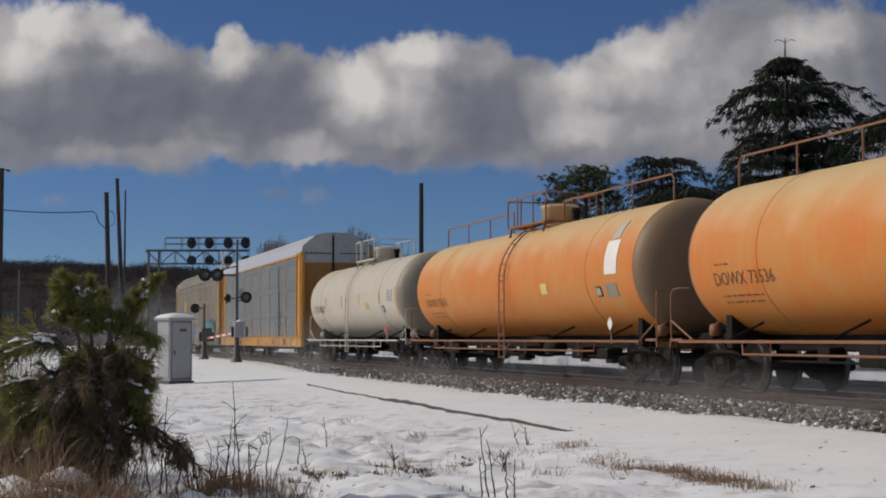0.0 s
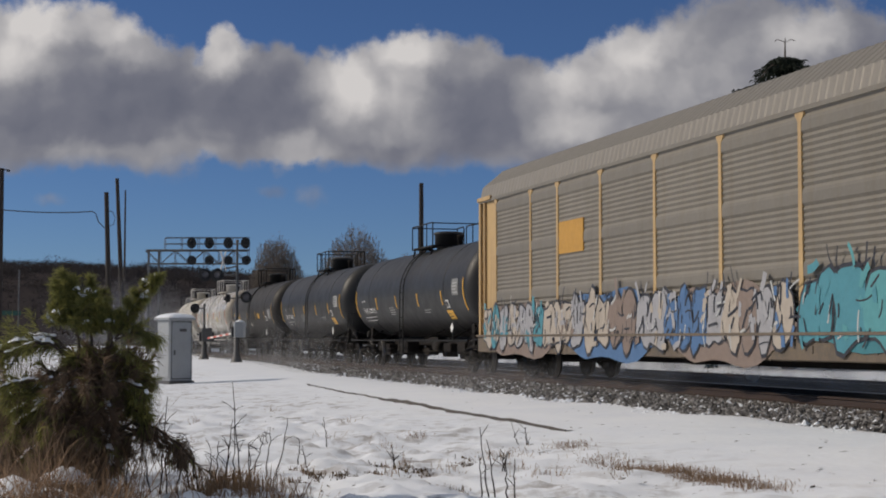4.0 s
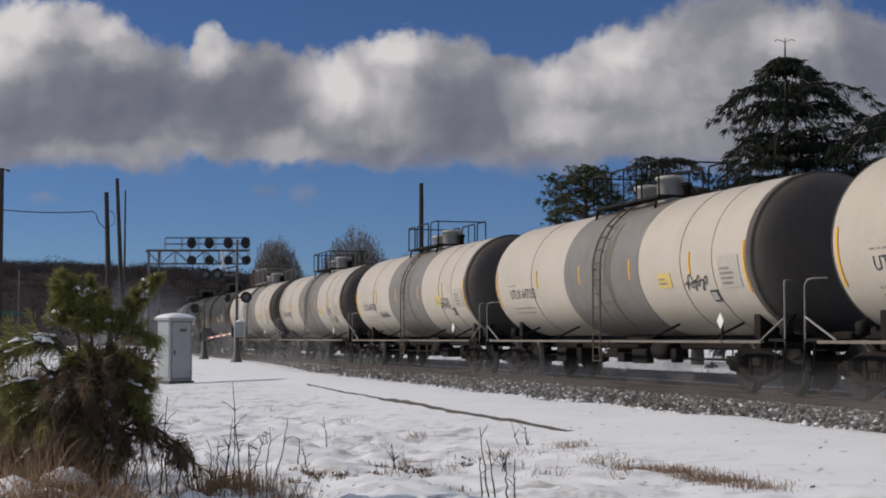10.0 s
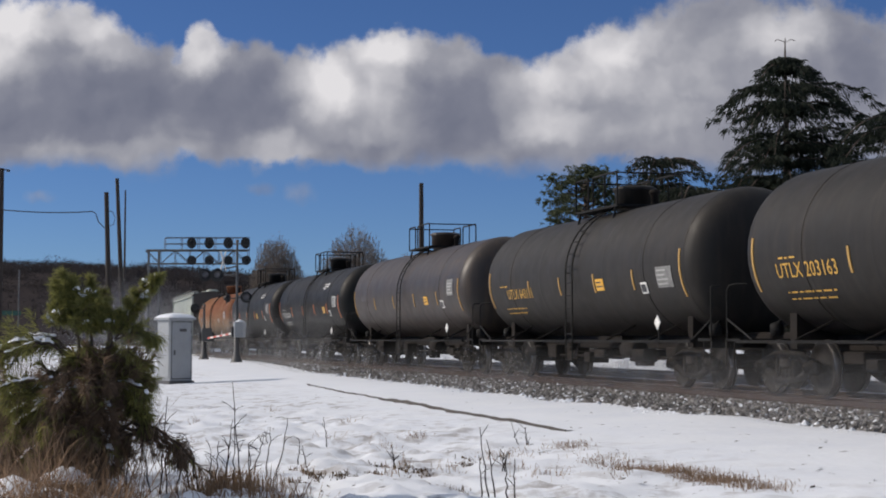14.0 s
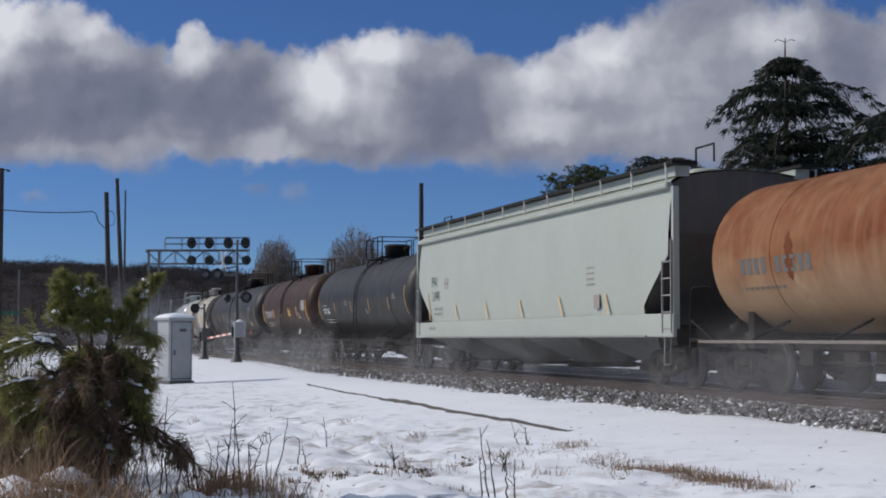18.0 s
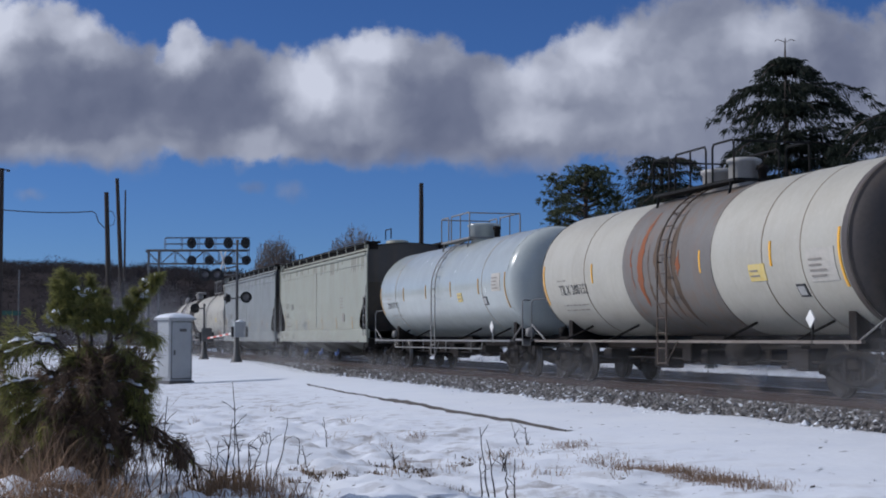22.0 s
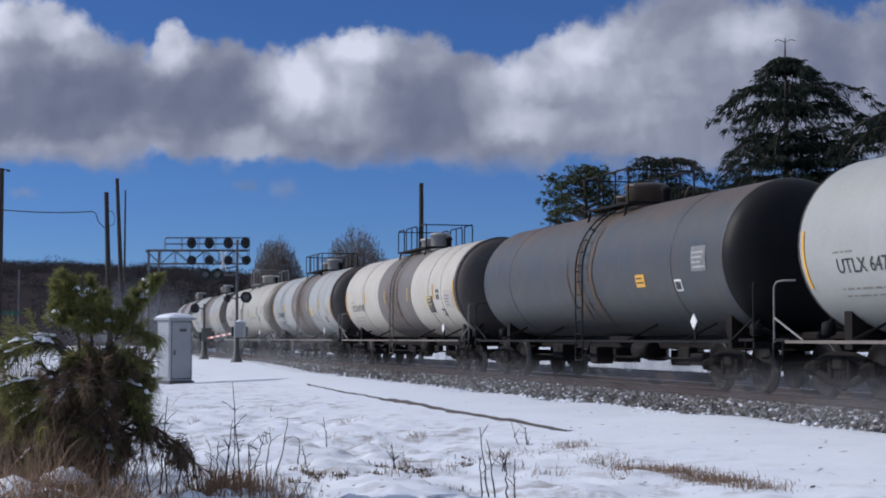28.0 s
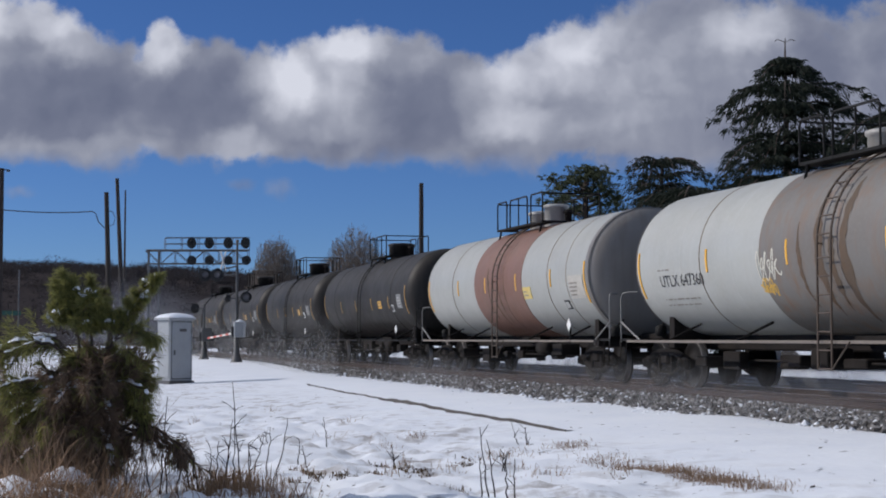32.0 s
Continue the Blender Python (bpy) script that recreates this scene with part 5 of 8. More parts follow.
    if paint is HOPTAN:
        faint = plain("faint_grey_spray", (0.17, 0.19, 0.185), 0.7)
        for j in range(22):
            slant("sprayed_stroke", -a + (rnd.gauss(6.7, 0.28) if j < 13 else rnd.uniform(3.9, 6.3)), zs + rnd.uniform(0.0, 0.10), rnd.uniform(0.18, 0.46), rnd.uniform(0.0, 0.2), rnd.uniform(0.02, 0.035), faint, "faded sprayed stroke")
        for u, z, h in ((2.3, 3.43, 0.17), (4.68, 3.49, 0.12), (9.42, 2.9, 0.5), (8.3, 2.75, 0.06), (4.9, 3.9, 0.10)):
            slant("scrape", -a + u, z, h, -0.09 if h > 0.1 else 0.0, 0.03, LETTERDARK, "dark scrape in the paint")
    if not curved:
        for z, name in ((1.05, "slot"),):
            for u in (0.95, 1.35, 3.9):
                part(name, G().box((-a + u, -w - 0.032, z), (0.10, 0.012, 0.12)), LETTERDARK if u != 1.35 else PANELWHITE, car)
        # old run-off hanging from the top edge, in ragged tongues
        runoff = surface("hopper_runoff_stain", (0.18, 0.196, 0.19), (0.155, 0.168, 0.163), (0.20, 0.217, 0.21), rough=0.7, scale=3.0, streak=0.5) if paint is HOPGREY else surface("tan_hopper_runoff_stain", (0.23, 0.235, 0.19), (0.20, 0.195, 0.15), (0.26, 0.27, 0.225), rough=0.7, scale=3.0, streak=0.5)
        u = -a + 0.5
        while u < a - 1.0:
            width, drop = rnd.uniform(0.15, 0.9), rnd.uniform(0.15, 0.55)
            m = max(3, int(width / 0.12))
            lo = [drop * (0.55 + 0.6 * rnd.random()) for _ in range(m + 1)]
            vs = [(u + width * q / m, -w - 0.002 + 0.03 * (abs((zr - 0.11 - d - zs) / (zr - zs) - 0.45) / 0.55) ** 2, zr - 0.11 - d) for q in range(m + 1) for d in (0.0, lo[q])]
            part("stain", G().add(vs, [(2 * q, 2 * q + 1, 2 * q + 3, 2 * q + 2) for q in range(m)]), runoff, car, "ragged dark run-off stain under the roof edge")
            u += width + rnd.uniform(0.15, 1.6 if paint is HOPTAN else 0.8)
        if paint is HOPTAN:
            blue = plain("blue_gate_paint", (0.02, 0.06, 0.22), 0.6)
            for u in (5.1, 8.6, 12.0):
                part("gate_handle", G().box((-a + u, -1.28, 0.36), (0.34, 0.05, 0.16), chamfer=0.02).box((-a + u + 0.3, -1.25, 0.44), (0.12, 0.05, 0.22)), blue, car, "bright blue gate handle")
    part("notice", G().box((a - 4.2, -w - 0.004, 1.75), (0.36, 0.012, 0.30)), LETTERFADED, car)
    return car


E_TANK = 1.45
BLACKTANK = dict(shell=BLACK, rails=STEPBLACK, mark_paint=LETTERWHITE, dome=1, stripes=YELLOWMARK, double=False)
BANDCAR = dict(shell=WHITE, head=HEADGREY, band=BANDGREY, square=True, dome=2)
# x of the left shell end at the start, length, and what the car looks like
TANKS = [
    (-28.13, 18.2, dict(shell=ORANGE, rails=STEPRUST, mark="DOWX 73536", mark_paint=LETTERBROWN, stripes=None, panel=PANELWHITE, double=False, label="faded orange tank car with rust-brown rails")),
    (-49.25, 18.2, dict(shell=ORANGE, rails=STEPRUST, mark="DOWX 73618", mark_paint=LETTERBROWN, stripes=None, panel=PANELWHITE, double=False, label="faded orange tank car with rust-brown rails")),
    (-68.0, 15.8, dict(shell=WHITE, rails=STEPWHITE, mark="UTLX 930327", double=False, label="clean white tank car with white handrails and ladder")),
    (-142.58, 14.9, dict(BLACKTANK, shell=BLACKPALE, mark="TILX 200415", label="glossy black tank car with white reporting mark")),
    (-159.75, 14.25, dict(BLACKTANK, shell=BLACKPALE, mark="GATX 74842", label="black tank car with yellow reflector stripes")),
    (-177.55, 14.9, dict(BLACKTANK, shell=BLACKDUSTY, stripes=YELLOWDULL, mark="UTLX 644820", mark_paint=LETTERGOLD, label="sooty black tank car with yellow lettering")),
    (-195.72, 15.25, dict(shell=SHEENWHITE, rails=STEPWHITE, mark="DOWX 73384", stripes=REDMARK, double=False, label="white tank car with white rails and a ladder")),
    (-214.31, 15.7, dict(shell=CREAM, rails=STEPWHITE, stripes=SEAM, mark="DOWX 74177", double=False, label="cream tank car with darker ends and white rails")),
    (-232.44, 15.2, dict(BANDCAR, mark="UTLX 647250", label="cream-white tank car with grey middle band and dark ends")),
    (-250.53, 15.2, dict(BANDCAR, mark="UTLX 647252", label="cream-white tank car with grey middle band and dark ends")),
    (-268.38, 14.95, dict(BANDCAR, mark="UTLX 647228", label="white tank car with grey band, dark end and scribbles")),
    (-286.1, 14.85, dict(BANDCAR, mark="UTLX 647233", label="white tank car with grey band, dark end and scribbles")),
    (-304.03, 15.0, dict(BANDCAR, mark="UTLX 647259", label="white tank car with grey band and red graffiti")),
    (-319.31, 12.4, dict(BLACKTANK, shell=BLACKDUSTY, stripes=YELLOWDULL, mark="UTLX 203163", mark_paint=LETTERGOLD, label="dull black tank car with yellow lettering")),
    (-335.12, 12.95, dict(BLACKTANK, shell=BLACKDUSTY, stripes=YELLOWDULL, mark="UTLX 643111", mark_paint=LETTERGOLD, label="dull black tank car with yellow lettering")),
    (-352.65, 14.6, dict(BLACKTANK, shell=BROWN, stripes=YELLOWDULL, mark="", label="rust-stained black tank car with yellow reflector stripes")),
    (-370.0, 14.4, dict(BLACKTANK, shell=BLACKDEEP, mark="NATX 231374", stripes=REDMARK, label="satin black tank car with white reporting mark")),
    (-387.31, 14.4, dict(BLACKTANK, shell=BLACKDEEP, mark="NATX 231329", stripes=REDMARK, label="satin black tank car with white reporting mark")),
    (-404.84, 14.65, dict(shell=RUST, rails=STEPBLACK, mark="", stripes=None, double=False, r=1.385, zc=2.415, label="rusted orange-brown tank car with pale streaks")),
    (-443.84, 15.4, dict(BLACKTANK, mark="GATX 73867", placards=False, stripes=YELLOWDULL, label="black tank car with yellow reflector stripes")),
    (-459.24, 12.5, dict(BLACKTANK, shell=REDBROWN, mark="TILX 220017", label="brown tank car with white reporting mark")),
    (-480.84, 18.7, dict(BLACKTANK, mark="", placards=False, stripes=YELLOWDULL, label="long black tank car with yellow reflector stripes")),
    (-498.42, 14.7, dict(BANDCAR, shell=LATECREAM, band=BANDRUST, mark="TILX 200152", label="pale tank car with rust-streaked grey middle band")),
    (-516.09, 14.75, dict(shell=GLOSSWHITE, rails=STEPGREY, mark="DOWX 71012", stripes=YELLOWDULL, double=False, label="glossy white tank car with white rails")),
    (-575.12, 16.2, dict(shell=LATECREAM, rails=STEPGREY, stripes=SEAM, mark="DOWX 74222", double=False, label="cream tank car in dull-light paint with ladder and diamond placard")),
    (-593.61, 15.6, dict(BANDCAR, shell=CREAM, mark="", label="white tank car with grey middle band and dark ends")),
    (-611.18, 14.7, dict(BANDCAR, shell=LATEWHITE, mark="UTLX 647249", label="white tank car with grey band and rust spots")),
    (-629.24, 15.1, dict(BLACKTANK, shell=GREYTANK, head=BLACKDEEP, stripes=None, mark="", rails=STEPBLACK, dome=1, double=True, label="dark grey tank car with brown stains")),
    (-647.97, 15.8, dict(BANDCAR, shell=CREAM, band=BANDRUST, mark="UTLX 647005", label="white tank car with stained band and data panels")),
    (-665.65, 14.8, dict(BANDCAR, shell=LATEWHITE, mark="UTLX 647357", band=BANDRUST, label="white tank car with brown-grey band and scribble")),
    (-683.57, 15.0, dict(shell=LATECREAM, rails=STEPGREY, stripes=SEAM, mark="DOWX 74209", double=False, label="cream tank car with white ladder and scribbles")),
    (-702.16, 15.6, dict(BANDCAR, shell=LATEWHITE, mark="UTLX 647360", band=BANDRUST, label="white tank car with stained band and yellow graffiti")),
    (-719.22, 14.2, dict(BANDCAR, shell=LATEWHITE, mark="", band=BANDBROWN, head=BANDGREY, label="white tank car with brown middle band")),
    (-736.24, 14.1, dict(BLACKTANK, shell=BLACKDUSTY, stripes=YELLOWDULL, mark="", label="dull black tank car with platform on top")),
    (-751.76, 12.6, dict(BLACKTANK, shell=BLACKDUSTY, stripes=YELLOWDULL, mark="", label="dull black tank car with platform on top")),
    (-769.0, 14.3, dict(BLACKTANK, shell=BLACKDUSTY, stripes=YELLOWDULL, mark="", label="dull black tank car with platform on top")),
    (-786.4, 14.4, dict(BLACKTANK, shell=BLACKDUSTY, stripes=YELLOWDULL, mark="", label="dull black tank car with platform on top")),
]
TAGS = {     # car: colour, distance of the tag from the left end, height on the curve, width, height
    10: [((0.03, 0.03, 0.03), 12.0, -0.72, 1.0, 0.45), ((0.03, 0.03, 0.03), 3.5, -0.85, 1.3, 0.3)],
    12: [((0.30, 0.17, 0.09), 3.4, -1.05, 1.3, 0.62)],
    9: [((0.03, 0.03, 0.03), 12.3, -0.66, 1.0, 0.40)],
    26: [((0.04, 0.04, 0.05), 12.2, -0.55, 1.4, 0.35)],
    30: [((0.33, 0.385, 0.41), 9.6, -0.55, 3.2, 0.25)],
    31: [((0.62, 0.60, 0.50), 5.5, -0.60, 0.8, 0.70), ((0.60, 0.36, 0.05), 5.5, -0.85, 0.5, 0.4)],
    5: [((0.45, 0.43, 0.36), 6.8, -0.9, 0.6, 0.25)],
}
for seed, (x, length, look_of) in enumerate(TANKS):
    car = tank_car(x, length, 0.85 if seed == 2 else E_TANK, E_TANK, seed=seed, **look_of)
    for q, (colour, u, v, w, h) in enumerate(TAGS.get(seed, ())):
        paint = plain("spray_%d_%d" % (seed, q), colour, 0.6)
        scribble(car, paint, 1.45, 2.455, -length / 2 + u, v, w, h, seed * 3 + q, 6 + q, 0.030)
    if seed in (11, 12, 29):
        colour, u, v, lines, size = {11: ((0.035, 0.03, 0.03), 11.9, -0.52, ("RAIL", "KING"), 0.38), 12: ((0.42, 0.05, 0.06), 0.12, -0.62, ("RAIL", "KING"), 0.42),
                                     29: ((0.19, 0.20, 0.20), 9.85, -0.74, ("RAIL KING",), 0.31)}[seed]
        sprayed_words(car, plain("spray_words_%d" % seed, colour, 0.6), 1.45, 2.455, -length / 2 + u, v, lines, size, seed)
    if seed == 28:
        shell_mark(car, "dark_notice", LETTERDARK, 1.45, 2.455, length / 2 - 3.35, -0.72, 0.62, 0.52, 0.012, label="dark square notice with worn writing")
        bars(car, LETTERFADED, 1.45, 2.455, length / 2 - 3.25, -0.64, [(0.04 * q, 0.09 * q, 0.34 - 0.05 * (q % 2), 0.03) for q in range(4)], lift=0.022)
        bars(car, LETTERDARK, 1.45, 2.455, length / 2 - 2.25, -0.32, [(0.0, 0.0, 0.13, 0.15), (0.19, 0.0, 0.13, 0.15), (0.0, 0.20, 0.13, 0.10), (0.19, 0.20, 0.13, 0.10)])
    if seed in (19, 21):
        for u, v, w in ((5.4, -0.2, 0.5), (8.9, -0.6, 0.5), (13.4, -0.15, 0.5)):
            bars(car, LETTERFADED, 1.45, 2.455, -length / 2 + u, v, [(0.04 * q, 0.07 * q, w - 0.12 * q, 0.035) for q in range(3)])
    if seed == 21:
        shell_mark(car, "yellow_notice", YELLOWDULL, 1.45, 2.455, length / 2 - 2.35, -0.86, 0.60, 0.26, 0.012, rows=3)
        bars(car, PANELGREY, 1.45, 2.455, length / 2 - 2.6, 0.02, [(0.0, 0.10, 0.34, 0.04), (0.45, 0.10, 0.4, 0.04), (0.0, 0.0, 0.3, 0.04), (0.42, 0.0, 0.5, 0.04)])
        p = part("placard", G().box((0, 0, 0), (0.21, 0.02, 0.21)), PLACARDRED, car, "red diamond-shaped placard on a bracket")
        p.location, p.rotation_euler = (length / 2 - 0.75, -1.51, 1.27), (0, math.pi / 4, 0)
        part("placard_post", G().box((length / 2 - 0.75, -1.48, 1.03), (0.05, 0.03, 0.36)), STEPBLACK, car)
    if seed == 18:
        bars(car, LETTERWORN, 1.385, 2.415, -length / 2 + 1.1, -0.35, [(0.27 * q, 0, 0.17, 0.28) for q in (0, 1, 2, 3, 5, 6, 7, 8, 9)] + [(0.2 * q, -0.28, 0.13, 0.05) for q in range(8)])
    if seed == 30:
        sprayed_eye(car, plain("spray_eye", (0.05, 0.055, 0.06), 0.6), 1.45, 2.455, -length / 2 + 2.85, -0.50)
auto_rack(-97.2, 27.57, "yellow autorack with galvanised corrugated panels and bright roof", RACKYELLOW, GALV, ROOFBRIGHT, "dark", False)
auto_rack(-125.9, 27.8, "weathered autorack with blue graffiti along its lower side", RACKDARK, GALVOLD, ROOFOLD, "yellow", True)
hopper_car(-426.4, 20.2, "pale green covered hopper car with roof walkway", HOPGREEN, "FPAX", "214445", True, 3.88)
hopper_car(-536.75, 19.15, "stained cream covered hopper car with roof walkway", HOPTAN, "ACFX", "36029", False, 4.04)
hopper_car(-557.3, 19.1, "pale grey covered hopper car with streaked paint", HOPGREY, "NAHX", "570429", False, 4.13)

# ------------------------------------------------------------------ ground and track
def ground_height(x, y):
    if y < 11.2:
        k = max(0.0, min(1.0, (11.2 - y) / 7.0))
        z = -0.36 - 0.24 * k * k * (3 - 2 * k)
    else:
        z = -0.36 + 0.0 * y
    near = max(0.0, 1.0 - abs(y - 3) / 30) * max(0.0, 1.0 - abs(x + 25) / 90)
    rough = max(0.12, min(1.15, (8.4 - y) / 2.6)) * max(0.3, min(1.0, (x + 50) / 25))
    z += near * (0.05 * noise.noise((x * 0.35, y * 0.35, 3)) + rough * (0.10 * noise.noise((x * 1.0, y * 1.2, 7)) + 0.12 * max(0.0, noise.noise((x * 2.3, y * 2.6, 5))) + 0.06 * noise.noise((x * 4.2, y * 4.9, 1)) + 0.05 * max(0.0, noise.noise((x * 5.1, y * 6.3, 9))) + 0.03 * noise.noise((x * 9.0, y * 11.0, 4))))
    k = max(0.0, min(1.0, (-62 - x) / 16))
    if y > 0 and x > -200:
        z += 0.20 * k * k * (3 - 2 * k) * min(1.0, y / 6)
    if x < CURVE_X:
        return z - 0.02 * min(1.0, (CURVE_X - x) / 20)
    if 11.9 < y < 23.4:
        z = min(z, -0.42)
    far = math.hypot(x, y)
    if far > 150:
        z -= 0.0006 * (far - 150)
    return z


def spaced(lo, hi, step, reach, grow=1.22):
    vals = list(np.arange(lo, hi + 1e-6, step))
    s = step
    while vals[-1] < reach:
        s *= grow
        vals.append(vals[-1] + s)
    s = step
    head = []
    v = vals[0]
    while v > -reach:
        s *= grow
        v -= s
        head.append(v)
    return head[::-1] + vals


gx, gy = spaced(-60, -12, 0.13, 4000), spaced(-3.5, 11.4, 0.13, 4000)
g = G()
g.v = [(x, y, ground_height(x, y)) for y in gy for x in gx]
nx = len(gx)
g.f = [(j * nx + i, j * nx + i + 1, (j + 1) * nx + i + 1, (j + 1) * nx + i) for j in range(len(gy) - 1) for i in range(nx - 1)]
g.m, g.s = [0] * len(g.f), [True] * len(g.f)
tagged(new("ground", g.mesh("ground", [THINSNOW])), "snow-covered ground with low drifts and thin patches", "ground", "", "structure")

# ballast bed: a low bank under the rails
PROFILE = [(10.95, -0.45), (11.6, -0.35), (12.25, -0.23), (12.6, -0.20), (15.0, -0.20), (15.5, -0.24), (16.3, -0.30), (16.8, -0.20), (19.4, -0.20), (22.6, -0.22), (24.0, -0.48)]


def bank_in(x):
    """How far the snow lies up the near bank at a place along the track."""
    return float(np.interp(x, [-60, -34, -27, -19], [0.1, -0.05, 0.25, 0.62]))


def bed_height(x, y):
    k = bank_in(x) * max(0.0, min(1.0, (12.9 - y) / 1.2))
    return float(np.interp(y - k, [p[0] for p in PROFILE], [p[1] for p in PROFILE]))


g = G()
xs = [-700 + 20 * i for i in range(29)] + [-120 + 1.0 * i for i in range(130)] + [60, 200]
ys = [10.9 + 0.15 * i for i in range(15)] + [p[0] for p in PROFILE if p[0] > 13]
for p in xs:
    cx, cy, ca = track_at(p)
    for y in ys:
        o = y - TRACK_Y + (0.16 * noise.noise((p * 0.4, y, 0)) + 0.14 * noise.noise((p * 1.3, y, 4)) if y < 11.8 else 0)
        g.v.append((cx + o * math.sin(ca), cy + o * math.cos(ca), bed_height(p, y)))
n = len(ys)
g.f = [(i * n + k, i * n + n + k, i * n + n + k + 1, i * n + k + 1) for i in range(len(xs) - 1) for k in range(n - 1)]
# stone on the near side, stone powdered with driven snow from between the rails on, its grey also painting the haze
# under the cars
g.m, g.s = [0 if ys[k] < 14.5 else 1 for i in range(len(xs) - 1) for k in range(n - 1)], [True] * len(g.f)
BED = surface("ballast_bed", (0.072, 0.063, 0.056), (0.115, 0.107, 0.10), (0.035, 0.031, 0.028), rough=0.9, scale=5, fine=22, bump=0.9, amount=0.9)
BEDSNOWHAZE = surface("snow_and_haze_ballast", (0.24, 0.245, 0.26), (0.13, 0.13, 0.133), (0.36, 0.37, 0.39), rough=0.9, scale=1.4, fine=18, bump=0.7, amount=0.8)
tagged(new("ballast_bed", g.mesh("ballast_bed", [BED, BEDSNOWHAZE])), "grey stone ballast bank dusted with snow", "ballast", "", "structure")


def stones(count, x0, x1, where, size, seed, mat_of):
    """Many rough stones in one mesh; where(u, x) gives y and z."""
    rnd = np.random.RandomState(seed)
    base = np.array([(0, 0, 1), (.9, 0, .25), (.28, .86, .2), (-.72, .53, .25), (-.72, -.53, .2), (.28, -.86, .25), (.5, .35, -.6), (-.5, .2, -.6), (.1, -.6, -.6)])
    faces = [(0, 1, 2), (0, 2, 3), (0, 3, 4), (0, 4, 5), (0, 5, 1), (1, 6, 2), (2, 6, 7), (2, 7, 3), (3, 7, 4), (4, 7, 8), (4, 8, 5), (5, 8, 1), (1, 8, 6)]
    g = G()
    for i in range(count):
        x = x0 + (x1 - x0) * rnd.rand() ** 1.0
        y, z = where(rnd.rand(), x)
        s = size * (0.5 + 1.0 * rnd.rand())
        t = rnd.rand() * 6.28
        c, sn = math.cos(t), math.sin(t)
        q = base * (1 + 0.6 * (rnd.rand(9, 3) - 0.5)) * s * (1.15, 0.8, 0.8)
        vs = [(x + a * c - b * sn, y + a * sn + b * c, z + h) for a, b, h in q]
        g.add(vs, faces, mat_of(rnd.rand()))
    return g


def slope_of_bed(u, x):
    y = 10.85 + max(0.0, bank_in(x)) * 0.9 + (2.12 - max(0.0, bank_in(x)) * 0.9) * u
    return y, bed_height(x, y) + 0.012


STONEPALE = surface("pale_stone", (0.27, 0.26, 0.25), (0.17, 0.162, 0.154), rough=0.85, scale=10, fine=50)
for nm, cnt, xa, xb in (("near", 15000, -50, -15), ("far", 5000, -110, -50)):
    g = stones(cnt, xa, xb, slope_of_bed, 0.043 if nm == "near" else 0.055, 4, lambda q: 0 if q < 0.58 else (1 if q < 0.93 else 2))
    tagged(new("ballast_stones", g.mesh("ballast_stones", [BALLAST, STONEPALE, SNOW])), "loose grey ballast stones with bits of snow", "gravel", "", "stuff")


def edge_of_bed(u, x):
    y = 10.72 + max(0.0, bank_in(x)) * 0.9 + 0.62 * u * u + 0.14 * noise.noise((x * 0.8, 2.0, 2.0))
    return y, bed_height(x, y) - 0.005


g = stones(1900, -60, -15, edge_of_bed, 0.085, 9, lambda q: 0)
tagged(new("snow_clods", g.mesh("snow_clods", [SNOW])), "clods of snow along the ragged edge of the ballast", "snow", "", "stuff")


def rail(y):
    pr = [(-0.07, -0.172), (0.07, -0.172), (0.07, -0.155), (0.012, -0.135), (0.010, -0.045), (0.036, -0.035), (0.036, -0.006), (0.028, 0.0), (-0.028, 0.0), (-0.036, -0.006), (-0.036, -0.035), (-0.010, -0.045), (-0.012, -0.135), (-0.07, -0.155)]
    n = len(pr)
    g = G()
    ps = [-700 + 12 * i for i in range(50)] + [150]
    vs = []
    for p in ps:
        cx, cy, ca = track_at(p)
        vs += [(cx + (y - TRACK_Y + a) * math.sin(ca), cy + (y - TRACK_Y + a) * math.cos(ca), b) for a, b in pr]
    for i in range(len(ps) - 1):
        for k in range(n):
            j = (k + 1) % n
            g.add([vs[i * n + k], vs[i * n + j], vs[i * n + n + j], vs[i * n + n + k]], [(0, 1, 2, 3)], 1 if k == 7 else 0)
    return tagged(new("rail", g.mesh("rail", [RAIL_STEEL, RAIL_TOP])), "rust-brown steel rail with polished top", "rail", "rails of the track", "structure")


for y in (13.08, 14.52, 17.5, 18.94):
    rail(y)
ties = new("ties")
tagged(ties, "dark wooden ties half buried in ballast", "ties", "", "structure")
me = G().box((0, 0, -0.235), (0.23, 2.6, 0.12), chamfer=0.015).mesh("tie", [TIE_WOOD])
for i in range(150):
    t = part("tie", me, None, ties)
    t.location = (-95 + 0.56 * i, TRACK_Y + 0.02 * math.sin(i * 7.1), 0.005 * math.sin(i * 3.3))

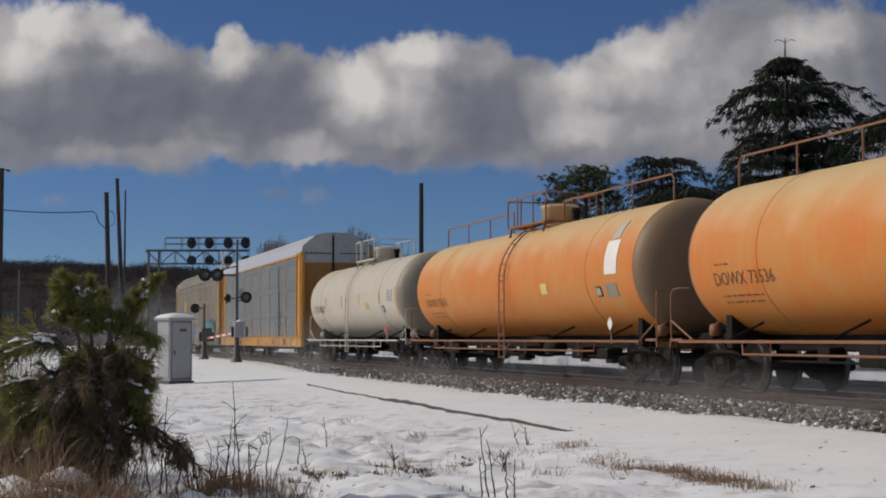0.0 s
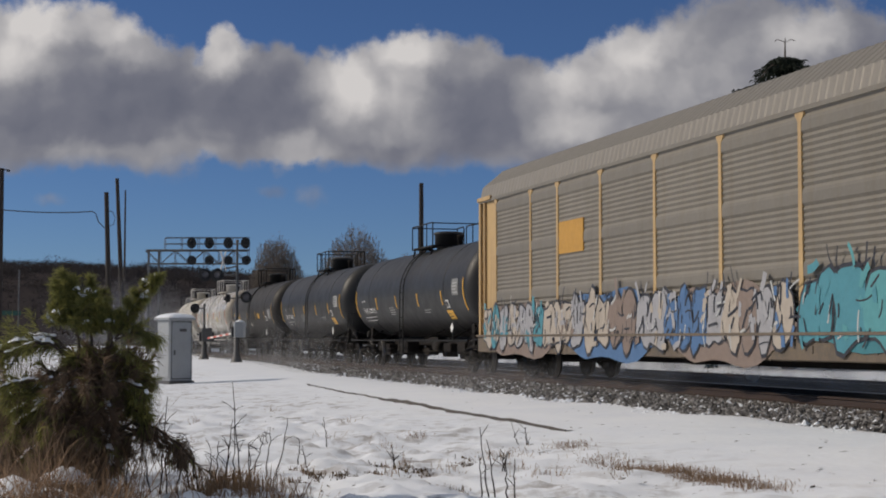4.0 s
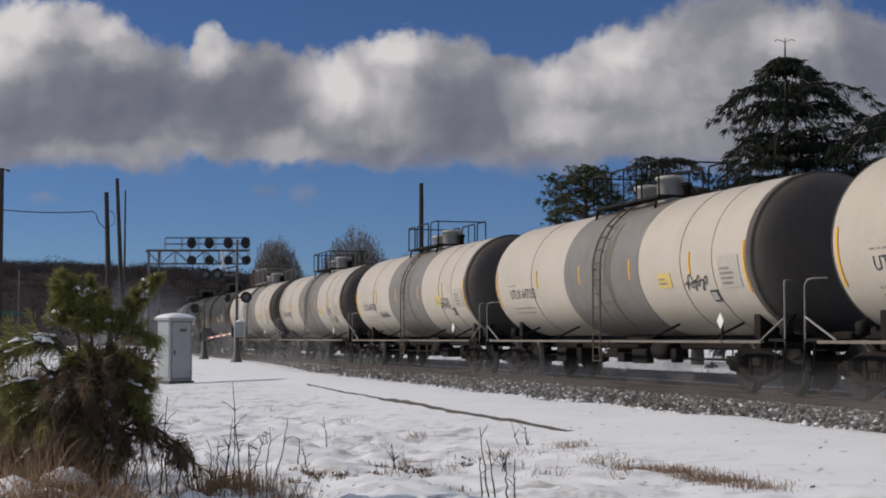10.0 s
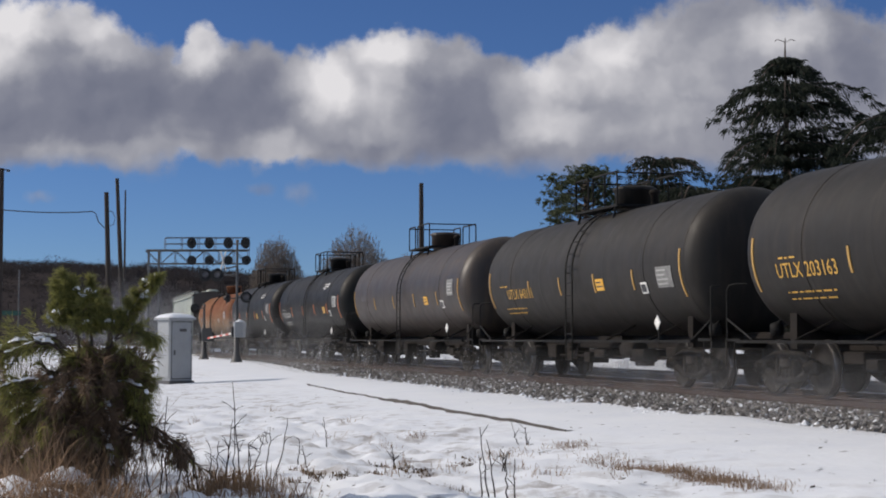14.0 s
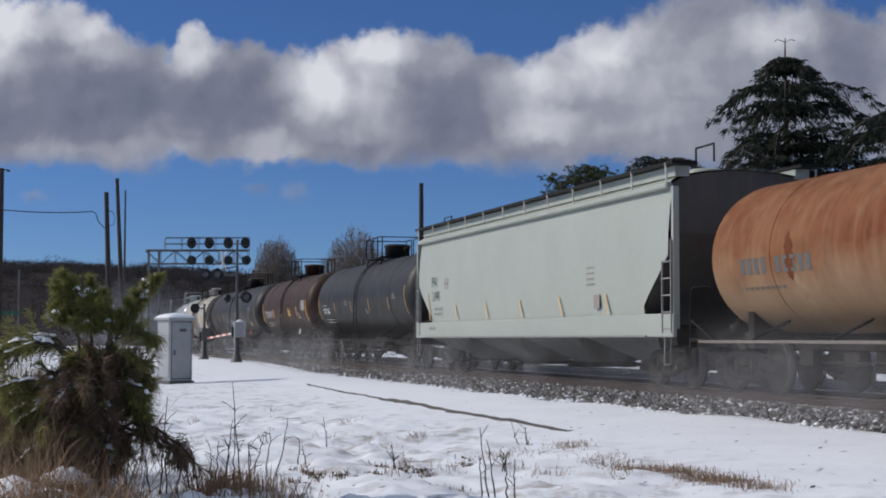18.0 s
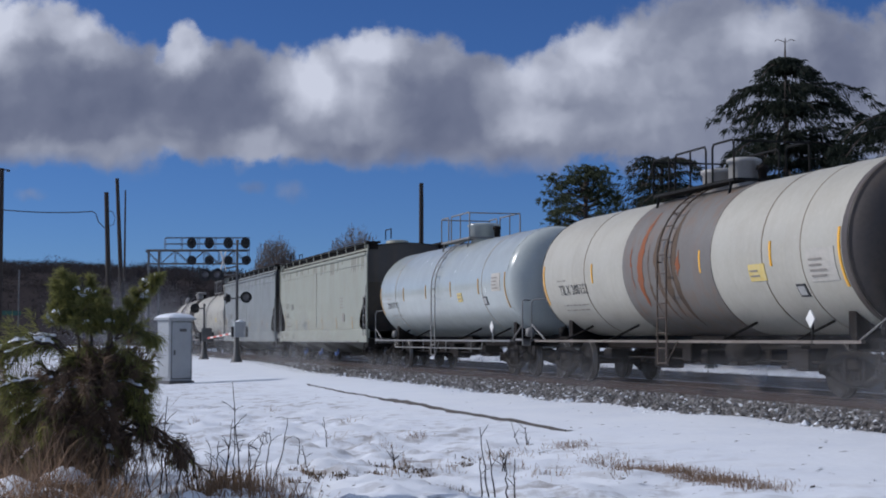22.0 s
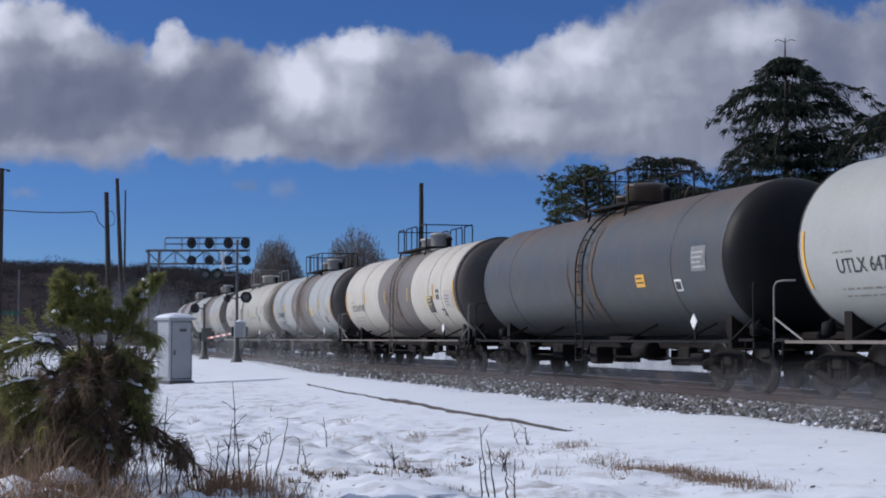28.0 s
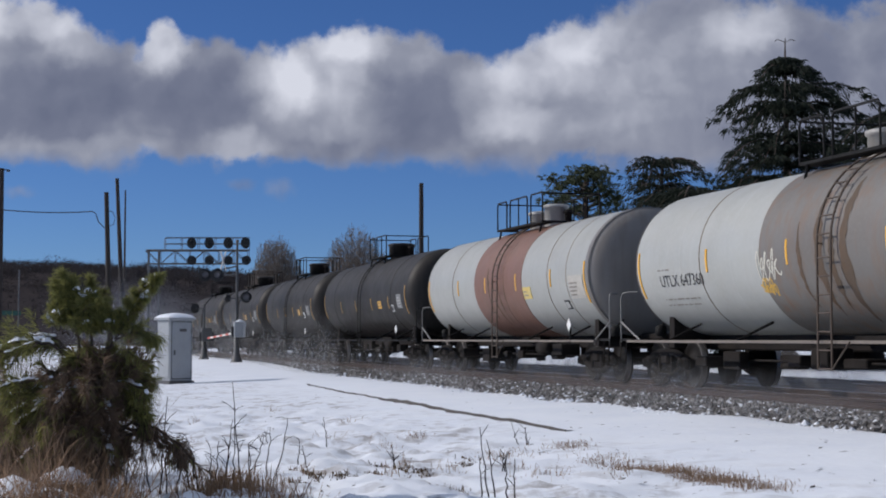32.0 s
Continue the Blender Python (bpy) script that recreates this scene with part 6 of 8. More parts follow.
# ------------------------------------------------------------------ sky backdrop: clouds
def cloud_material(name, puffs, lights, base, grain, soft, unit, strength):
    """A glowing sheet of cloud: rounded puffs (across, up, half width, half height) with frayed edges over a flat base; lights are
    broad sunlit or shaded masses (across, up, half width, half height, amount), broken up by a relief that is lit from the left."""
    m = bpy.data.materials.new(name)
    m.use_nodes = True
    n, l = m.node_tree.nodes, m.node_tree.links
    n.clear()

    def op(kind, a, b=None, c=None, clamp=False):
        x = n.new("ShaderNodeMath")
        x.operation, x.use_clamp = kind, clamp
        for sock, v in zip(x.inputs, (a, b, c)):
            if v is None:
                continue
            if isinstance(v, (int, float)):
                sock.default_value = v
            else:
                l.new(v, sock)
        return x.outputs[0]

    def smooth(v, lo, hi):
        r = n.new("ShaderNodeMapRange")
        r.interpolation_type = "SMOOTHSTEP"
        r.inputs["From Min"].default_value, r.inputs["From Max"].default_value = lo, hi
        l.new(v, r.inputs["Value"])
        return r.outputs[0]

    tc = n.new("ShaderNodeTexCoord")
    flat = n.new("ShaderNodeVectorMath")
    flat.operation = "SCALE"
    flat.inputs["Scale"].default_value = 1.0 / unit
    l.new(tc.outputs["Object"], flat.inputs[0])
    place = flat.outputs[0]

    def noise_of(sc, detail, rough, shift, vec=None):
        t = n.new("ShaderNodeTexNoise")
        t.inputs["Scale"].default_value, t.inputs["Detail"].default_value, t.inputs["Roughness"].default_value = sc, detail, rough
        mp = n.new("ShaderNodeMapping")
        mp.inputs["Location"].default_value = shift
        l.new(vec or place, mp.inputs[0])
        l.new(mp.outputs[0], t.inputs["Vector"])
        return t

    def pushed(vec, by, amount):
        """vec moved by a coloured noise about its middle."""
        a, b = n.new("ShaderNodeVectorMath"), n.new("ShaderNodeVectorMath")
        a.operation, b.operation = "MULTIPLY_ADD", "ADD"
        l.new(by, a.inputs[0])
        a.inputs[1].default_value, a.inputs[2].default_value = (amount,) * 3, (-amount / 2,) * 3
        l.new(vec, b.inputs[0])
        l.new(a.outputs[0], b.inputs[1])
        return b.outputs[0]

    warped = pushed(place, noise_of(0.9 * grain, 3.0, 0.5, (3.0, 0, 1.0)).outputs["Color"], 0.55 / grain)
    warped = pushed(warped, noise_of(3.2 * grain, 4.0, 0.55, (7.0, 0, 2.0)).outputs["Color"], 0.22 / grain)
    sep = n.new("ShaderNodeSeparateXYZ")
    l.new(warped, sep.inputs[0])
    u, v = sep.outputs["X"], sep.outputs["Z"]
    total = None
    for cu, cv, ru, rv in puffs:
        a, b = op("MULTIPLY_ADD", u, 1 / ru, -cu / ru), op("MULTIPLY_ADD", v, 1 / rv, -cv / rv)
        q = op("SUBTRACT", 1.0, op("MULTIPLY_ADD", a, a, op("MULTIPLY", b, b)))
        total = q if total is None else op("SMOOTH_MAX", total, q, 0.25)
    fine = noise_of(2.6 * grain, 7.0, 0.58, (0.0, 0, 5.0)).outputs["Fac"]
    dens = op("ADD", total, op("MULTIPLY_ADD", fine, 0.9, -0.45))
    alpha = smooth(dens, -0.06, soft)
    if base is not None:
        alpha = op("MULTIPLY", alpha, smooth(op("MULTIPLY_ADD", fine, 0.2, v), base - 0.1, base + 0.55))
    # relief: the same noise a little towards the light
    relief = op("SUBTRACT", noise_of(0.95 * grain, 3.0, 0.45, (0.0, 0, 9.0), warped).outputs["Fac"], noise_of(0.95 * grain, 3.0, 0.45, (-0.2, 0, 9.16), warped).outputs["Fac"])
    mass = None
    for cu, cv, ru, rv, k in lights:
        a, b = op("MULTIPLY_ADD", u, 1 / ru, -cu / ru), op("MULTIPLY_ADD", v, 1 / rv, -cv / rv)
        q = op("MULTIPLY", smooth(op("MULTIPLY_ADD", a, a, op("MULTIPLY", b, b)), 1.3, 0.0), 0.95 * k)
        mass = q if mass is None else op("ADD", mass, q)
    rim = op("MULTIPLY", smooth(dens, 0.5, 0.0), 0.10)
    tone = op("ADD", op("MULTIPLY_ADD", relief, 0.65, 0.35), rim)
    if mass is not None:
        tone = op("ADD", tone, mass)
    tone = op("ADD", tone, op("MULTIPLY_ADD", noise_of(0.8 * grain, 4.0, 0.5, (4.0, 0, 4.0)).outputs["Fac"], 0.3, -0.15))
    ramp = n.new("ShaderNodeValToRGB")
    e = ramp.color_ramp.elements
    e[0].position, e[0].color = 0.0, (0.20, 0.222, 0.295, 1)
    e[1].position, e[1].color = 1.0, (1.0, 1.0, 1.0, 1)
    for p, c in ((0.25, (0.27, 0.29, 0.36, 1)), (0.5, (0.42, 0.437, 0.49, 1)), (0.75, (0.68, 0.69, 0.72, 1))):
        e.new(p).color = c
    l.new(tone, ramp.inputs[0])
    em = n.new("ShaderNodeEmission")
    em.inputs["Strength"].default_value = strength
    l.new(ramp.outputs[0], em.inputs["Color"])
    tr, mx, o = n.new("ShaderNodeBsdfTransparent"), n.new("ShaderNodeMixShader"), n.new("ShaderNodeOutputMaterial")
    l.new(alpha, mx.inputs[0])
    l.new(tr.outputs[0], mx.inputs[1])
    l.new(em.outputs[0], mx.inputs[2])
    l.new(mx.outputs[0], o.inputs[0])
    return m


FORWARD, RIGHT = Vector((-0.9659, 0.2588, 0)), Vector((0.2588, 0.9659, 0))
SKY_FAR = 2600.0
UNIT = SKY_FAR / 28.5
TURN = Matrix((RIGHT, FORWARD, Vector((0, 0, 1)))).transposed().to_4x4()


def sky_sheet(name, w, h, centre, mat, label, far):
    """A vertical sheet across the view; one of its own units is about two degrees."""
    k = far / 28.5
    cu, cv = centre
    g = G()
    cols, rows = 12, 4
    vs = [(cu - w / 2 + w * i / cols, 0.0, cv - h / 2 + h * j / rows) for j in range(rows + 1) for i in range(cols + 1)]
    g.add([(a * k, b, c * k) for a, b, c in vs], [(j * (cols + 1) + i, j * (cols + 1) + i + 1, (j + 1) * (cols + 1) + i + 1, (j + 1) * (cols + 1) + i) for j in range(rows) for i in range(cols)])
    ob = new(name, g.mesh(name, [mat]))
    return tagged(ob, label, "cloud", "", "structure")


PUFFS = [(-9.34, 4.50, 2.20, 2.00), (-7.24, 4.50, 2.00, 1.65), (-6.04, 4.60, 1.20, 1.45), (-5.44, 4.45, 0.95, 1.12), (-4.74, 4.05, 1.15, 1.30), (-3.76, 4.65, 0.52, 0.98),
         (-3.29, 4.15, 0.95, 1.18), (-2.69, 4.15, 0.62, 1.22), (-1.84, 4.05, 0.85, 1.12), (-1.04, 4.25, 0.85, 1.10), (-0.46, 4.50, 0.68, 1.12), (0.16, 4.30, 0.85, 1.18),
         (0.74, 4.40, 0.68, 1.12), (1.41, 3.95, 0.75, 1.18), (2.01, 3.75, 0.70, 1.18), (2.61, 3.95, 0.75, 1.20), (3.06, 4.15, 0.75, 1.18), (3.56, 4.35, 0.75, 1.28),
         (4.31, 4.35, 1.05, 1.48), (5.46, 4.50, 1.90, 2.00), (7.06, 4.20, 1.90, 2.05), (8.96, 4.10, 1.90, 1.90), (10.66, 4.30, 2.00, 2.00), (-6.34, 3.65, 2.80, 0.78),
         (-3.34, 3.68, 2.20, 0.66), (-0.24, 3.58, 2.60, 0.68), (2.66, 3.68, 2.40, 0.64), (6.16, 3.65, 3.20, 0.80), (9.16, 3.70, 3.00, 0.80)]
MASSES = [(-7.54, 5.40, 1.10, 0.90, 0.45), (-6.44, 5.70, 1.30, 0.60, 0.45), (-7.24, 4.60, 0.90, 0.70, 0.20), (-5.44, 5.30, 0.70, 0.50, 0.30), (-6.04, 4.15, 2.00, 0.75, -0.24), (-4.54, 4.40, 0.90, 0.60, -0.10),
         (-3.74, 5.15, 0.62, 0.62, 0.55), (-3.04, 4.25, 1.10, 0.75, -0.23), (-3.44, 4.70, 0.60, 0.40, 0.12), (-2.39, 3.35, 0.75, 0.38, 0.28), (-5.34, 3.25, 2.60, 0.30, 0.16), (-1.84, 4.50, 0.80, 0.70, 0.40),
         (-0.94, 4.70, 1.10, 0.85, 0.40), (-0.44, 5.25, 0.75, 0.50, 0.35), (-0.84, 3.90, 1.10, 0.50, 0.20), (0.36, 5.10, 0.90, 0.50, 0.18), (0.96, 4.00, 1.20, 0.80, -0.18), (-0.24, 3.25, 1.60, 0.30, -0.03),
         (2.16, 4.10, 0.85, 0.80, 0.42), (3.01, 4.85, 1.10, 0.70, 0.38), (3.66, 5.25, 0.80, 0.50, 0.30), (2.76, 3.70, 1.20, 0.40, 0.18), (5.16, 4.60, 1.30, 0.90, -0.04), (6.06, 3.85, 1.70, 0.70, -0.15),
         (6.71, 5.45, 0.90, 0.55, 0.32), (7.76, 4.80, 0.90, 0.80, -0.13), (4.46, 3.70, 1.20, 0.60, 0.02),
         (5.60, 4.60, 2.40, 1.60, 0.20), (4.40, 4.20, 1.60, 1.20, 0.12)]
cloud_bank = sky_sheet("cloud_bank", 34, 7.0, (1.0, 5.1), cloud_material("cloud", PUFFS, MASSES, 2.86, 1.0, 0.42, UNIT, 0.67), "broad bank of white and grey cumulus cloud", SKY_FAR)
WISPS = [(-2.25, 2.52, 0.36, 0.26), (-2.95, 2.6, 0.30, 0.16), (-6.9, 2.45, 0.40, 0.14)]
small_cloud = sky_sheet("small_cloud", 8, 1.2, (-3.2, 2.5), cloud_material("cloud_wisp", WISPS, [], None, 1.8, 2.6, UNIT * 1.05, 0.75), "small wisps of pale cloud in the blue", SKY_FAR * 1.05)


# ------------------------------------------------------------------ plants
def leaf_material(name, base, second, rough=0.7, through=0.3):
    """Foliage whose pieces differ a little from one to the next and let some light through."""
    m = bpy.data.materials.new(name)
    m.use_nodes = True
    n, l = m.node_tree.nodes, m.node_tree.links
    b = n["Principled BSDF"]
    geo = n.new("ShaderNodeNewGeometry")
    mx = n.new("ShaderNodeMix")
    mx.data_type = "RGBA"
    mx.inputs[6].default_value, mx.inputs[7].default_value = (*base, 1), (*second, 1)
    l.new(geo.outputs["Random Per Island"], mx.inputs[0])
    l.new(mx.outputs[2], b.inputs["Base Color"])
    b.inputs["Roughness"].default_value, b.inputs["Specular IOR Level"].default_value = rough, 0.2
    tl, ms = n.new("ShaderNodeBsdfTranslucent"), n.new("ShaderNodeMixShader")
    l.new(mx.outputs[2], tl.inputs["Color"])
    ms.inputs[0].default_value = through
    l.new(b.outputs[0], ms.inputs[1])
    l.new(tl.outputs[0], ms.inputs[2])
    l.new(ms.outputs[0], n["Material Output"].inputs["Surface"])
    return m


NEEDLES = leaf_material("pine_needles", (0.33, 0.32, 0.10), (0.11, 0.118, 0.048), 0.6, 0.45)
NEEDLES_DRY = leaf_material("dead_needles", (0.24, 0.165, 0.115), (0.10, 0.078, 0.058), 0.7, 0.4)
CEDAR = leaf_material("cedar_needles", (0.026, 0.034, 0.022), (0.013, 0.019, 0.013))
PINEFAR = leaf_material("far_pine_needles", (0.135, 0.15, 0.082), (0.055, 0.068, 0.04))
TWIG = leaf_material("bare_twigs", (0.19, 0.162, 0.138), (0.125, 0.107, 0.093), 0.9, 0.45)
WOODS = leaf_material("far_woods_twigs", (0.078, 0.068, 0.067), (0.055, 0.049, 0.049), 0.95, 0.5)
DRYGRASS = leaf_material("dry_grass", (0.33, 0.22, 0.135), (0.16, 0.105, 0.068), 0.9, 0.5)
TANGRASS = leaf_material("tan_grass", (0.35, 0.25, 0.175), (0.17, 0.12, 0.085), 0.9, 0.5)
STEM = leaf_material("weed_stem", (0.042, 0.031, 0.025), (0.026, 0.020, 0.016), 0.9, 0.1)


def blade(g, p, d, length, width, bend, rnd, mat=0):
    """One narrow leaf of two triangles' length that bends down."""
    d = Vector(d).normalized()
    side = d.cross(Vector((rnd.uniform(-1, 1), rnd.uniform(-1, 1), rnd.uniform(-1, 1))))
    if side.length < 1e-4:
        side = Vector((1, 0, 0))
    side = side.normalized() * width / 2
    p = Vector(p)
    q = p + d * length * 0.55
    e = p + d * length + Vector((0, 0, -bend * length))
    g.add([tuple(p - side), tuple(p + side), tuple(q + side), tuple(q - side), tuple(e)], [(0, 1, 2, 3), (3, 2, 4)], mat)


def tuft(g, p, d, count, length, width, spread, bend, rnd, mat=0):
    d = Vector(d).normalized()
    for _ in range(count):
        q = d + Vector((rnd.gauss(0, spread), rnd.gauss(0, spread), rnd.gauss(0, spread)))
        blade(g, p, q, length * rnd.uniform(0.6, 1.15), width, bend * rnd.uniform(0.4, 1.4), rnd, mat)


def bent_line(p0, p1, sag, n=8):
    p0, p1 = Vector(p0), Vector(p1)
    return [p0.lerp(p1, i / n) + Vector((0, 0, -sag * 4 * (i / n) * (1 - i / n))) for i in range(n + 1)]


def snow_lump(g, p, r, rnd, mat=0):
    k = [rnd.uniform(0.7, 1.3) for _ in range(8)]
    vs = [(p[0], p[1], p[2] + r * 0.45)]
    for h, q in ((0.28, 0.6), (0.0, 1.0)):
        for i in range(8):
            t = 2 * math.pi * i / 8
            vs.append((p[0] + r * q * k[i] * math.cos(t), p[1] + r * q * k[(i + 3) % 8] * math.sin(t), p[2] + r * h))
    fs = [(0, 1 + i, 1 + (i + 1) % 8) for i in range(8)] + [(1 + i, 9 + i, 9 + (i + 1) % 8, 1 + (i + 1) % 8) for i in range(8)]
    g.add(vs, fs, mat, True)


def across(right, up, deep=0.0):
    """An offset as seen from the path: to its right, up, and away."""
    return RIGHT * right + FORWARD * deep + Vector((0, 0, up))


def pine_sapling():
    rnd = random.Random(12)
    base = Vector((-16.2, 0.9, ground_height(-16.2, 0.9) - 0.02))
    tree = thing("pine_sapling", Matrix.Translation(base), "young green pine weighed down with snow among dry grass", "pine sapling")

    def limb(name, p0, p1, sag, r0, bundles, dry, length, snow_share, hang, label="", from_k=0.15, fan=0.5, twigs=0):
        """A limb with long needles in bundles; hang: how far they droop (negative: they stand up)."""
        n = 14
        line = bent_line(p0, p1, sag, n)
        line = [p + across(rnd.gauss(0, 0.012), rnd.gauss(0, 0.012), rnd.gauss(0, 0.012)) for p in line]
        wood = part(name, G().tube(line, [r0 * (1 - 0.75 * i / n) for i in range(n + 1)], 6), BARK, tree, label)
        g, s = G(), G()
        run = rnd.random() < snow_share * 1.3
        span = (line[-1] - line[0]).length
        for q in range(twigs):
            k = rnd.uniform(0.3, 0.95)
            i = int(k * n)
            d = (line[min(i + 1, n)] - line[max(i - 1, 0)]).normalized()
            w = Vector((rnd.gauss(0, 1), rnd.gauss(0, 1), rnd.gauss(-0.1, 0.8))).normalized()
            e = line[i] + (d * 0.75 + w * 0.75).normalized() * span * rnd.uniform(0.18, 0.36)
            tl = bent_line(line[i], e, 0.02, 5)
            g.tube(tl, [0.007, 0.006, 0.005, 0.005, 0.004, 0.003], 4, 2, False)
            old = rnd.random() < dry * 0.75
            for m in range(2, 6):
                td = (tl[m] - tl[m - 1]).normalized() * 0.8 + Vector((0, 0, -hang * 0.7))
                tuft(g, tl[m], td, 10 if m < 5 else 18, length * 0.9, 0.0062, fan * 1.3, 0.12, rnd, 1 if old and rnd.random() < 0.8 else 0)
            if snow_share > 0 and rnd.random() < snow_share * 0.05:
                snow_lump(s, tl[4] + Vector((0, 0, 0.012)), rnd.uniform(0.025, 0.055), rnd)
        for i in range(1, n + 1):
            k = i / n
            if k < from_k:
                continue
            d = (line[i] - line[i - 1]).normalized()
            fwd = d * 0.8 + Vector((0, 0, -hang))
            for _ in range(bundles if not twigs else max(1, bundles // 2)):
                off = line[i - 1].lerp(line[i], rnd.random())
                tuft(g, off, fwd, 12 if i < n - 1 else 24, length, 0.0065, fan * 1.3, 0.10 + 0.25 * max(0.0, hang), rnd, 1 if rnd.random() < dry * (1.15 - k) else 0)
            if run and k > 0.3 and rnd.random() < 0.88:
                a, b = line[i - 1], line[i]
                ph = rnd.uniform(0, 6)
                w = rnd.uniform(0.014, 0.034)
                side = (b - a).cross(Vector((0, 0, 1))).normalized()
                vs = []
                for q in range(5):
                    c = a.lerp(b, q / 4 * 1.15) + Vector((0, 0, 0.022))
                    ww = w * (0.45 + math.sin(math.pi * (q + 0.5) / 5)) * (1 + 0.25 * math.sin(q * 2 + ph))
                    vs += [c - side * ww, c - side * ww * 0.5 + Vector((0, 0, ww * 0.7)), c + side * ww * 0.5 + Vector((0, 0, ww * 0.7)), c + side * ww]
                s.add([tuple(p) for p in vs], [(q * 4 + j, q * 4 + j + 1, q * 4 + j + 5, q * 4 + j + 4) for q in range(4) for j in range(3)], 0, True)
        part("foliage", g, [NEEDLES, NEEDLES_DRY, BARK], wood)
        if s.v:
            tagged(part("snow_load", s, SNOW, wood, "snow lying along the twigs"), kind="stuff")

    # a short trunk that forks into three leaders
    part("trunk", G().tube([across(0.0, 0, 0), across(-0.06, 0.5, 0.02), across(-0.12, 1.0, 0.0), across(-0.14, 1.36, 0.0)], [0.05, 0.045, 0.04, 0.03], 8), BARK, tree)
    up = "upright shoot with bright green needles"
    limb("leader", across(-0.20, 1.15), across(-0.43, 2.25, -0.05), -0.02, 0.020, 7, 0.04, 0.115, 0.10, -0.30, up, 0.72, 0.85)
    limb("leader", across(-0.13, 1.25, 0.05), across(-0.17, 2.16, 0.05), -0.02, 0.020, 7, 0.06, 0.12, 0.10, -0.25, up, 0.66, 0.85)
    # whorls of short shoots on the two upright leaders
    for right, high, reach, hang, share in ((-0.42, 1.84, 0.13, -0.25, 0.1), (-0.40, 1.97, 0.13, -0.35, 0.15), (-0.42, 2.09, 0.11, -0.45, 0.3), (-0.17, 1.74, 0.19, 0.15, 0.08), (-0.14, 1.88, 0.19, 0.05, 0.12), (-0.17, 2.02, 0.14, -0.2, 0.3)):
        for q in range(7):
            ang = q * 0.898 + right * 9 + rnd.uniform(-0.3, 0.3)
            wide = math.cos(ang) * reach * rnd.uniform(0.8, 1.15)
            limb("side_shoot", across(right, high - 0.10), across(right + wide, high + rnd.uniform(-0.02, 0.10), math.sin(ang) * reach), 0.02, 0.010, 2, 0.06, 0.10, share, hang, "", 0.4, 0.75)
    limb("side_shoot", across(-0.38, 1.63), across(-0.56, 1.78, -0.05), 0.02, 0.012, 2, 0.2, 0.09, 0.6, 0.1, "thin shoot with a tip of snow", 0.75, 0.6)
    limb("side_shoot", across(-0.15, 1.72), across(0.06, 1.80, 0.0), -0.03, 0.012, 4, 0.1, 0.15, 0.1, 0.55, "shoot with hanging dark needles", 0.4, 0.5)
    limb("leader", across(0.0, 1.28), across(0.10, 1.66, 0.0), -0.03, 0.026, 1, 0.2, 0.06, 0.0, 0.0, "bare lower length of the slanting shoot", 0.9, 0.3)
    limb("leader", across(0.10, 1.64), across(0.50, 2.18, -0.03), 0.03, 0.020, 8, 0.04, 0.085, 1.0, -0.12, "slanting shoot with snow along it", 0.05, 0.42)
    for q in range(10):
        k = q / 9
        limb("side_shoot", across(0.12 + 0.33 * k, 1.66 + 0.45 * k), across(0.10 + 0.36 * k + (0.09 if q % 2 else -0.05), 1.74 + 0.46 * k, rnd.uniform(-0.08, 0.08)), 0.0, 0.008, 3, 0.05, 0.085, 0.5, 0.0, "", 0.2, 0.6)
    limb("side_shoot", across(0.08, 1.56), across(0.50, 1.62, 0.0), -0.05, 0.013, 4, 0.15, 0.17, 0.15, 0.65, "shoot with long hanging needles", 0.35, 0.4, 4)
    limb("side_shoot", across(0.10, 1.58), across(0.36, 1.72, 0.1), -0.04, 0.012, 3, 0.1, 0.15, 0.4, 0.4, "", 0.4, 0.5, 2)
    low = "branch bowed under snow"
    # long arching branch to the side with snow on its back
    for deep, end in ((0.0, -1.12), (-0.15, -1.0), (0.18, -1.05)):
        limb("branch", across(-0.30, 1.40 + deep * 0.2), across(end, 1.40 + deep * 0.3, deep), -0.17, 0.018, 5, 0.25, 0.17, 1.0, 0.75, low, 0.25, 0.45, 6)
    # the skirt: limbs that leave the trunk low down and droop outwards all round
    for k in range(44):
        t = k / 43
        z0 = 1.30 - 0.72 * t
        ang = k * 2.4 + rnd.uniform(-0.3, 0.3)
        side = math.cos(ang)
        most = (0.46 + 0.06 * math.sin(k)) if side > 0 else 0.90
        if side > 0 and t > 0.55:
            most = 0.40
        reach = most * rnd.uniform(0.6, 1.0)
        drop = rnd.uniform(0.02, 0.22) + 0.22 * t
        snowy = 0.26 if (t < 0.35 and side < 0.2) else 0.04
        limb("branch", across(-0.12, z0), across(-0.13 + side * reach, max(0.32, z0 - drop), math.sin(ang) * 0.62), -0.10 - 0.06 * rnd.random(), 0.016, 4, 5.0 if side > -0.4 else 2.2, 0.16, snowy, 0.55, low if snowy > 0.3 else "", 0.2, 0.45, 4)
    for q in range(7):
        limb("branch", across(-0.12, 1.02 - 0.05 * q), across(-0.98 + 0.05 * q + rnd.uniform(-0.06, 0.06), 1.10 - 0.13 * q, -0.35 + 0.1 * q), -0.12, 0.018, 5, 0.35, 0.16, 0.55, 0.45, low, 0.2, 0.5, 6)
    for q in range(6):
        limb("branch", across(0.0, 1.20 - 0.04 * q), across(0.38 + 0.05 * (q % 3), 1.22 - 0.10 * q, rnd.uniform(-0.3, 0.2)), -0.08, 0.016, 5, 0.45, 0.17, 0.06, 0.5, "branch with hanging needles", 0.3, 0.45, 4)
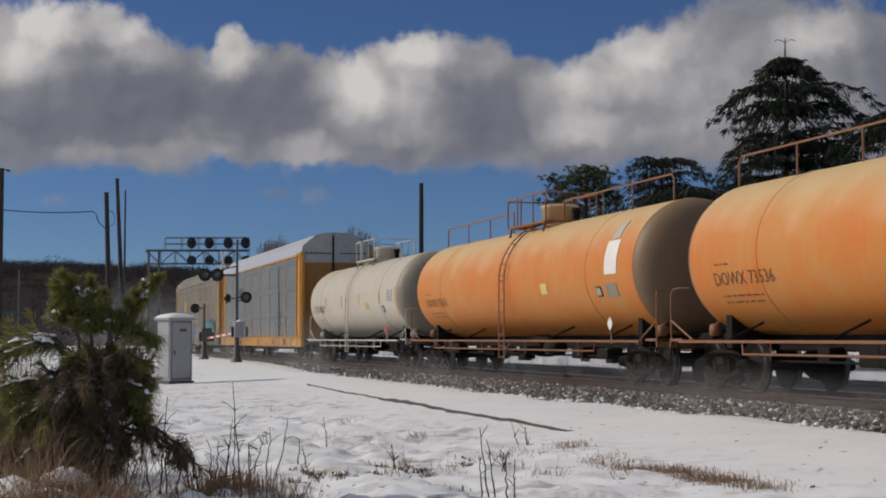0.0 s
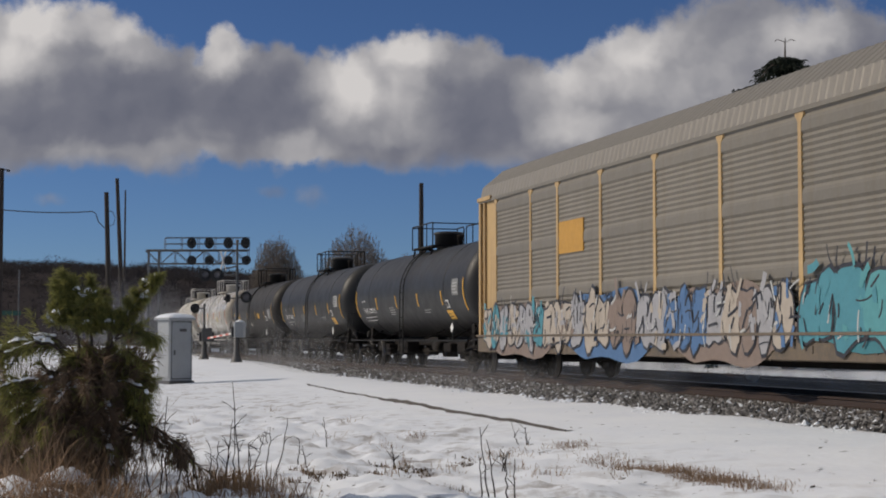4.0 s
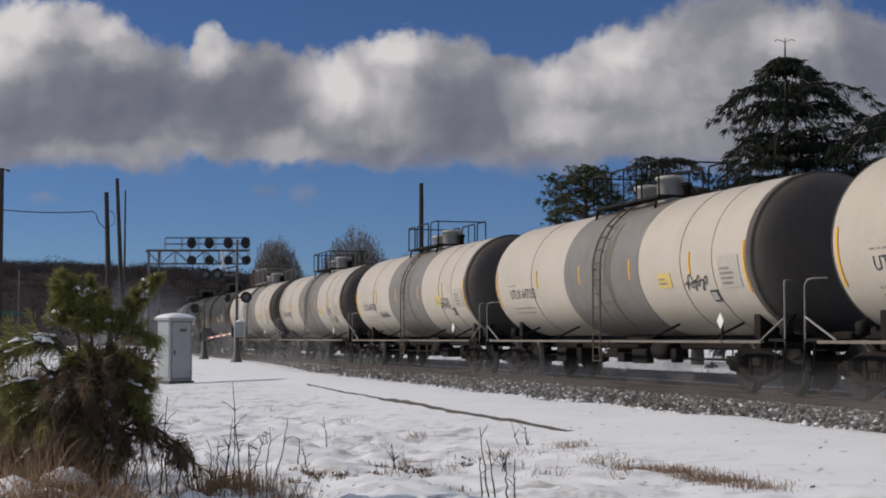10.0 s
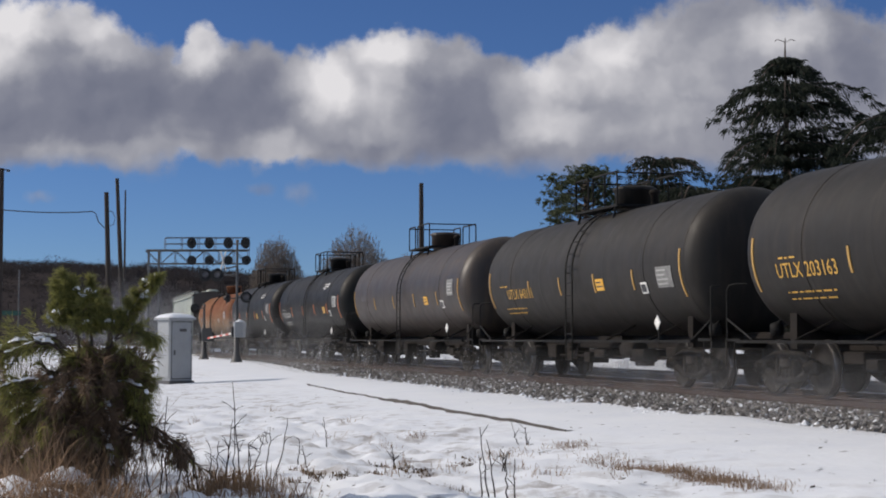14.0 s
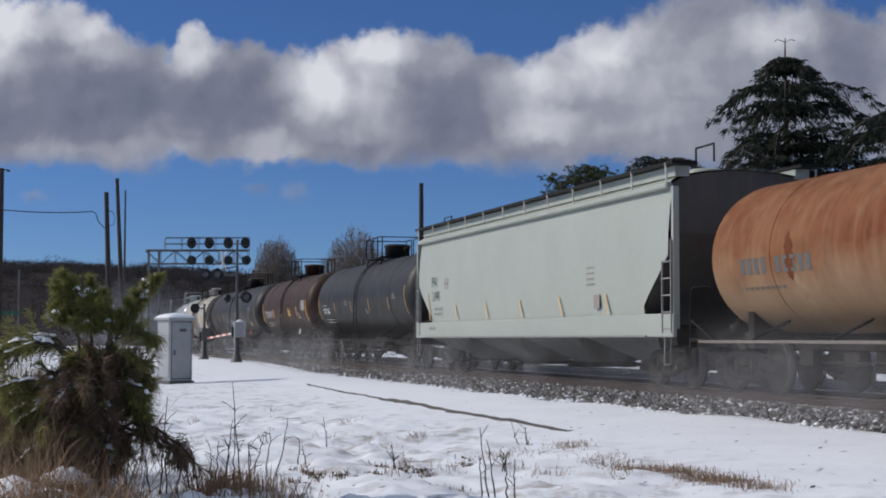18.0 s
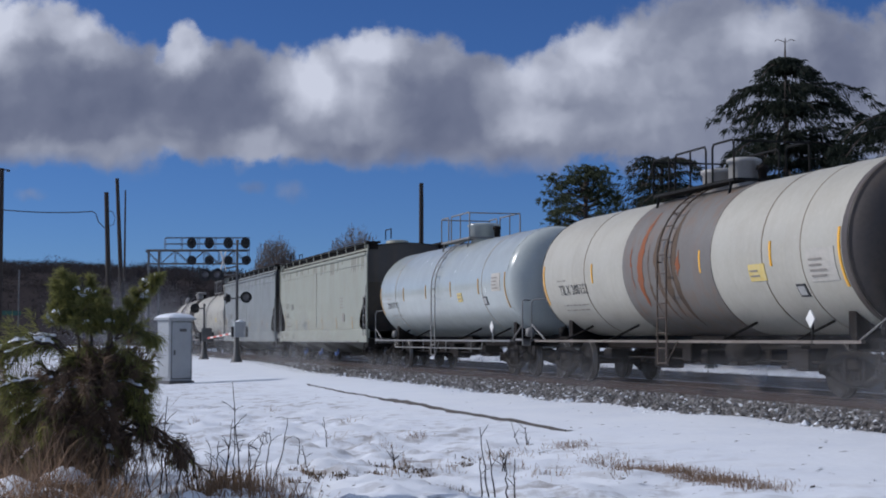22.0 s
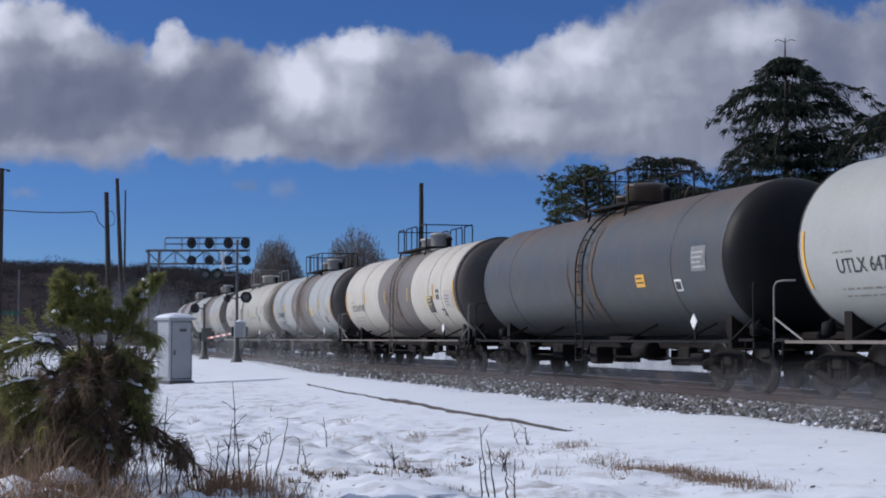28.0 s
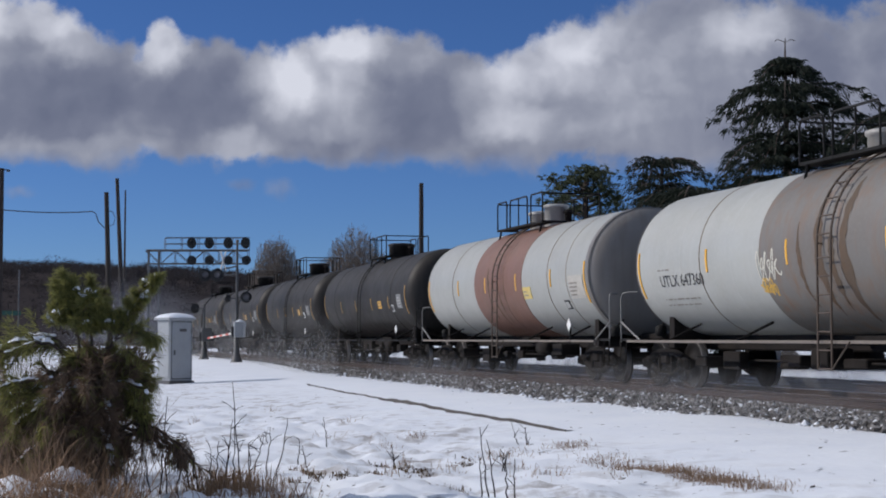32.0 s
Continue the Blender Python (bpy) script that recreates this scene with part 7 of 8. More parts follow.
    for q in range(12):
        limb("branch", across(-0.10 + 0.02 * q, 1.10), across(-0.42 + 0.075 * q + rnd.uniform(-0.05, 0.05), 1.46 + rnd.uniform(-0.12, 0.06), rnd.uniform(-0.25, 0.3)), -0.05, 0.014, 5, 1.4, 0.16, 0.08, 0.45, "branch with dead rusty needles", 0.3, 0.5, 3)
    # a low limb that reaches out over the snow
    for q in range(3):
        limb("branch", across(0.05, 0.66 - 0.03 * q), across(0.86 - 0.05 * q, 0.46 - 0.05 * q, -0.2 + 0.12 * q), -0.17, 0.02, 4, 5.0, 0.17, 0.03, 0.75, "low branch reaching out over the snow", 0.3, 0.4, 4)
    for right, up_, wide, tall in ((-0.24, 0.24, 0.24, 0.13), (-0.46, 0.10, 0.26, 0.13), (-0.78, 0.0, 0.30, 0.15)):
        pad = G()
        vs = []
        for q in range(9):
            for m in range(15):
                u, v = -1 + m / 7, -1 + q / 4
                k = max(0.0, 1 - u * u - v * v) ** 0.5
                h = tall * k + 0.05 * noise.noise((u * 2.2 + right, v * 2.2, 5.0)) * (0.3 + k)
                vs.append(tuple(across(right + wide * u + 0.04 * noise.noise((u * 3, v * 3, 1.0)), up_ + h, -0.62 + 0.18 * v)))
        pad.add(vs, [(q * 15 + m, q * 15 + m + 1, q * 15 + m + 16, q * 15 + m + 15) for q in range(8) for m in range(14)], 0, True)
        part("snow_pad", pad, SNOW, tree, "hump of snow caught on the lowest twigs")


def grass_patch(spots, count, height, mat, seed, label, width=0.0065, lean=0.32):
    """Dry blades round some spots: (right, away) of the path's start, radius."""
    rnd = random.Random(seed)
    g = G()
    for x, y, rx, ry, share in spots:
        for _ in range(int(count * share)):
            px, py = x + rnd.gauss(0, rx), y + rnd.gauss(0, ry)
            z = ground_height(px, py)
            d = (rnd.gauss(0, lean), rnd.gauss(0, lean), 1)
            blade(g, (px, py, z - 0.01), d, height * (0.25 + 1.1 * rnd.random() ** 2), width, rnd.uniform(0, 0.3), rnd)
    tagged(new("dry_grass", g.mesh("dry_grass", [mat])), label, "grass", "", "stuff")


def weed(x, y, stems, seed, lean=0.12, twigs=3):
    rnd = random.Random(seed)
    z = ground_height(x, y)
    ob = thing("dry_weed", pose(x, y, z), "dead brown weed stalks standing in the snow", "weed", "dry weeds in the snow")
    for right, h, bow in stems:
        p0 = across(right, -0.02)
        p1 = across(right + rnd.uniform(-lean, lean) + bow, h)
        line = bent_line(p0, p1, rnd.uniform(-0.02, 0.03), 8)
        line = [p + across(rnd.gauss(0, 0.008), 0) for p in line]
        st = part("stalk", G().tube(line, [0.0095 * (1 - 0.6 * i / 8) for i in range(9)], 5), STEM, ob)
        for _ in range(twigs):
            i = rnd.randint(3, 8)
            a = line[i]
            b = a + across(rnd.choice((-1, 1)) * rnd.uniform(0.03, 0.14), rnd.uniform(0.0, 0.14), rnd.uniform(-0.06, 0.06))
            part("side_twig", G().tube([a, a.lerp(b, 0.5) + Vector((0, 0, 0.012)), b], [0.0045, 0.004, 0.003], 4), STEM, st)


def cedar_tree(name, base, height, radius, seed, label, whip=0.9, tiers=30, skew=0.0, flat=1.0, low=0.10, shape=((0.0, 0.10), (0.04, 0.30), (0.08, 0.62), (0.18, 0.76), (0.36, 0.78), (0.5, 0.92), (1.0, 0.97))):
    """A spreading conifer in flat drooping tiers with fringes of needles, and a bare whip on top. shape: reach by depth below the top."""
    rnd = random.Random(seed)
    base = Vector(base)
    tree = thing(name, Matrix.Translation(base), label, "conifer tree", "trees behind the track")
    part("trunk", G().tube([(0, 0, 0), (0.05, 0, height * 0.5), (0, 0, height if whip else height * 0.93)], [0.34, 0.22, 0.05], 10), BARK, tree)
    if whip:
        g = G().tube([(0, 0, height - 0.1), (0.02, 0, height + whip)], [0.05, 0.02], 5)
        for sx in (-1, 1):
            g.tube([(0, 0, height + whip * 0.8), tuple(across(sx * 0.28, height + whip * 0.95)), tuple(across(sx * 0.45, height + whip * 0.88))], 0.02, 4)
        part("bare_top", g, BARK, tree)
    leaves = G()
    lush = 0.5 if radius < 3 else 1.0
    for k in range(tiers):
        t = (k + 1.5 * rnd.random()) / (tiers + 0.5)
        z = height * (1 - (1 - low) * t)
        reach = radius * float(np.interp(t, [p[0] for p in shape], [p[1] for p in shape]))
        arms = 5 + int(2 * t)
        a0 = rnd.random() * 6.28
        for j in range(arms):
            ang = a0 + 6.28 * j / arms + rnd.uniform(-0.35, 0.35)
            L = reach * rnd.uniform(0.55, 1.15)
            out = across(math.cos(ang) + skew, 0, math.sin(ang))
            rise = (0.16 * flat) * L
            pts = [Vector((0, 0, z)) + out * (L * q) + Vector((0, 0, rise * math.sin(q * 2.6) - 0.36 * L * q ** 2.4)) for q in (i / 8 for i in range(9))]
            part("limb", G().tube(pts, [0.07 * (1 - 0.9 * i / 8) + 0.008 for i in range(9)], 4, cap=False), BARK, tree)
            side = out.cross(Vector((0, 0, 1))).normalized()
            for i in range(1, 9):
                w = 0.12 + 0.24 * L * math.sin(min(1, i / 8 + 0.1) * 2.5)
                for _ in range(int((9 + 7 * w) * lush)):
                    # a twig to the side, with needles standing up a little and hanging in a fringe
                    s = rnd.uniform(-1, 1) * w
                    c = pts[i] + side * s + out * rnd.uniform(-0.25, 0.2) + Vector((0, 0, -abs(s) * 0.22 + rnd.gauss(0, 0.03)))
                    for _ in range(4):
                        p = c + Vector((rnd.gauss(0, 0.09), rnd.gauss(0, 0.09), rnd.gauss(0, 0.03)))
                        d = out * rnd.uniform(0.2, 0.9) + side * (s * 0.9 + rnd.gauss(0, 0.35)) + Vector((0, 0, rnd.uniform(-0.85, 0.12)))
                        blade(leaves, p, d, rnd.uniform(0.14, 0.36), rnd.uniform(0.03, 0.06), 0.4, rnd)
    part("crown", leaves, CEDAR, tree)
    return tree


def pine_tree(base, height, seed):
    """A round-topped pine: bare lower limbs and many soft clumps of needles, lighter on their tops."""
    rnd = random.Random(seed)
    base = Vector(base)
    tree = thing("pine_tree", Matrix.Translation(base), "round-topped green pine with open branches behind the train", "pine tree", "trees behind the track")
    part("trunk", G().tube([(0, 0, 0), (0.1, 0, height * 0.5), (0.0, 0.1, height * 0.92)], [0.25, 0.18, 0.05], 8), BARK, tree)
    leaves = G()
    for k in range(120):
        t = ((k + rnd.random()) / 120) ** 0.85
        z = height * (0.40 + 0.52 * t)
        ang = rnd.uniform(0, 6.28)
        L = rnd.uniform(0.75, 2.2) * math.sin(0.40 + 2.3 * (1 - t) ** 0.75)
        end = Vector((0, 0, z)) + across(math.cos(ang) * L - 0.45 * (1 - t), 0.22 * L, math.sin(ang) * L)
        part("limb", G().tube(bent_line((0, 0, z - 0.25), end, 0.08, 4), [0.05, 0.04, 0.03, 0.02, 0.012], 4, cap=False), BARK, tree)
        for _ in range(19):
            c = end + Vector((rnd.gauss(0, 0.25), rnd.gauss(0, 0.25), rnd.gauss(0, 0.11)))
            for _ in range(30):
                d = (rnd.gauss(0, 1), rnd.gauss(0, 1), rnd.gauss(0.5, 0.7))
                blade(leaves, c, d, rnd.uniform(0.10, 0.20), 0.018, 0.1, rnd)
    part("crown", leaves, PINEFAR, tree)


def bare_tree(base, height, spread, seed):
    rnd = random.Random(seed)
    tree = thing("bare_tree", Matrix.Translation(Vector(base)), "leafless winter tree with a fine rounded crown of twigs", "bare tree", "bare trees behind the track")
    part("trunk", G().tube([(0, 0, 0), (0, 0, height * 0.45)], [0.22, 0.14], 7), BARK, tree)
    twigs = G()
    low, tall = height * 0.34, height * 0.66
    for k in range(22):
        ang, el = rnd.uniform(0, 6.28), rnd.uniform(0.25, 1.4)
        end = Vector((0, 0, low)) + across(math.cos(ang) * spread * math.cos(el) * 0.9, tall * math.sin(el) * 0.9, math.sin(ang) * spread * math.cos(el) * 0.9)
        line = bent_line((0, 0, height * rnd.uniform(0.2, 0.42)), end, -0.25, 6)
        part("limb", G().tube(line, [0.08, 0.065, 0.05, 0.04, 0.03, 0.02, 0.012], 4, cap=False), BARK, tree)
    heart = Vector((0, 0, low * 0.8))
    for _ in range(15000):
        ang, el, k = rnd.uniform(0, 6.28), math.asin(rnd.uniform(0.0, 1.0)), rnd.uniform(0.3, 1.0) ** 0.5
        k *= 1 + 0.16 * noise.noise((math.cos(ang) * 2.2, math.sin(ang) * 2.2, el * 2.5 + seed))
        d = across(math.cos(ang) * spread * math.cos(el), tall * math.sin(el), math.sin(ang) * spread * math.cos(el))
        p = Vector((0, 0, low)) + d * k
        blade(twigs, p, (p - heart).normalized() + Vector((rnd.gauss(0, .5), rnd.gauss(0, .5), rnd.gauss(0.2, .4))), rnd.uniform(0.2, 0.55), 0.034, 0, rnd)
    part("crown", twigs, TWIG, tree)


pine_sapling()
grass_patch([(-15.6, 0.2, 0.8, 0.40, 0.45), (-15.3, 0.85, 0.7, 0.28, 0.35), (-16.8, 0.2, 0.9, 0.40, 0.25)], 800, 0.52, DRYGRASS, 3, "rusty dry grass round the young pine")
grass_patch([(-20.4, 7.2, 0.28, 0.16, 0.10), (-19.9, 6.2, 0.22, 0.22, 0.05), (-18.0, 6.85, 0.35, 0.16, 0.12), (-17.2, 6.95, 0.38, 0.16, 0.22), (-16.5, 7.05, 0.38, 0.15, 0.28), (-15.9, 7.13, 0.38, 0.15, 0.26), (-15.3, 7.14, 0.36, 0.15, 0.24), (-14.7, 7.13, 0.3, 0.14, 0.16)], 2600, 0.10, TANGRASS, 4, "short tan grass poking through the snow")
grass_patch([(-15.0, 0.15, 0.35, 0.30, 0.5), (-14.9, 0.55, 0.3, 0.28, 0.35)], 1000, 0.42, TANGRASS, 33, "pale tan grass bent over before the young pine", 0.010, 0.7)
RUSTGRASS = leaf_material("rusty_grass", (0.42, 0.29, 0.195), (0.22, 0.15, 0.10), 0.9, 0.55)
grass_patch([(-14.75, -0.55, 0.25, 0.25, 0.35), (-14.85, -0.2, 0.25, 0.25, 0.35), (-14.8, 0.2, 0.25, 0.25, 0.3)], 300, 0.72, RUSTGRASS, 35, "tall rusty grass before the young pine", 0.0075, 0.75)
rnd = random.Random(77)
grass_patch([(-16 - 18 * rnd.random() ** 1.3, 1.6 + 5.0 * rnd.random(), 0.14, 0.10, 0.05) for _ in range(18)], 520, 0.16, DRYGRASS, 6, "thin tufts of dry grass scattered over the snow")
weed(-16.5, 2.3, [(0.0, 1.08, -0.05), (-0.10, 0.62, -0.02), (-0.20, 0.70, 0.06), (-0.30, 0.48, 0.0), (0.08, 0.45, 0.05)], 1, 0.08, 4)
weed(-16.3, 1.45, [(0.0, 0.95, 0.02), (-0.35, 0.8, 0.1), (-0.6, 0.9, -0.1), (0.3, 0.55, -0.1), (0.06, 0.55, -0.03), (-0.10, 0.6, -0.05), (0.16, 0.4, 0.06)], 2, 0.06, 2)
weed(-16.2, 1.85, [(0.0, 0.55, -0.18), (0.10, 0.40, 0.0), (0.22, 0.5, 0.04)], 5, 0.08, 3)
weed(-14.9, 4.45, [(0.0, 0.72, -0.08), (0.07, 0.60, -0.06), (-0.06, 0.45, -0.05), (0.17, 0.48, -0.02), (0.24, 0.42, 0.0)], 3, 0.03, 1)
def spot(right, deep):
    """World x and y of a place that far away and to the right of the view's axis."""
    p = FORWARD * deep + RIGHT * right
    return p.x, p.y


UNDERGROWTH = leaf_material("brown_undergrowth", (0.17, 0.12, 0.075), (0.08, 0.06, 0.042), 0.9, 0.4)
grass_patch([(*spot(-4.75, 17.6), 0.5, 0.22, 0.30), (*spot(-4.4, 17.8), 0.5, 0.25, 0.25), (*spot(-4.0, 18.0), 0.4, 0.25, 0.2), (*spot(-4.6, 16.6), 0.4, 0.25, 0.25), (*spot(-5.1, 18.5), 0.5, 0.3, 0.3), (*spot(-4.95, 17.2), 0.35, 0.25, 0.5), (*spot(-4.55, 17.4), 0.35, 0.25, 0.4)], 3200, 1.30, UNDERGROWTH, 11, "tangled brown undergrowth behind the young pine")
grass_patch([(*spot(-3.7, 15.4), 0.3, 0.35, 0.5), (*spot(-4.2, 15.5), 0.3, 0.3, 0.5), (*spot(-3.66, 15.0), 0.16, 0.2, 0.5)], 300, 0.95, TANGRASS, 13, "long thin stalks of dry grass before the pine")
rnd = random.Random(3)
for px, deep, rr in ((-3.55, 15.6, 0.24), (-4.05, 15.2, 0.26), (-3.75, 15.9, 0.16), (-2.4, 15.4, 0.16), (-2.1, 15.6, 0.12), (-2.65, 15.9, 0.14), (-4.35, 15.3, 0.22), (-3.95, 14.9, 0.38), (-3.6, 14.75, 0.32), (-4.2, 14.9, 0.34), (-3.2, 15.1, 0.16)):
    qx, qy = spot(px, deep)
    m1 = G()
    snow_lump(m1, (0, 0, 0), rr, rnd)
    lump = new("snow_mound", m1.mesh("snow_mound", [SNOW]))
    lump.location = (qx, qy, ground_height(qx, qy) - 0.02)
    lump.scale = (1.3, 1.1, 1.6)
    tagged(lump, "rounded lump of snow on matted grass", "snow mound", "snow mounds in the grass")
more = random.Random(19)
for k in range(2):
    d, a = more.uniform(15.2, 19.5), more.uniform(-10.2, -5.2)
    p = FORWARD * d + RIGHT * (d * math.tan(radians(a)))
    weed(p.x, p.y, [(more.uniform(-0.2, 0.2), more.uniform(0.25, 0.75), more.uniform(-0.1, 0.1)) for _ in range(more.randint(2, 4))], 50 + k, 0.08, more.randint(2, 4))
for k in range(4):
    d, a = more.uniform(17.0, 30.0), more.uniform(-8, 6)
    p = FORWARD * d + RIGHT * (d * math.tan(radians(a)))
    weed(p.x, p.y, [(more.uniform(-0.1, 0.1), more.uniform(0.12, 0.3), more.uniform(-0.05, 0.05)) for _ in range(more.randint(1, 3))], 80 + k, 0.06, 2)
grass_patch([(-15.9, 1.95, 0.35, 0.22, 0.5), (-16.4, 2.25, 0.3, 0.2, 0.3), (-15.2, 2.4, 0.3, 0.25, 0.2)], 1500, 0.26, DRYGRASS, 8, "matted brown grass and twigs in the snow")
weed(-22.6, 4.35, [(0.0, 0.45, -0.03)], 4, 0.03, 1)
weed(-19.5, 3.4, [(0.0, 0.3, 0.03), (0.1, 0.25, 0.0)], 7, 0.05, 2)
cedar_tree("cedar_tree", (-63.73, 32.6, -0.5), 13.75, 5.25, 21, "tall dark cedar with drooping tiers and a bare top", 0.85, 25, 0.20, 0.85)
UMBRELLA = ((0.0, 0.55), (0.12, 0.85), (0.25, 1.0), (0.5, 0.8), (1.0, 1.0))
cedar_tree("cedar_tree", (-79.1, 33.2, -0.5), 11.45, 2.7, 22, "smaller dark cedar with flat layered top", 0.0, 10, 0.1, 1.3, 0.5, UMBRELLA)
cedar_tree("cedar_tree", (-70.2, 31.2, -0.5), 9.0, 4.4, 23, "low dark cedar filling the gap between trees", 0.0, 13, 0.0, 0.7, 0.3)
cedar_tree("cedar_tree", (-59.6, 36.2, -0.5), 11.3, 5.2, 25, "broad dark cedar beside the tall one", 0.0, 18, 0.0, 0.8, 0.25)
pine_tree((-75.4, 27.5, -0.5), 10.5, 31)
bare_tree((-148.9, 23.85, -0.4), 10.6, 2.8, 41)
bare_tree((-137.2, 28.9, -0.4), 10.6, 3.5, 42)
bare_tree((-160.0, 40.0, -0.4), 10.0, 4.0, 43)
bare_tree((-150.0, 46.0, -0.4), 9.6, 4.0, 44)


rnd = random.Random(29)
spots = []
for _ in range(20):
    d = rnd.uniform(16.4, 20.5)
    spots.append((*spot(rnd.uniform(-2.7, 0.4), d), rnd.uniform(0.08, 0.24), rnd.uniform(0.04, 0.09), rnd.uniform(0.5, 1.3)))
grass_patch(spots, 95, 0.075, UNDERGROWTH, 30, "flattened brown grass showing through thin snow", 0.012)

# low brush beyond the second track
rnd = random.Random(58)
g = G()
for _ in range(5000):
    x = rnd.uniform(-105, -16)
    k = noise.noise((x * 0.16, 3.0, 1.0))
    if k < -0.28:
        continue
    p = (x, 23.5 + rnd.gauss(0, 0.6), -0.42)
    blade(g, p, (rnd.gauss(0, 0.4), rnd.gauss(0, 0.3), 1), (0.26 + 0.2 * k) * rnd.uniform(0.5, 1.25), 0.03, 0.15, rnd)
tagged(new("low_brush", g.mesh("low_brush", [UNDERGROWTH])), "low brown brush along the far side of the tracks", "brush", "", "stuff")


# far wooded hill
def hill_height(a):
    """Height of the far hill by the angle from the path, in degrees to the right."""
    return float(np.interp(a, [-40, -17, -14, -11, -9, -6, -2, 4, 12, 30], [16, 17.5, 17.8, 17.0, 16.5, 15.0, 12, 11, 10, 10]))


g = G()
cols = [-40 + 70 * i / 70 for i in range(71)]
rows = [(300, 0.0), (325, 0.45), (350, 0.85), (380, 1.0), (520, 0.9)]
for d, k in rows:
    for a in cols:
        p = FORWARD * (d * math.cos(radians(a))) + RIGHT * (d * math.sin(radians(a)))
        g.v.append((p.x, p.y, -1.0 + k * hill_height(a) * (1 + 0.06 * noise.noise((a * 0.4, d, 2)))))
g.f = [(j * 71 + i, j * 71 + i + 1, (j + 1) * 71 + i + 1, (j + 1) * 71 + i) for j in range(4) for i in range(70)]
g.m, g.s = [0] * len(g.f), [True] * len(g.f)
LITTER = surface("leaf_litter", (0.050, 0.043, 0.043), (0.041, 0.0355, 0.0355), (0.060, 0.052, 0.0515), rough=0.95, spec=0.0, scale=0.15, fine=1.2, bump=0.6)
tagged(new("wooded_hill", g.mesh("wooded_hill", [LITTER])), "dark hillside under bare winter woods", "hill", "", "structure")
rnd = random.Random(91)
g = G()
for k in range(2600):
    a = rnd.uniform(-24, 12)
    d = 302 + 85 * rnd.random() ** 0.4
    t = np.interp(d, [300, 325, 350, 380], [0, 0.45, 0.85, 1.0])
    p = FORWARD * (d * math.cos(radians(a))) + RIGHT * (d * math.sin(radians(a)))
    z = -1.0 + t * hill_height(a)
    h = rnd.uniform(1.8, 3.2) if rnd.random() < 0.93 else rnd.uniform(3.2, 4.4)
    p = Vector((p.x, p.y, z - 0.3))
    blade(g, p, (rnd.gauss(0, .05), rnd.gauss(0, .05), 1), h * 0.6, 0.22, 0, rnd)
    for _ in range(52):
        q = p + Vector((0, 0, h * rnd.uniform(0.1, 0.85))) + RIGHT * rnd.gauss(0, 1.1)
        blade(g, q, RIGHT * rnd.gauss(0, 1.0) + Vector((0, 0, rnd.uniform(-0.2, 1))), rnd.uniform(0.3, 0.8), rnd.uniform(0.06, 0.15), 0, rnd)
tagged(new("far_woods", g.mesh("far_woods", [WOODS])), "bare brown winter woods on the hillside", "woods", "", "stuff")

# small dark bits lying on the snow
rnd = random.Random(66)
g = G()
for k in range(420):
    d = 15.5 + 26 * rnd.random() ** 1.6
    p = FORWARD * d + RIGHT * (d * math.tan(radians(rnd.uniform(-9, 15))))
    if p.y > 10.4:
        continue
    c = Vector((p.x, p.y, ground_height(p.x, p.y) + 0.008))
    t, r = rnd.uniform(0, 6.28), rnd.uniform(0.012, 0.035)
    u, w = Vector((math.cos(t), math.sin(t), 0.1)) * r * rnd.uniform(1, 2.6), Vector((-math.sin(t), math.cos(t), 0.15)) * r * 0.6
    g.add([tuple(c - u), tuple(c - w), tuple(c + u), tuple(c + w)], [(0, 1, 2, 3)])
tagged(new("snow_litter", g.mesh("snow_litter", [STEM])), "dead leaves and twig ends lying on the snow", "litter", "", "stuff")


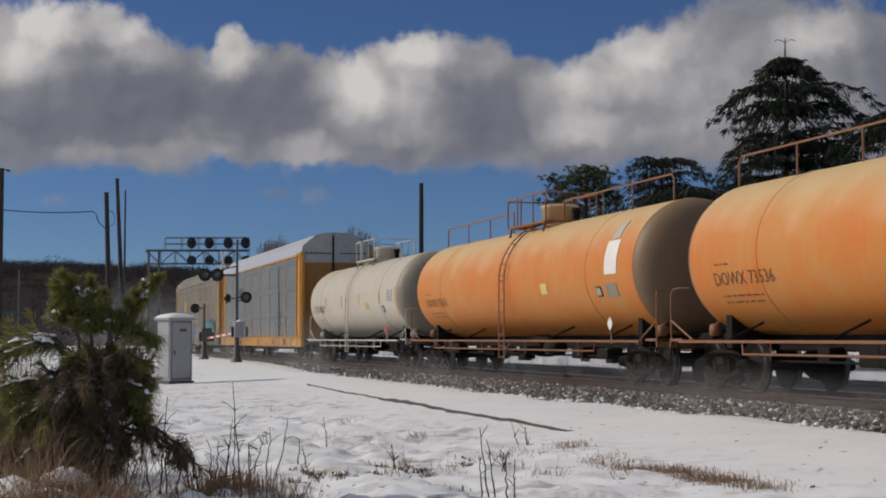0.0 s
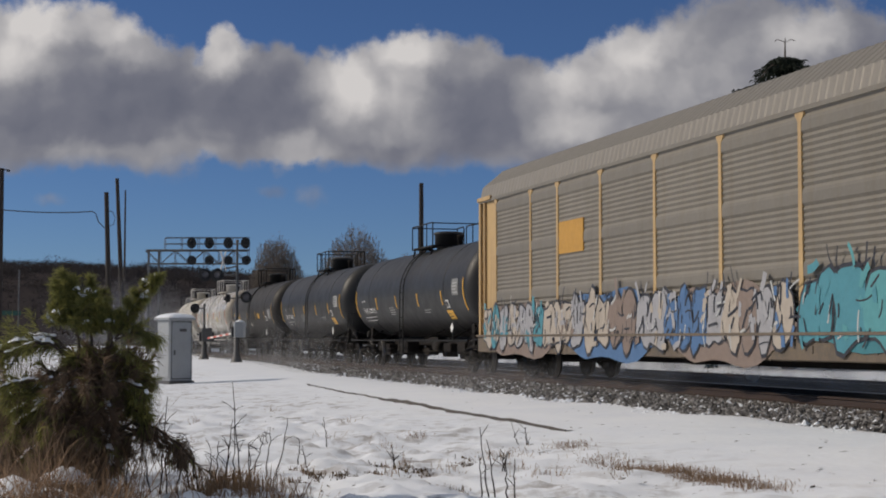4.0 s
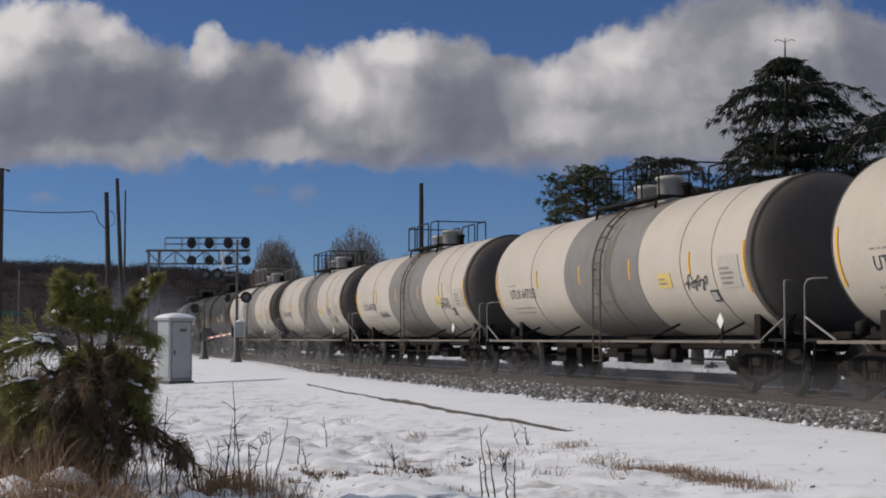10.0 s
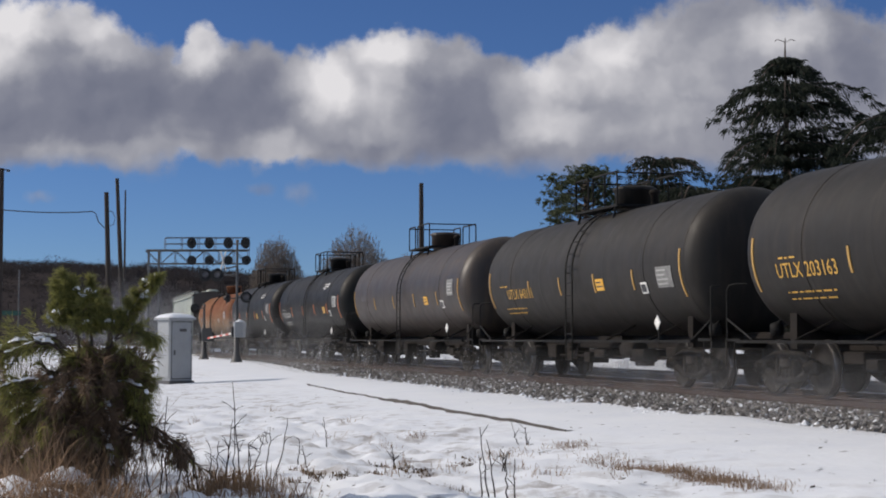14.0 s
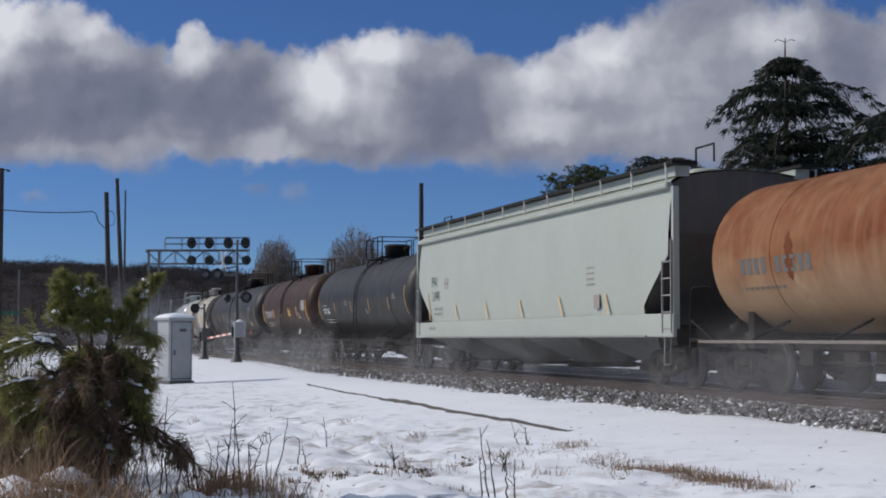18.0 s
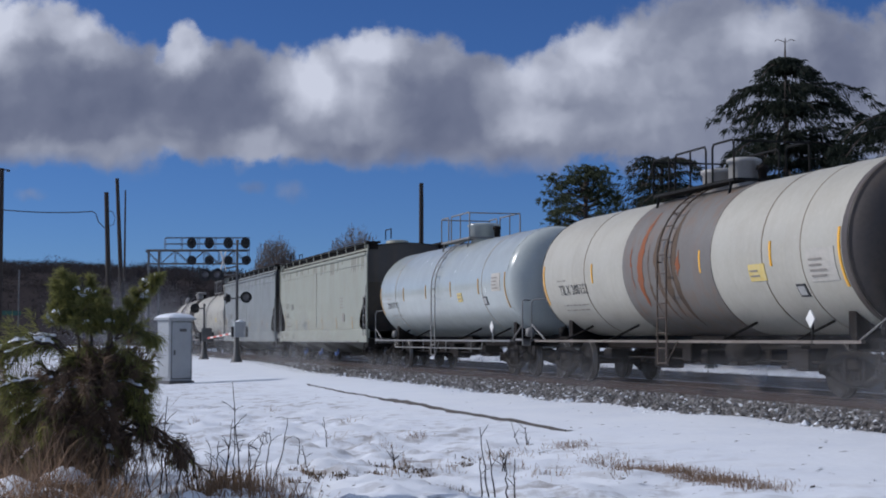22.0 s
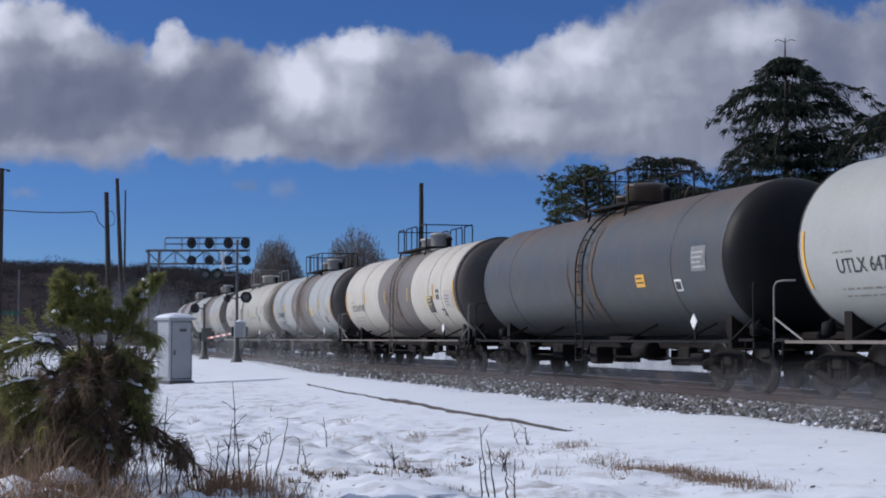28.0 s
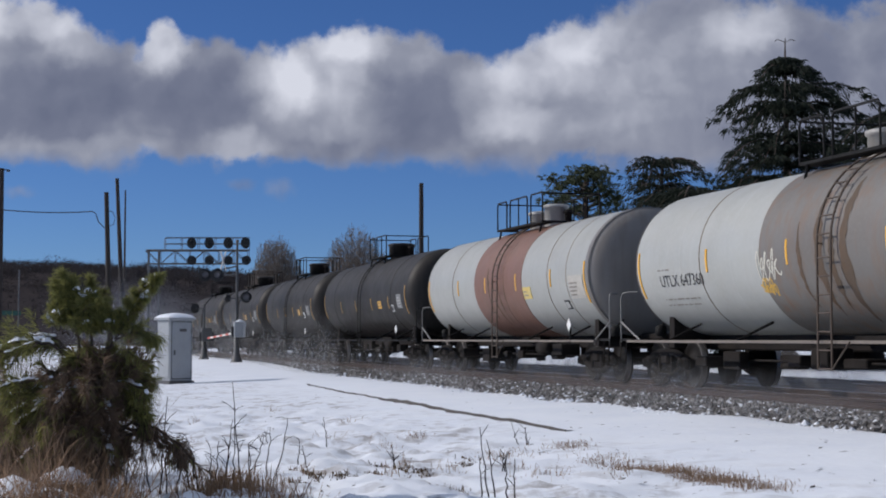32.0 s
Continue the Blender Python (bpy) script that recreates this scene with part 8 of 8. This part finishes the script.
# ------------------------------------------------------------------ wayside things
def signal_cabinet():
    ob = thing("signal_cabinet", pose(-56.0, 5.45, ground_height(-56.0, 5.45), 0, 0, 22), "pale grey metal trackside cabinet with snow on its roof", "cabinet")
    w, d, h = 0.96, 0.84, 2.12
    part("body", G().box((0, 0, h / 2 + 0.06), (w, d, h), chamfer=0.02), CABINET, ob)
    part("plinth", G().box((0, 0, 0.02), (w + 0.1, d + 0.1, 0.16)), DARKSTEEL, ob)
    g = G()
    a, b = w / 2 + 0.09, d / 2 + 0.09
    g.add([(-a, -b, h + 0.05), (a, -b, h + 0.05), (a, b, h + 0.05), (-a, b, h + 0.05), (-a, -b, h + 0.12), (a, -b, h + 0.12), (a, b, h + 0.12), (-a, b, h + 0.12), (-0.2, 0, h + 0.22), (0.2, 0, h + 0.22)],
          [(0, 3, 2, 1), (0, 1, 5, 4), (1, 2, 6, 5), (2, 3, 7, 6), (3, 0, 4, 7), (4, 5, 9, 8), (5, 6, 9), (6, 7, 8, 9), (7, 4, 8)])
    part("roof", g, CABINET, ob)
    g = G()
    vs = []
    for j in range(9):
        for i in range(9):
            u, v = -1 + i / 4, -1 + j / 4
            e = max(0, 1 - max(abs(u), abs(v)) ** 4)
            vs.append((u * a * 0.99, v * b * 0.99, h + 0.13 + 0.17 * e ** 0.5 * (1 - 0.35 * max(abs(u), abs(v)))))
    g.add(vs, [(j * 9 + i, j * 9 + i + 1, j * 9 + i + 10, j * 9 + i + 9) for j in range(8) for i in range(8)], 0, True)
    part("snow_cap", g, SNOW, ob, "rounded cap of snow")
    part("door_gap", G().box((w / 2 + 0.004, 0, h / 2 + 0.08), (0.01, d * 0.86 + 0.04, h * 0.90 + 0.04)), SIGNALBLACK, ob)
    door = part("door", G().box((w / 2 + 0.012, 0, h / 2 + 0.08), (0.024, d * 0.86, h * 0.90), chamfer=0.008), CABINET, ob)
    part("handle", G().box((w / 2 + 0.045, -0.28, h * 0.5), (0.04, 0.05, 0.16)), DARKSTEEL, door)
    part("vent", G().box((w / 2 + 0.032, 0.05, h * 0.86), (0.02, 0.26, 0.10)), DARKSTEEL, door)
    for z in (0.4, 1.1, 1.8):
        part("hinge", G().turned([(z - 0.06, 0.02), (z + 0.06, 0.02)], "z", (w / 2 + 0.03, d * 0.43, 0), 8, close=True), DARKSTEEL, door)
    part("side_door", G().box((0, -d / 2 - 0.012, h / 2 + 0.08), (w * 0.86, 0.024, h * 0.90), chamfer=0.008), CABINET, ob)


def flasher(parent, at, turn, r=0.27):
    """A round black backing disc with hood and lens, turned about the vertical."""
    m = new("flasher")
    m.parent = parent
    m.location = at
    m.rotation_euler = (0, 0, radians(turn))
    part("backing_disc", G().turned([(-0.015, r), (0.015, r), (0.02, r - 0.02), (0.02, 0.0)], "y", (0, 0, 0), 24).turned([(-0.015, 0.0), (-0.015, r)], "y", (0, 0, 0), 24), SIGNALBLACK, m)
    part("hood", G().turned([(-0.16, 0.185), (-0.02, 0.195), (-0.02, 0.18), (-0.15, 0.17)], "y", (0, 0, 0), 18), SIGNALBLACK, m)
    part("lens", G().turned([(-0.03, 0.18), (-0.05, 0.11), (-0.055, 0.0)], "y", (0, 0, 0), 16), plain("lens_glass", (0.16, 0.15, 0.15), 0.25), m)
    part("lamp_box", G().turned([(0.0, 0.11), (0.14, 0.10), (0.16, 0.0)], "y", (0, 0, 0), 12), SIGNALBLACK, m)


def crossing_signal(x, y, height, box_z, label, pairs, arm=None, buck=True):
    z = ground_height(x, y)
    ob = thing("crossing_signal", pose(x, y, z), label, "crossing signal", "crossing signals")
    part("mast", G().tube([(0, 0, 0), (0, 0, height * 0.5), (0, 0, height)], [0.085, 0.07, 0.055], 10).turned([(height, 0.09), (height + 0.10, 0.07), (height + 0.12, 0)], "z", (0, 0, 0), 10), DARKSTEEL, ob)
    part("foot", G().turned([(0, 0.32), (0.08, 0.26), (0.35, 0.15), (box_z - 0.35, 0.12), (box_z - 0.33, 0.08)], "z", (0, 0, 0), 10), DARKSTEEL, ob)
    part("gate_motor_box", G().box((0.25, 0.10, box_z), (0.46, 0.56, 0.74), chamfer=0.03), CABINET if buck else DARKSTEEL, ob)
    part("gate_arm_pivot", G().box((0.25, -0.24, box_z - 0.1), (0.18, 0.12, 0.5), chamfer=0.02).box((0.25, 0.44, box_z - 0.1), (0.18, 0.12, 0.5), chamfer=0.02), SIGNALBLACK, ob)
    if buck:
        g = G()
        snow_lump(g, (0.25, 0.10, box_z + 0.37), 0.26, random.Random(4))
        part("snow_cap", g, SNOW, ob, "thin cap of snow")
    part("counterweight_arm", G().tube([tuple(across(0.0, box_z, -0.3)), tuple(across(0.35, box_z - 0.1, -0.3)), tuple(across(0.4, box_z - 0.35, -0.3))], 0.05, 6), DARKSTEEL, ob)
    if buck:
        arm0, arm1 = across(0.1, box_z - 0.12, -0.1), across(-1.95, box_z - 0.40, 4.0)
        for q in range(10):
            p, e = arm0.lerp(arm1, q / 10), arm0.lerp(arm1, (q + 0.98) / 10)
            part("gate_arm_board", G().tube([p, e], 0.055, 4), (PANELWHITE, PLACARDRED)[q % 2], ob, "red and white striped gate arm, lowered" if q == 0 else "")
    for right, up, turn in pairs:
        part("arm", G().tube([(0, 0, up), tuple(across(right, up))], 0.035, 6), DARKSTEEL, ob)
        flasher(ob, across(right, up, -0.08), turn)
    if arm:
        length, za = arm
        g = G().tube([tuple(across(0, za, 0)), tuple(across(-length, za + 0.05, 0))], 0.05, 8).tube([tuple(across(0, za + 0.45, 0)), tuple(across(-length, za + 0.10, 0))], 0.035, 6)
        part("cantilever_arm", g, DARKSTEEL, ob)
        for q in (0.60, 0.98):
            flasher(ob, across(-length * q, za + 0.02, -0.12), 78 if q < 0.8 else 88, 0.31)
    if buck:
        for s in (-1, 1):
            b = part("crossbuck_board", G().box((0, 0, 0), (0.13, 0.03, 0.95)), surface("dull_crossbuck_white", (0.46, 0.45, 0.43), rough=0.6), ob, "white crossbuck board seen edge-on")
            b.location = across(-0.66, height - 0.90, -0.06)
            b.rotation_euler = (radians(16) * s, 0, radians(10))


def signal_bridge():
    """A cantilevered truss over the track with eight round signal heads."""
    X, Y = -118.6, 9.6
    ob = thing("signal_bridge", pose(X, Y, -0.5, 0, 0, 0), "galvanised cantilever signal truss with eight black signal heads", "signal bridge")
    zt, zb = 8.35, 6.9
    for dx in (-0.45, 0.45):
        for du in (0.0, 0.75):
            part("post", G().box(tuple(Vector((dx, 0, zt / 2 - 0.25)) + RIGHT * du), (0.09, 0.09, zt - 0.5)), BRIDGESTEEL, ob)
    L0, L1 = -0.2, 7.25
    for dx in (-0.45, 0.45):
        for z in (zt - 0.5, zb):
            part("chord", G().tube([Vector((dx, 0, z)) + RIGHT * L0, Vector((dx, 0, z)) + RIGHT * L1], 0.045, 6), BRIDGESTEEL, ob)
        n = 7
        for i in range(n):
            u0, u1 = L0 + (L1 - L0) * i / n, L0 + (L1 - L0) * (i + 1) / n
            za, zc2 = (zb, zt - 0.5) if i % 2 else (zt - 0.5, zb)
            part("lattice_bar", G().tube([Vector((dx, 0, za)) + RIGHT * u0, Vector((dx, 0, zc2)) + RIGHT * u1], 0.03, 5), BRIDGESTEEL, ob)
            part("lattice_bar", G().tube([Vector((dx, 0, zb)) + RIGHT * u1, Vector((dx, 0, zt - 0.5)) + RIGHT * u1], 0.025, 5), BRIDGESTEEL, ob)
    for z in (zt, zt + 0.45):
        part("walkway_rail", G().tube([Vector((-0.55, 0, z)) + RIGHT * 1.2, Vector((-0.55, 0, z)) + RIGHT * L1], 0.025, 5), BRIDGESTEEL, ob)
        part("walkway_rail", G().tube([Vector((0.55, 0, z)) + RIGHT * 1.2, Vector((0.55, 0, z)) + RIGHT * L1], 0.025, 5), BRIDGESTEEL, ob)
    for i in range(6):
        u = 1.2 + (L1 - 1.2) * i / 5
        for dx in (-0.55, 0.55):
            part("rail_post", G().tube([Vector((dx, 0, zt - 0.5)) + RIGHT * u, Vector((dx, 0, zt + 0.45)) + RIGHT * u], 0.025, 5), BRIDGESTEEL, ob)
    part("walkway", G().add([tuple(Vector((dx, 0, zt - 0.42)) + RIGHT * u) for dx, u in ((-0.5, L0), (0.5, L0), (0.5, L1), (-0.5, L1))], [(0, 1, 2, 3)]).box(tuple(Vector((0, 0, zt - 0.46)) + RIGHT * 3.5), (0.9, 0.4, 0.05)), BRIDGESTEEL, ob)
    for up, us in ((8.38, (3.03, 4.30, 5.68, 6.93)), (7.12, (3.05, 4.32, 5.68, 7.0))):
        for u in us:
            head = new("signal_head")
            head.parent = ob
            head.location = Vector((0.75, 0, up)) + RIGHT * u
            r = 0.34
            hz = 0.42 if up > 8 else 0.34
            g = G()
            n = 24
            for y0 in (-0.03, 0.0):
                g.v += [(-y0, r * math.cos(2 * math.pi * k / n), hz * math.sin(2 * math.pi * k / n)) for k in range(n)]
            g.add(g.v[:], [tuple(range(n)), tuple(range(2 * n - 1, n - 1, -1))])
            part("backing_disc", g, SIGNALBLACK, head)
            part("housing", G().turned([(-0.22, 0.16), (0.0, 0.18)], "x", (0, 0, 0), 14, close=True), SIGNALBLACK, head)
            for z in ((0.0,) if hz < 0.4 else (-0.14, 0.14)):
                part("hood", G().turned([(0.03, 0.095), (0.26, 0.09), (0.26, 0.08), (0.03, 0.085)], "x", (0, 0, z), 12), SIGNALBLACK, head)
            part("bracket", G().tube([(-0.1, 0, 0), (-0.3, 0, -0.1 if up > 8 else 0.1)], 0.04, 5), BRIDGESTEEL, head)


def utility_pole(base, top, r0, r1, label, fittings=False):
    base, top = Vector(base), Vector(top)
    ob = thing("utility_pole", Matrix.Translation(base), label, "utility pole", "utility poles")
    part("pole", G().tube([(0, 0, 0), (top - base) * 0.5, top - base], [r0, (r0 + r1) / 2, r1], 10), POLEWOOD, ob)
    if fittings:
        h = top - base
        part("cable_loop", G().tube([h + Vector((0, 0, -1.2)), h + across(0.45, -1.35), h + across(0.62, -1.75), h + across(0.5, -2.2), h + across(0.1, -2.4)], 0.025, 5), SIGNALBLACK, ob)
    return ob


signal_cabinet()
crossing_signal(-77.0, 10.42, 5.75, 1.55, "grey crossing signal mast with round flashers and cantilever arm", [(-0.48, 3.05, 165), (0.45, 3.10, 80)], (1.55, 4.15), True)
crossing_signal(-89.0, 10.25, 2.95, 1.35, "grey crossing signal with motor box and one flasher", [(-0.50, 2.80, -70)], None, False)
signal_bridge()
utility_pole((-112.0, 6.55, -0.5), (-111.8, 6.15, 10.95), 0.20, 0.15, "dark wooden utility pole with a cable loop", True)
utility_pole((-122.0, 8.15, -0.5), (-121.8, 7.47, 12.9), 0.20, 0.13, "dark wooden utility pole leaning slightly")
utility_pole((-150.0, 9.95, -0.5), (-150.0, 9.97, 14.6), 0.13, 0.07, "thin dark pole beyond the others")
utility_pole((-104.0, -0.75, -0.5), (-104.0, -0.72, 11.6), 0.20, 0.16, "dark wooden utility pole with street light arm")
utility_pole((-86.0, 21.8, -0.5), (-86.0, 21.8, 9.55), 0.15, 0.12, "bare dark wooden pole behind the track")
utility_pole((-260.0, 6.3, -0.5), (-260.0, 6.3, 11.8), 0.16, 0.10, "pale distant pole before the woods")
cable = new("overhead_cable", G().tube(bent_line((-104.0, -0.7, 9.0), (-111.9, 5.2, 9.62), 0.12, 10) + [Vector((-111.9, 5.45, 9.5)), Vector((-111.85, 5.65, 8.9)), Vector((-111.85, 6.0, 8.55)), Vector((-111.85, 6.2, 8.5))], 0.035, 5).mesh("overhead_cable", [SIGNALBLACK]))
tagged(cable, "black overhead cable slung between the poles", "cable")
lamp = thing("street_light", pose(-104.0, -0.72, 11.4), "small dark street light on the pole", "street light")
part("arm", G().tube([(0, 0, 0), across(0.15, 0.12), across(0.35, 0.10)], 0.04, 6), SIGNALBLACK, lamp)
part("fixture", G().box(across(0.42, 0.05), (0.22, 0.22, 0.14), chamfer=0.03), SIGNALBLACK, lamp)

sx, sy = spot(-22.4, 85.0)
sign = thing("street_sign", pose(sx, sy, ground_height(sx, sy)), "dark green street-name blade on a thin pale post", "street sign")
part("post", G().tube([(0, 0, -0.05), (0, 0, 5.2)], 0.035, 8), BRIDGESTEEL, sign)
part("blade", G().box((0, -0.35, 2.9), (0.03, 0.95, 0.25)), plain("sign_green", (0.012, 0.065, 0.048), 0.5), sign)

# exposed earth along a shallow rut; the same strip paints the shadow under a snow crest
g = G()
rnd = random.Random(5)
for k in range(60):
    t = k / 59
    x = -48.5 + 25.2 * t
    y = float(np.interp(x, [-48.5, -41.5, -34.3, -33.5, -23], [8.70, 8.42, 8.30, 8.24, 8.2])) + 0.03 * math.sin(k * 1.7)
    w = 0.05 + 0.05 * rnd.random()
    z = ground_height(x, y)
    if k in (0, 59):
        w = 0.02
    high = float(np.interp(x, [-48.5, -37, -34.5, -33, -26, -23.3], [0.012, 0.02, 0.10, 0.05, 0.045, 0.02])) * (0.45 + 0.35 * rnd.random())
    g.v += [(x, y - w, z - 0.02), (x, y - w * 0.5, z + high * 0.8), (x, y + w * 0.2, z + high + 0.012), (x, y + 0.45, z - 0.02)]
for k in range(59):
    for j in range(3):
        a = k * 4 + j
        g.f.append((a, a + 4, a + 5, a + 1))
        g.m.append(1 if j == 2 else 0)
        g.s.append(True)
EARTHSHADE = surface("earth_and_crest_shade", (0.062, 0.053, 0.046), (0.04, 0.035, 0.031), (0.12, 0.108, 0.096), rough=0.9, scale=4, fine=30, bump=0.5)
tagged(new("earth_ridge", g.mesh("earth_ridge", [EARTHSHADE, SNOW])), "low ridge of bare brown earth and painted crest shadow in the snow", "earth", "", "structure")


# ------------------------------------------------------------------ drifting snow whirled up by the wheels
def dust_material(name, half, strength, scale):
    """Thin airborne snow: white and see-through, thicker in the middle, broken by noise."""
    m = bpy.data.materials.new(name)
    m.use_nodes = True
    n, l = m.node_tree.nodes, m.node_tree.links
    n.clear()
    tc = n.new("ShaderNodeTexCoord")
    mp = n.new("ShaderNodeMapping")
    mp.inputs["Scale"].default_value = (1 / half[0], 0.0, 1 / half[1])
    l.new(tc.outputs["Object"], mp.inputs[0])
    ln = n.new("ShaderNodeVectorMath")
    ln.operation = "LENGTH"
    l.new(mp.outputs[0], ln.inputs[0])
    fall = n.new("ShaderNodeMapRange")
    fall.interpolation_type = "SMOOTHSTEP"
    fall.inputs["From Min"].default_value, fall.inputs["From Max"].default_value = 1.0, 0.15
    l.new(ln.outputs["Value"], fall.inputs["Value"])
    t = n.new("ShaderNodeTexNoise")
    t.inputs["Scale"].default_value, t.inputs["Detail"].default_value = scale, 4.0
    l.new(tc.outputs["Object"], t.inputs["Vector"])
    nr = n.new("ShaderNodeMapRange")
    nr.inputs["From Min"].default_value, nr.inputs["From Max"].default_value = 0.30, 0.72
    l.new(t.outputs["Fac"], nr.inputs["Value"])
    mu = n.new("ShaderNodeMath")
    mu.operation = "MULTIPLY"
    l.new(fall.outputs[0], mu.inputs[0])
    l.new(nr.outputs[0], mu.inputs[1])
    mk = n.new("ShaderNodeMath")
    mk.operation = "MULTIPLY"
    mk.inputs[1].default_value = strength
    l.new(mu.outputs[0], mk.inputs[0])
    df, tl, tr = n.new("ShaderNodeBsdfDiffuse"), n.new("ShaderNodeBsdfTranslucent"), n.new("ShaderNodeBsdfTransparent")
    for b in (df, tl):
        b.inputs["Color"].default_value = (0.50, 0.51, 0.53, 1)
    both, mx, o = n.new("ShaderNodeMixShader"), n.new("ShaderNodeMixShader"), n.new("ShaderNodeOutputMaterial")
    l.new(df.outputs[0], both.inputs[1])
    l.new(tl.outputs[0], both.inputs[2])
    l.new(mk.outputs[0], mx.inputs[0])
    l.new(tr.outputs[0], mx.inputs[1])
    l.new(both.outputs[0], mx.inputs[2])
    l.new(mx.outputs[0], o.inputs[0])
    return m


DUST = []


def dust_sheet(half, bow, seed):
    rnd = random.Random(seed)
    cols, rows = 14, 6
    ph = rnd.uniform(0, 6)
    vs = []
    for j in range(rows + 1):
        for i in range(cols + 1):
            u, v = -1 + 2 * i / cols, -1 + 2 * j / rows
            vs.append((u * half[0], -bow * (1 - v * v) * (1 - u * u) + 0.15 * math.sin(3 * u + ph), v * half[1]))
    return G().add(vs, [(j * (cols + 1) + i, j * (cols + 1) + i + 1, (j + 1) * (cols + 1) + i + 1, (j + 1) * (cols + 1) + i) for j in range(rows) for i in range(cols)], 0, True)


DUST_THIN = dust_material("thin_snow_dust", (9.0, 0.6), 0.17, 0.35)
DUST_HEAVY = dust_material("heavy_snow_dust", (9.0, 1.4), 0.22, 0.4)
DUST_THICK = dust_material("thick_snow_dust", (9.0, 0.95), 0.12, 0.45)
for k, (x, length, look_of) in enumerate(sorted([(c[0], c[1], 0) for c in TANKS] + [(-97, 28, 0), (-126, 28, 0), (-426, 20, 0), (-536, 19, 0), (-557, 19, 0)], reverse=True)):
    thick = -500 < x < -300 or x < -725
    heavy = -485 < x < -400
    half = (9.0, 1.4) if heavy else (9.0, 0.95) if thick else (9.0, 0.6)
    puff = thing("snow_dust", pose(x + 3, 11.6, 0.0), "thin cloud of snow dust blown up beside the wheels", "snow dust", "snow dust along the train")
    for j, (dy, du) in enumerate(((0.0, 0.0), (0.55, 6.0), (1.15, -5.0))):
        p = part("dust_veil", dust_sheet(half, 0.4, k * 5 + j), DUST_HEAVY if heavy else DUST_THICK if thick else DUST_THIN, puff)
        p.location = (du, dy, 0.1 * j)
        p.visible_shadow = False
    DUST.append((puff, x + 3, 11.6, 0.2 if heavy else 0.0 if thick else -0.06, 1.0))
plume = thing("snow_dust", pose(-122, 9.6, 2.0), "hazy plume of blown snow beside the far track", "snow dust", "snow dust along the train")
PLUME = dust_material("plume_snow_dust", (7.0, 3.6), 0.26, 0.25)
for j in range(3):
    p = part("dust_veil", dust_sheet((7.0, 3.6), 0.8, 300 + j), PLUME, plume)
    p.location = (2.0 * j, -1.2 * j, 0.3 * j)
    p.rotation_euler = (0, 0, radians(70))
    p.visible_shadow = False
for j in range(3):
    p = part("dust_veil", dust_sheet((7.0, 3.6), 0.6, 320 + j), PLUME, plume)
    p.location = (14.0 + 7.0 * j, 1.4 - 0.5 * j, -1.6)
    p.scale = (1.0, 1.0, 0.45)
    p.visible_shadow = False
DUST.append((plume, -122, 9.6, 2.0, 0.001))
drift = thing("snow_dust", pose(-80, 10.9, 0.8), "low haze of blown snow beside the far cars", "snow dust", "snow dust along the train")
DRIFT = dust_material("drifting_snow_dust", (10.0, 2.2), 0.25, 0.3)
for j in range(6):
    p = part("dust_veil", dust_sheet((10.0, 2.2), 0.5, 340 + j), DRIFT, drift)
    p.location = (-26.0 + 8.5 * j, 0.25 * (j % 3), -0.35 if j > 3 else 0.2)
    p.visible_shadow = False
DUST.append((drift, -80, 10.9, 0.8, 0.001))


haze = thing("snow_dust", pose(-45, 15.9, 0.25), "pale haze of blown snow beneath the cars", "snow dust", "snow dust along the train")
HAZE = dust_material("under_car_snow_dust", (8.0, 0.75), 0.55, 0.45)
for j in range(11):
    p = part("dust_veil", dust_sheet((8.0, 0.75), 0.3, 400 + j), HAZE, haze)
    p.location = (-48.0 + 7.5 * j, 0.25 * (j % 3), 0.06 * (j % 2))
    p.visible_shadow = False
DUST.append((haze, -45, 15.9, 0.25, 0.001))


# ------------------------------------------------------------------ what moves
def motions():
    for car, x in TRAIN:
        bend = min(32.0, max(0.0, (CURVE_X - x) / SPEED + 1.0))
        times = sorted({0.0, 0.1, 31.9, 32.0} | {round(0.5 * k, 3) for k in range(1, 64) if 0.5 * k <= bend + 0.5})
        rows = []
        for t in times:
            px, py, turn = track_at(x + SPEED * t)
            rows.append((t, pose(px, py, 0, 0, 0, -math.degrees(turn))))
        walk(car, rows)
    for puff, x, y, z, share in DUST:
        rows = []
        for t in (0.0, 0.1, 16.0, 31.9, 32.0):
            rows.append((t, pose(x + SPEED * share * t, y, z)))
        walk(puff, rows)
    for sheet, k, du, dv in ((cloud_bank, UNIT, -1.22, 0.09), (small_cloud, UNIT * 1.05, -0.63, 0.15)):
        rows = []
        for t in (0.0, 0.1, 16.0, 31.9, 32.0):
            p = FORWARD * (28.5 * k) + RIGHT * (du * k * t / 32) + Vector((0, 0, 0.95 + dv * k * t / 32))
            rows.append((t, Matrix.Translation(p) @ TURN))
        walk(sheet, rows)


motions()
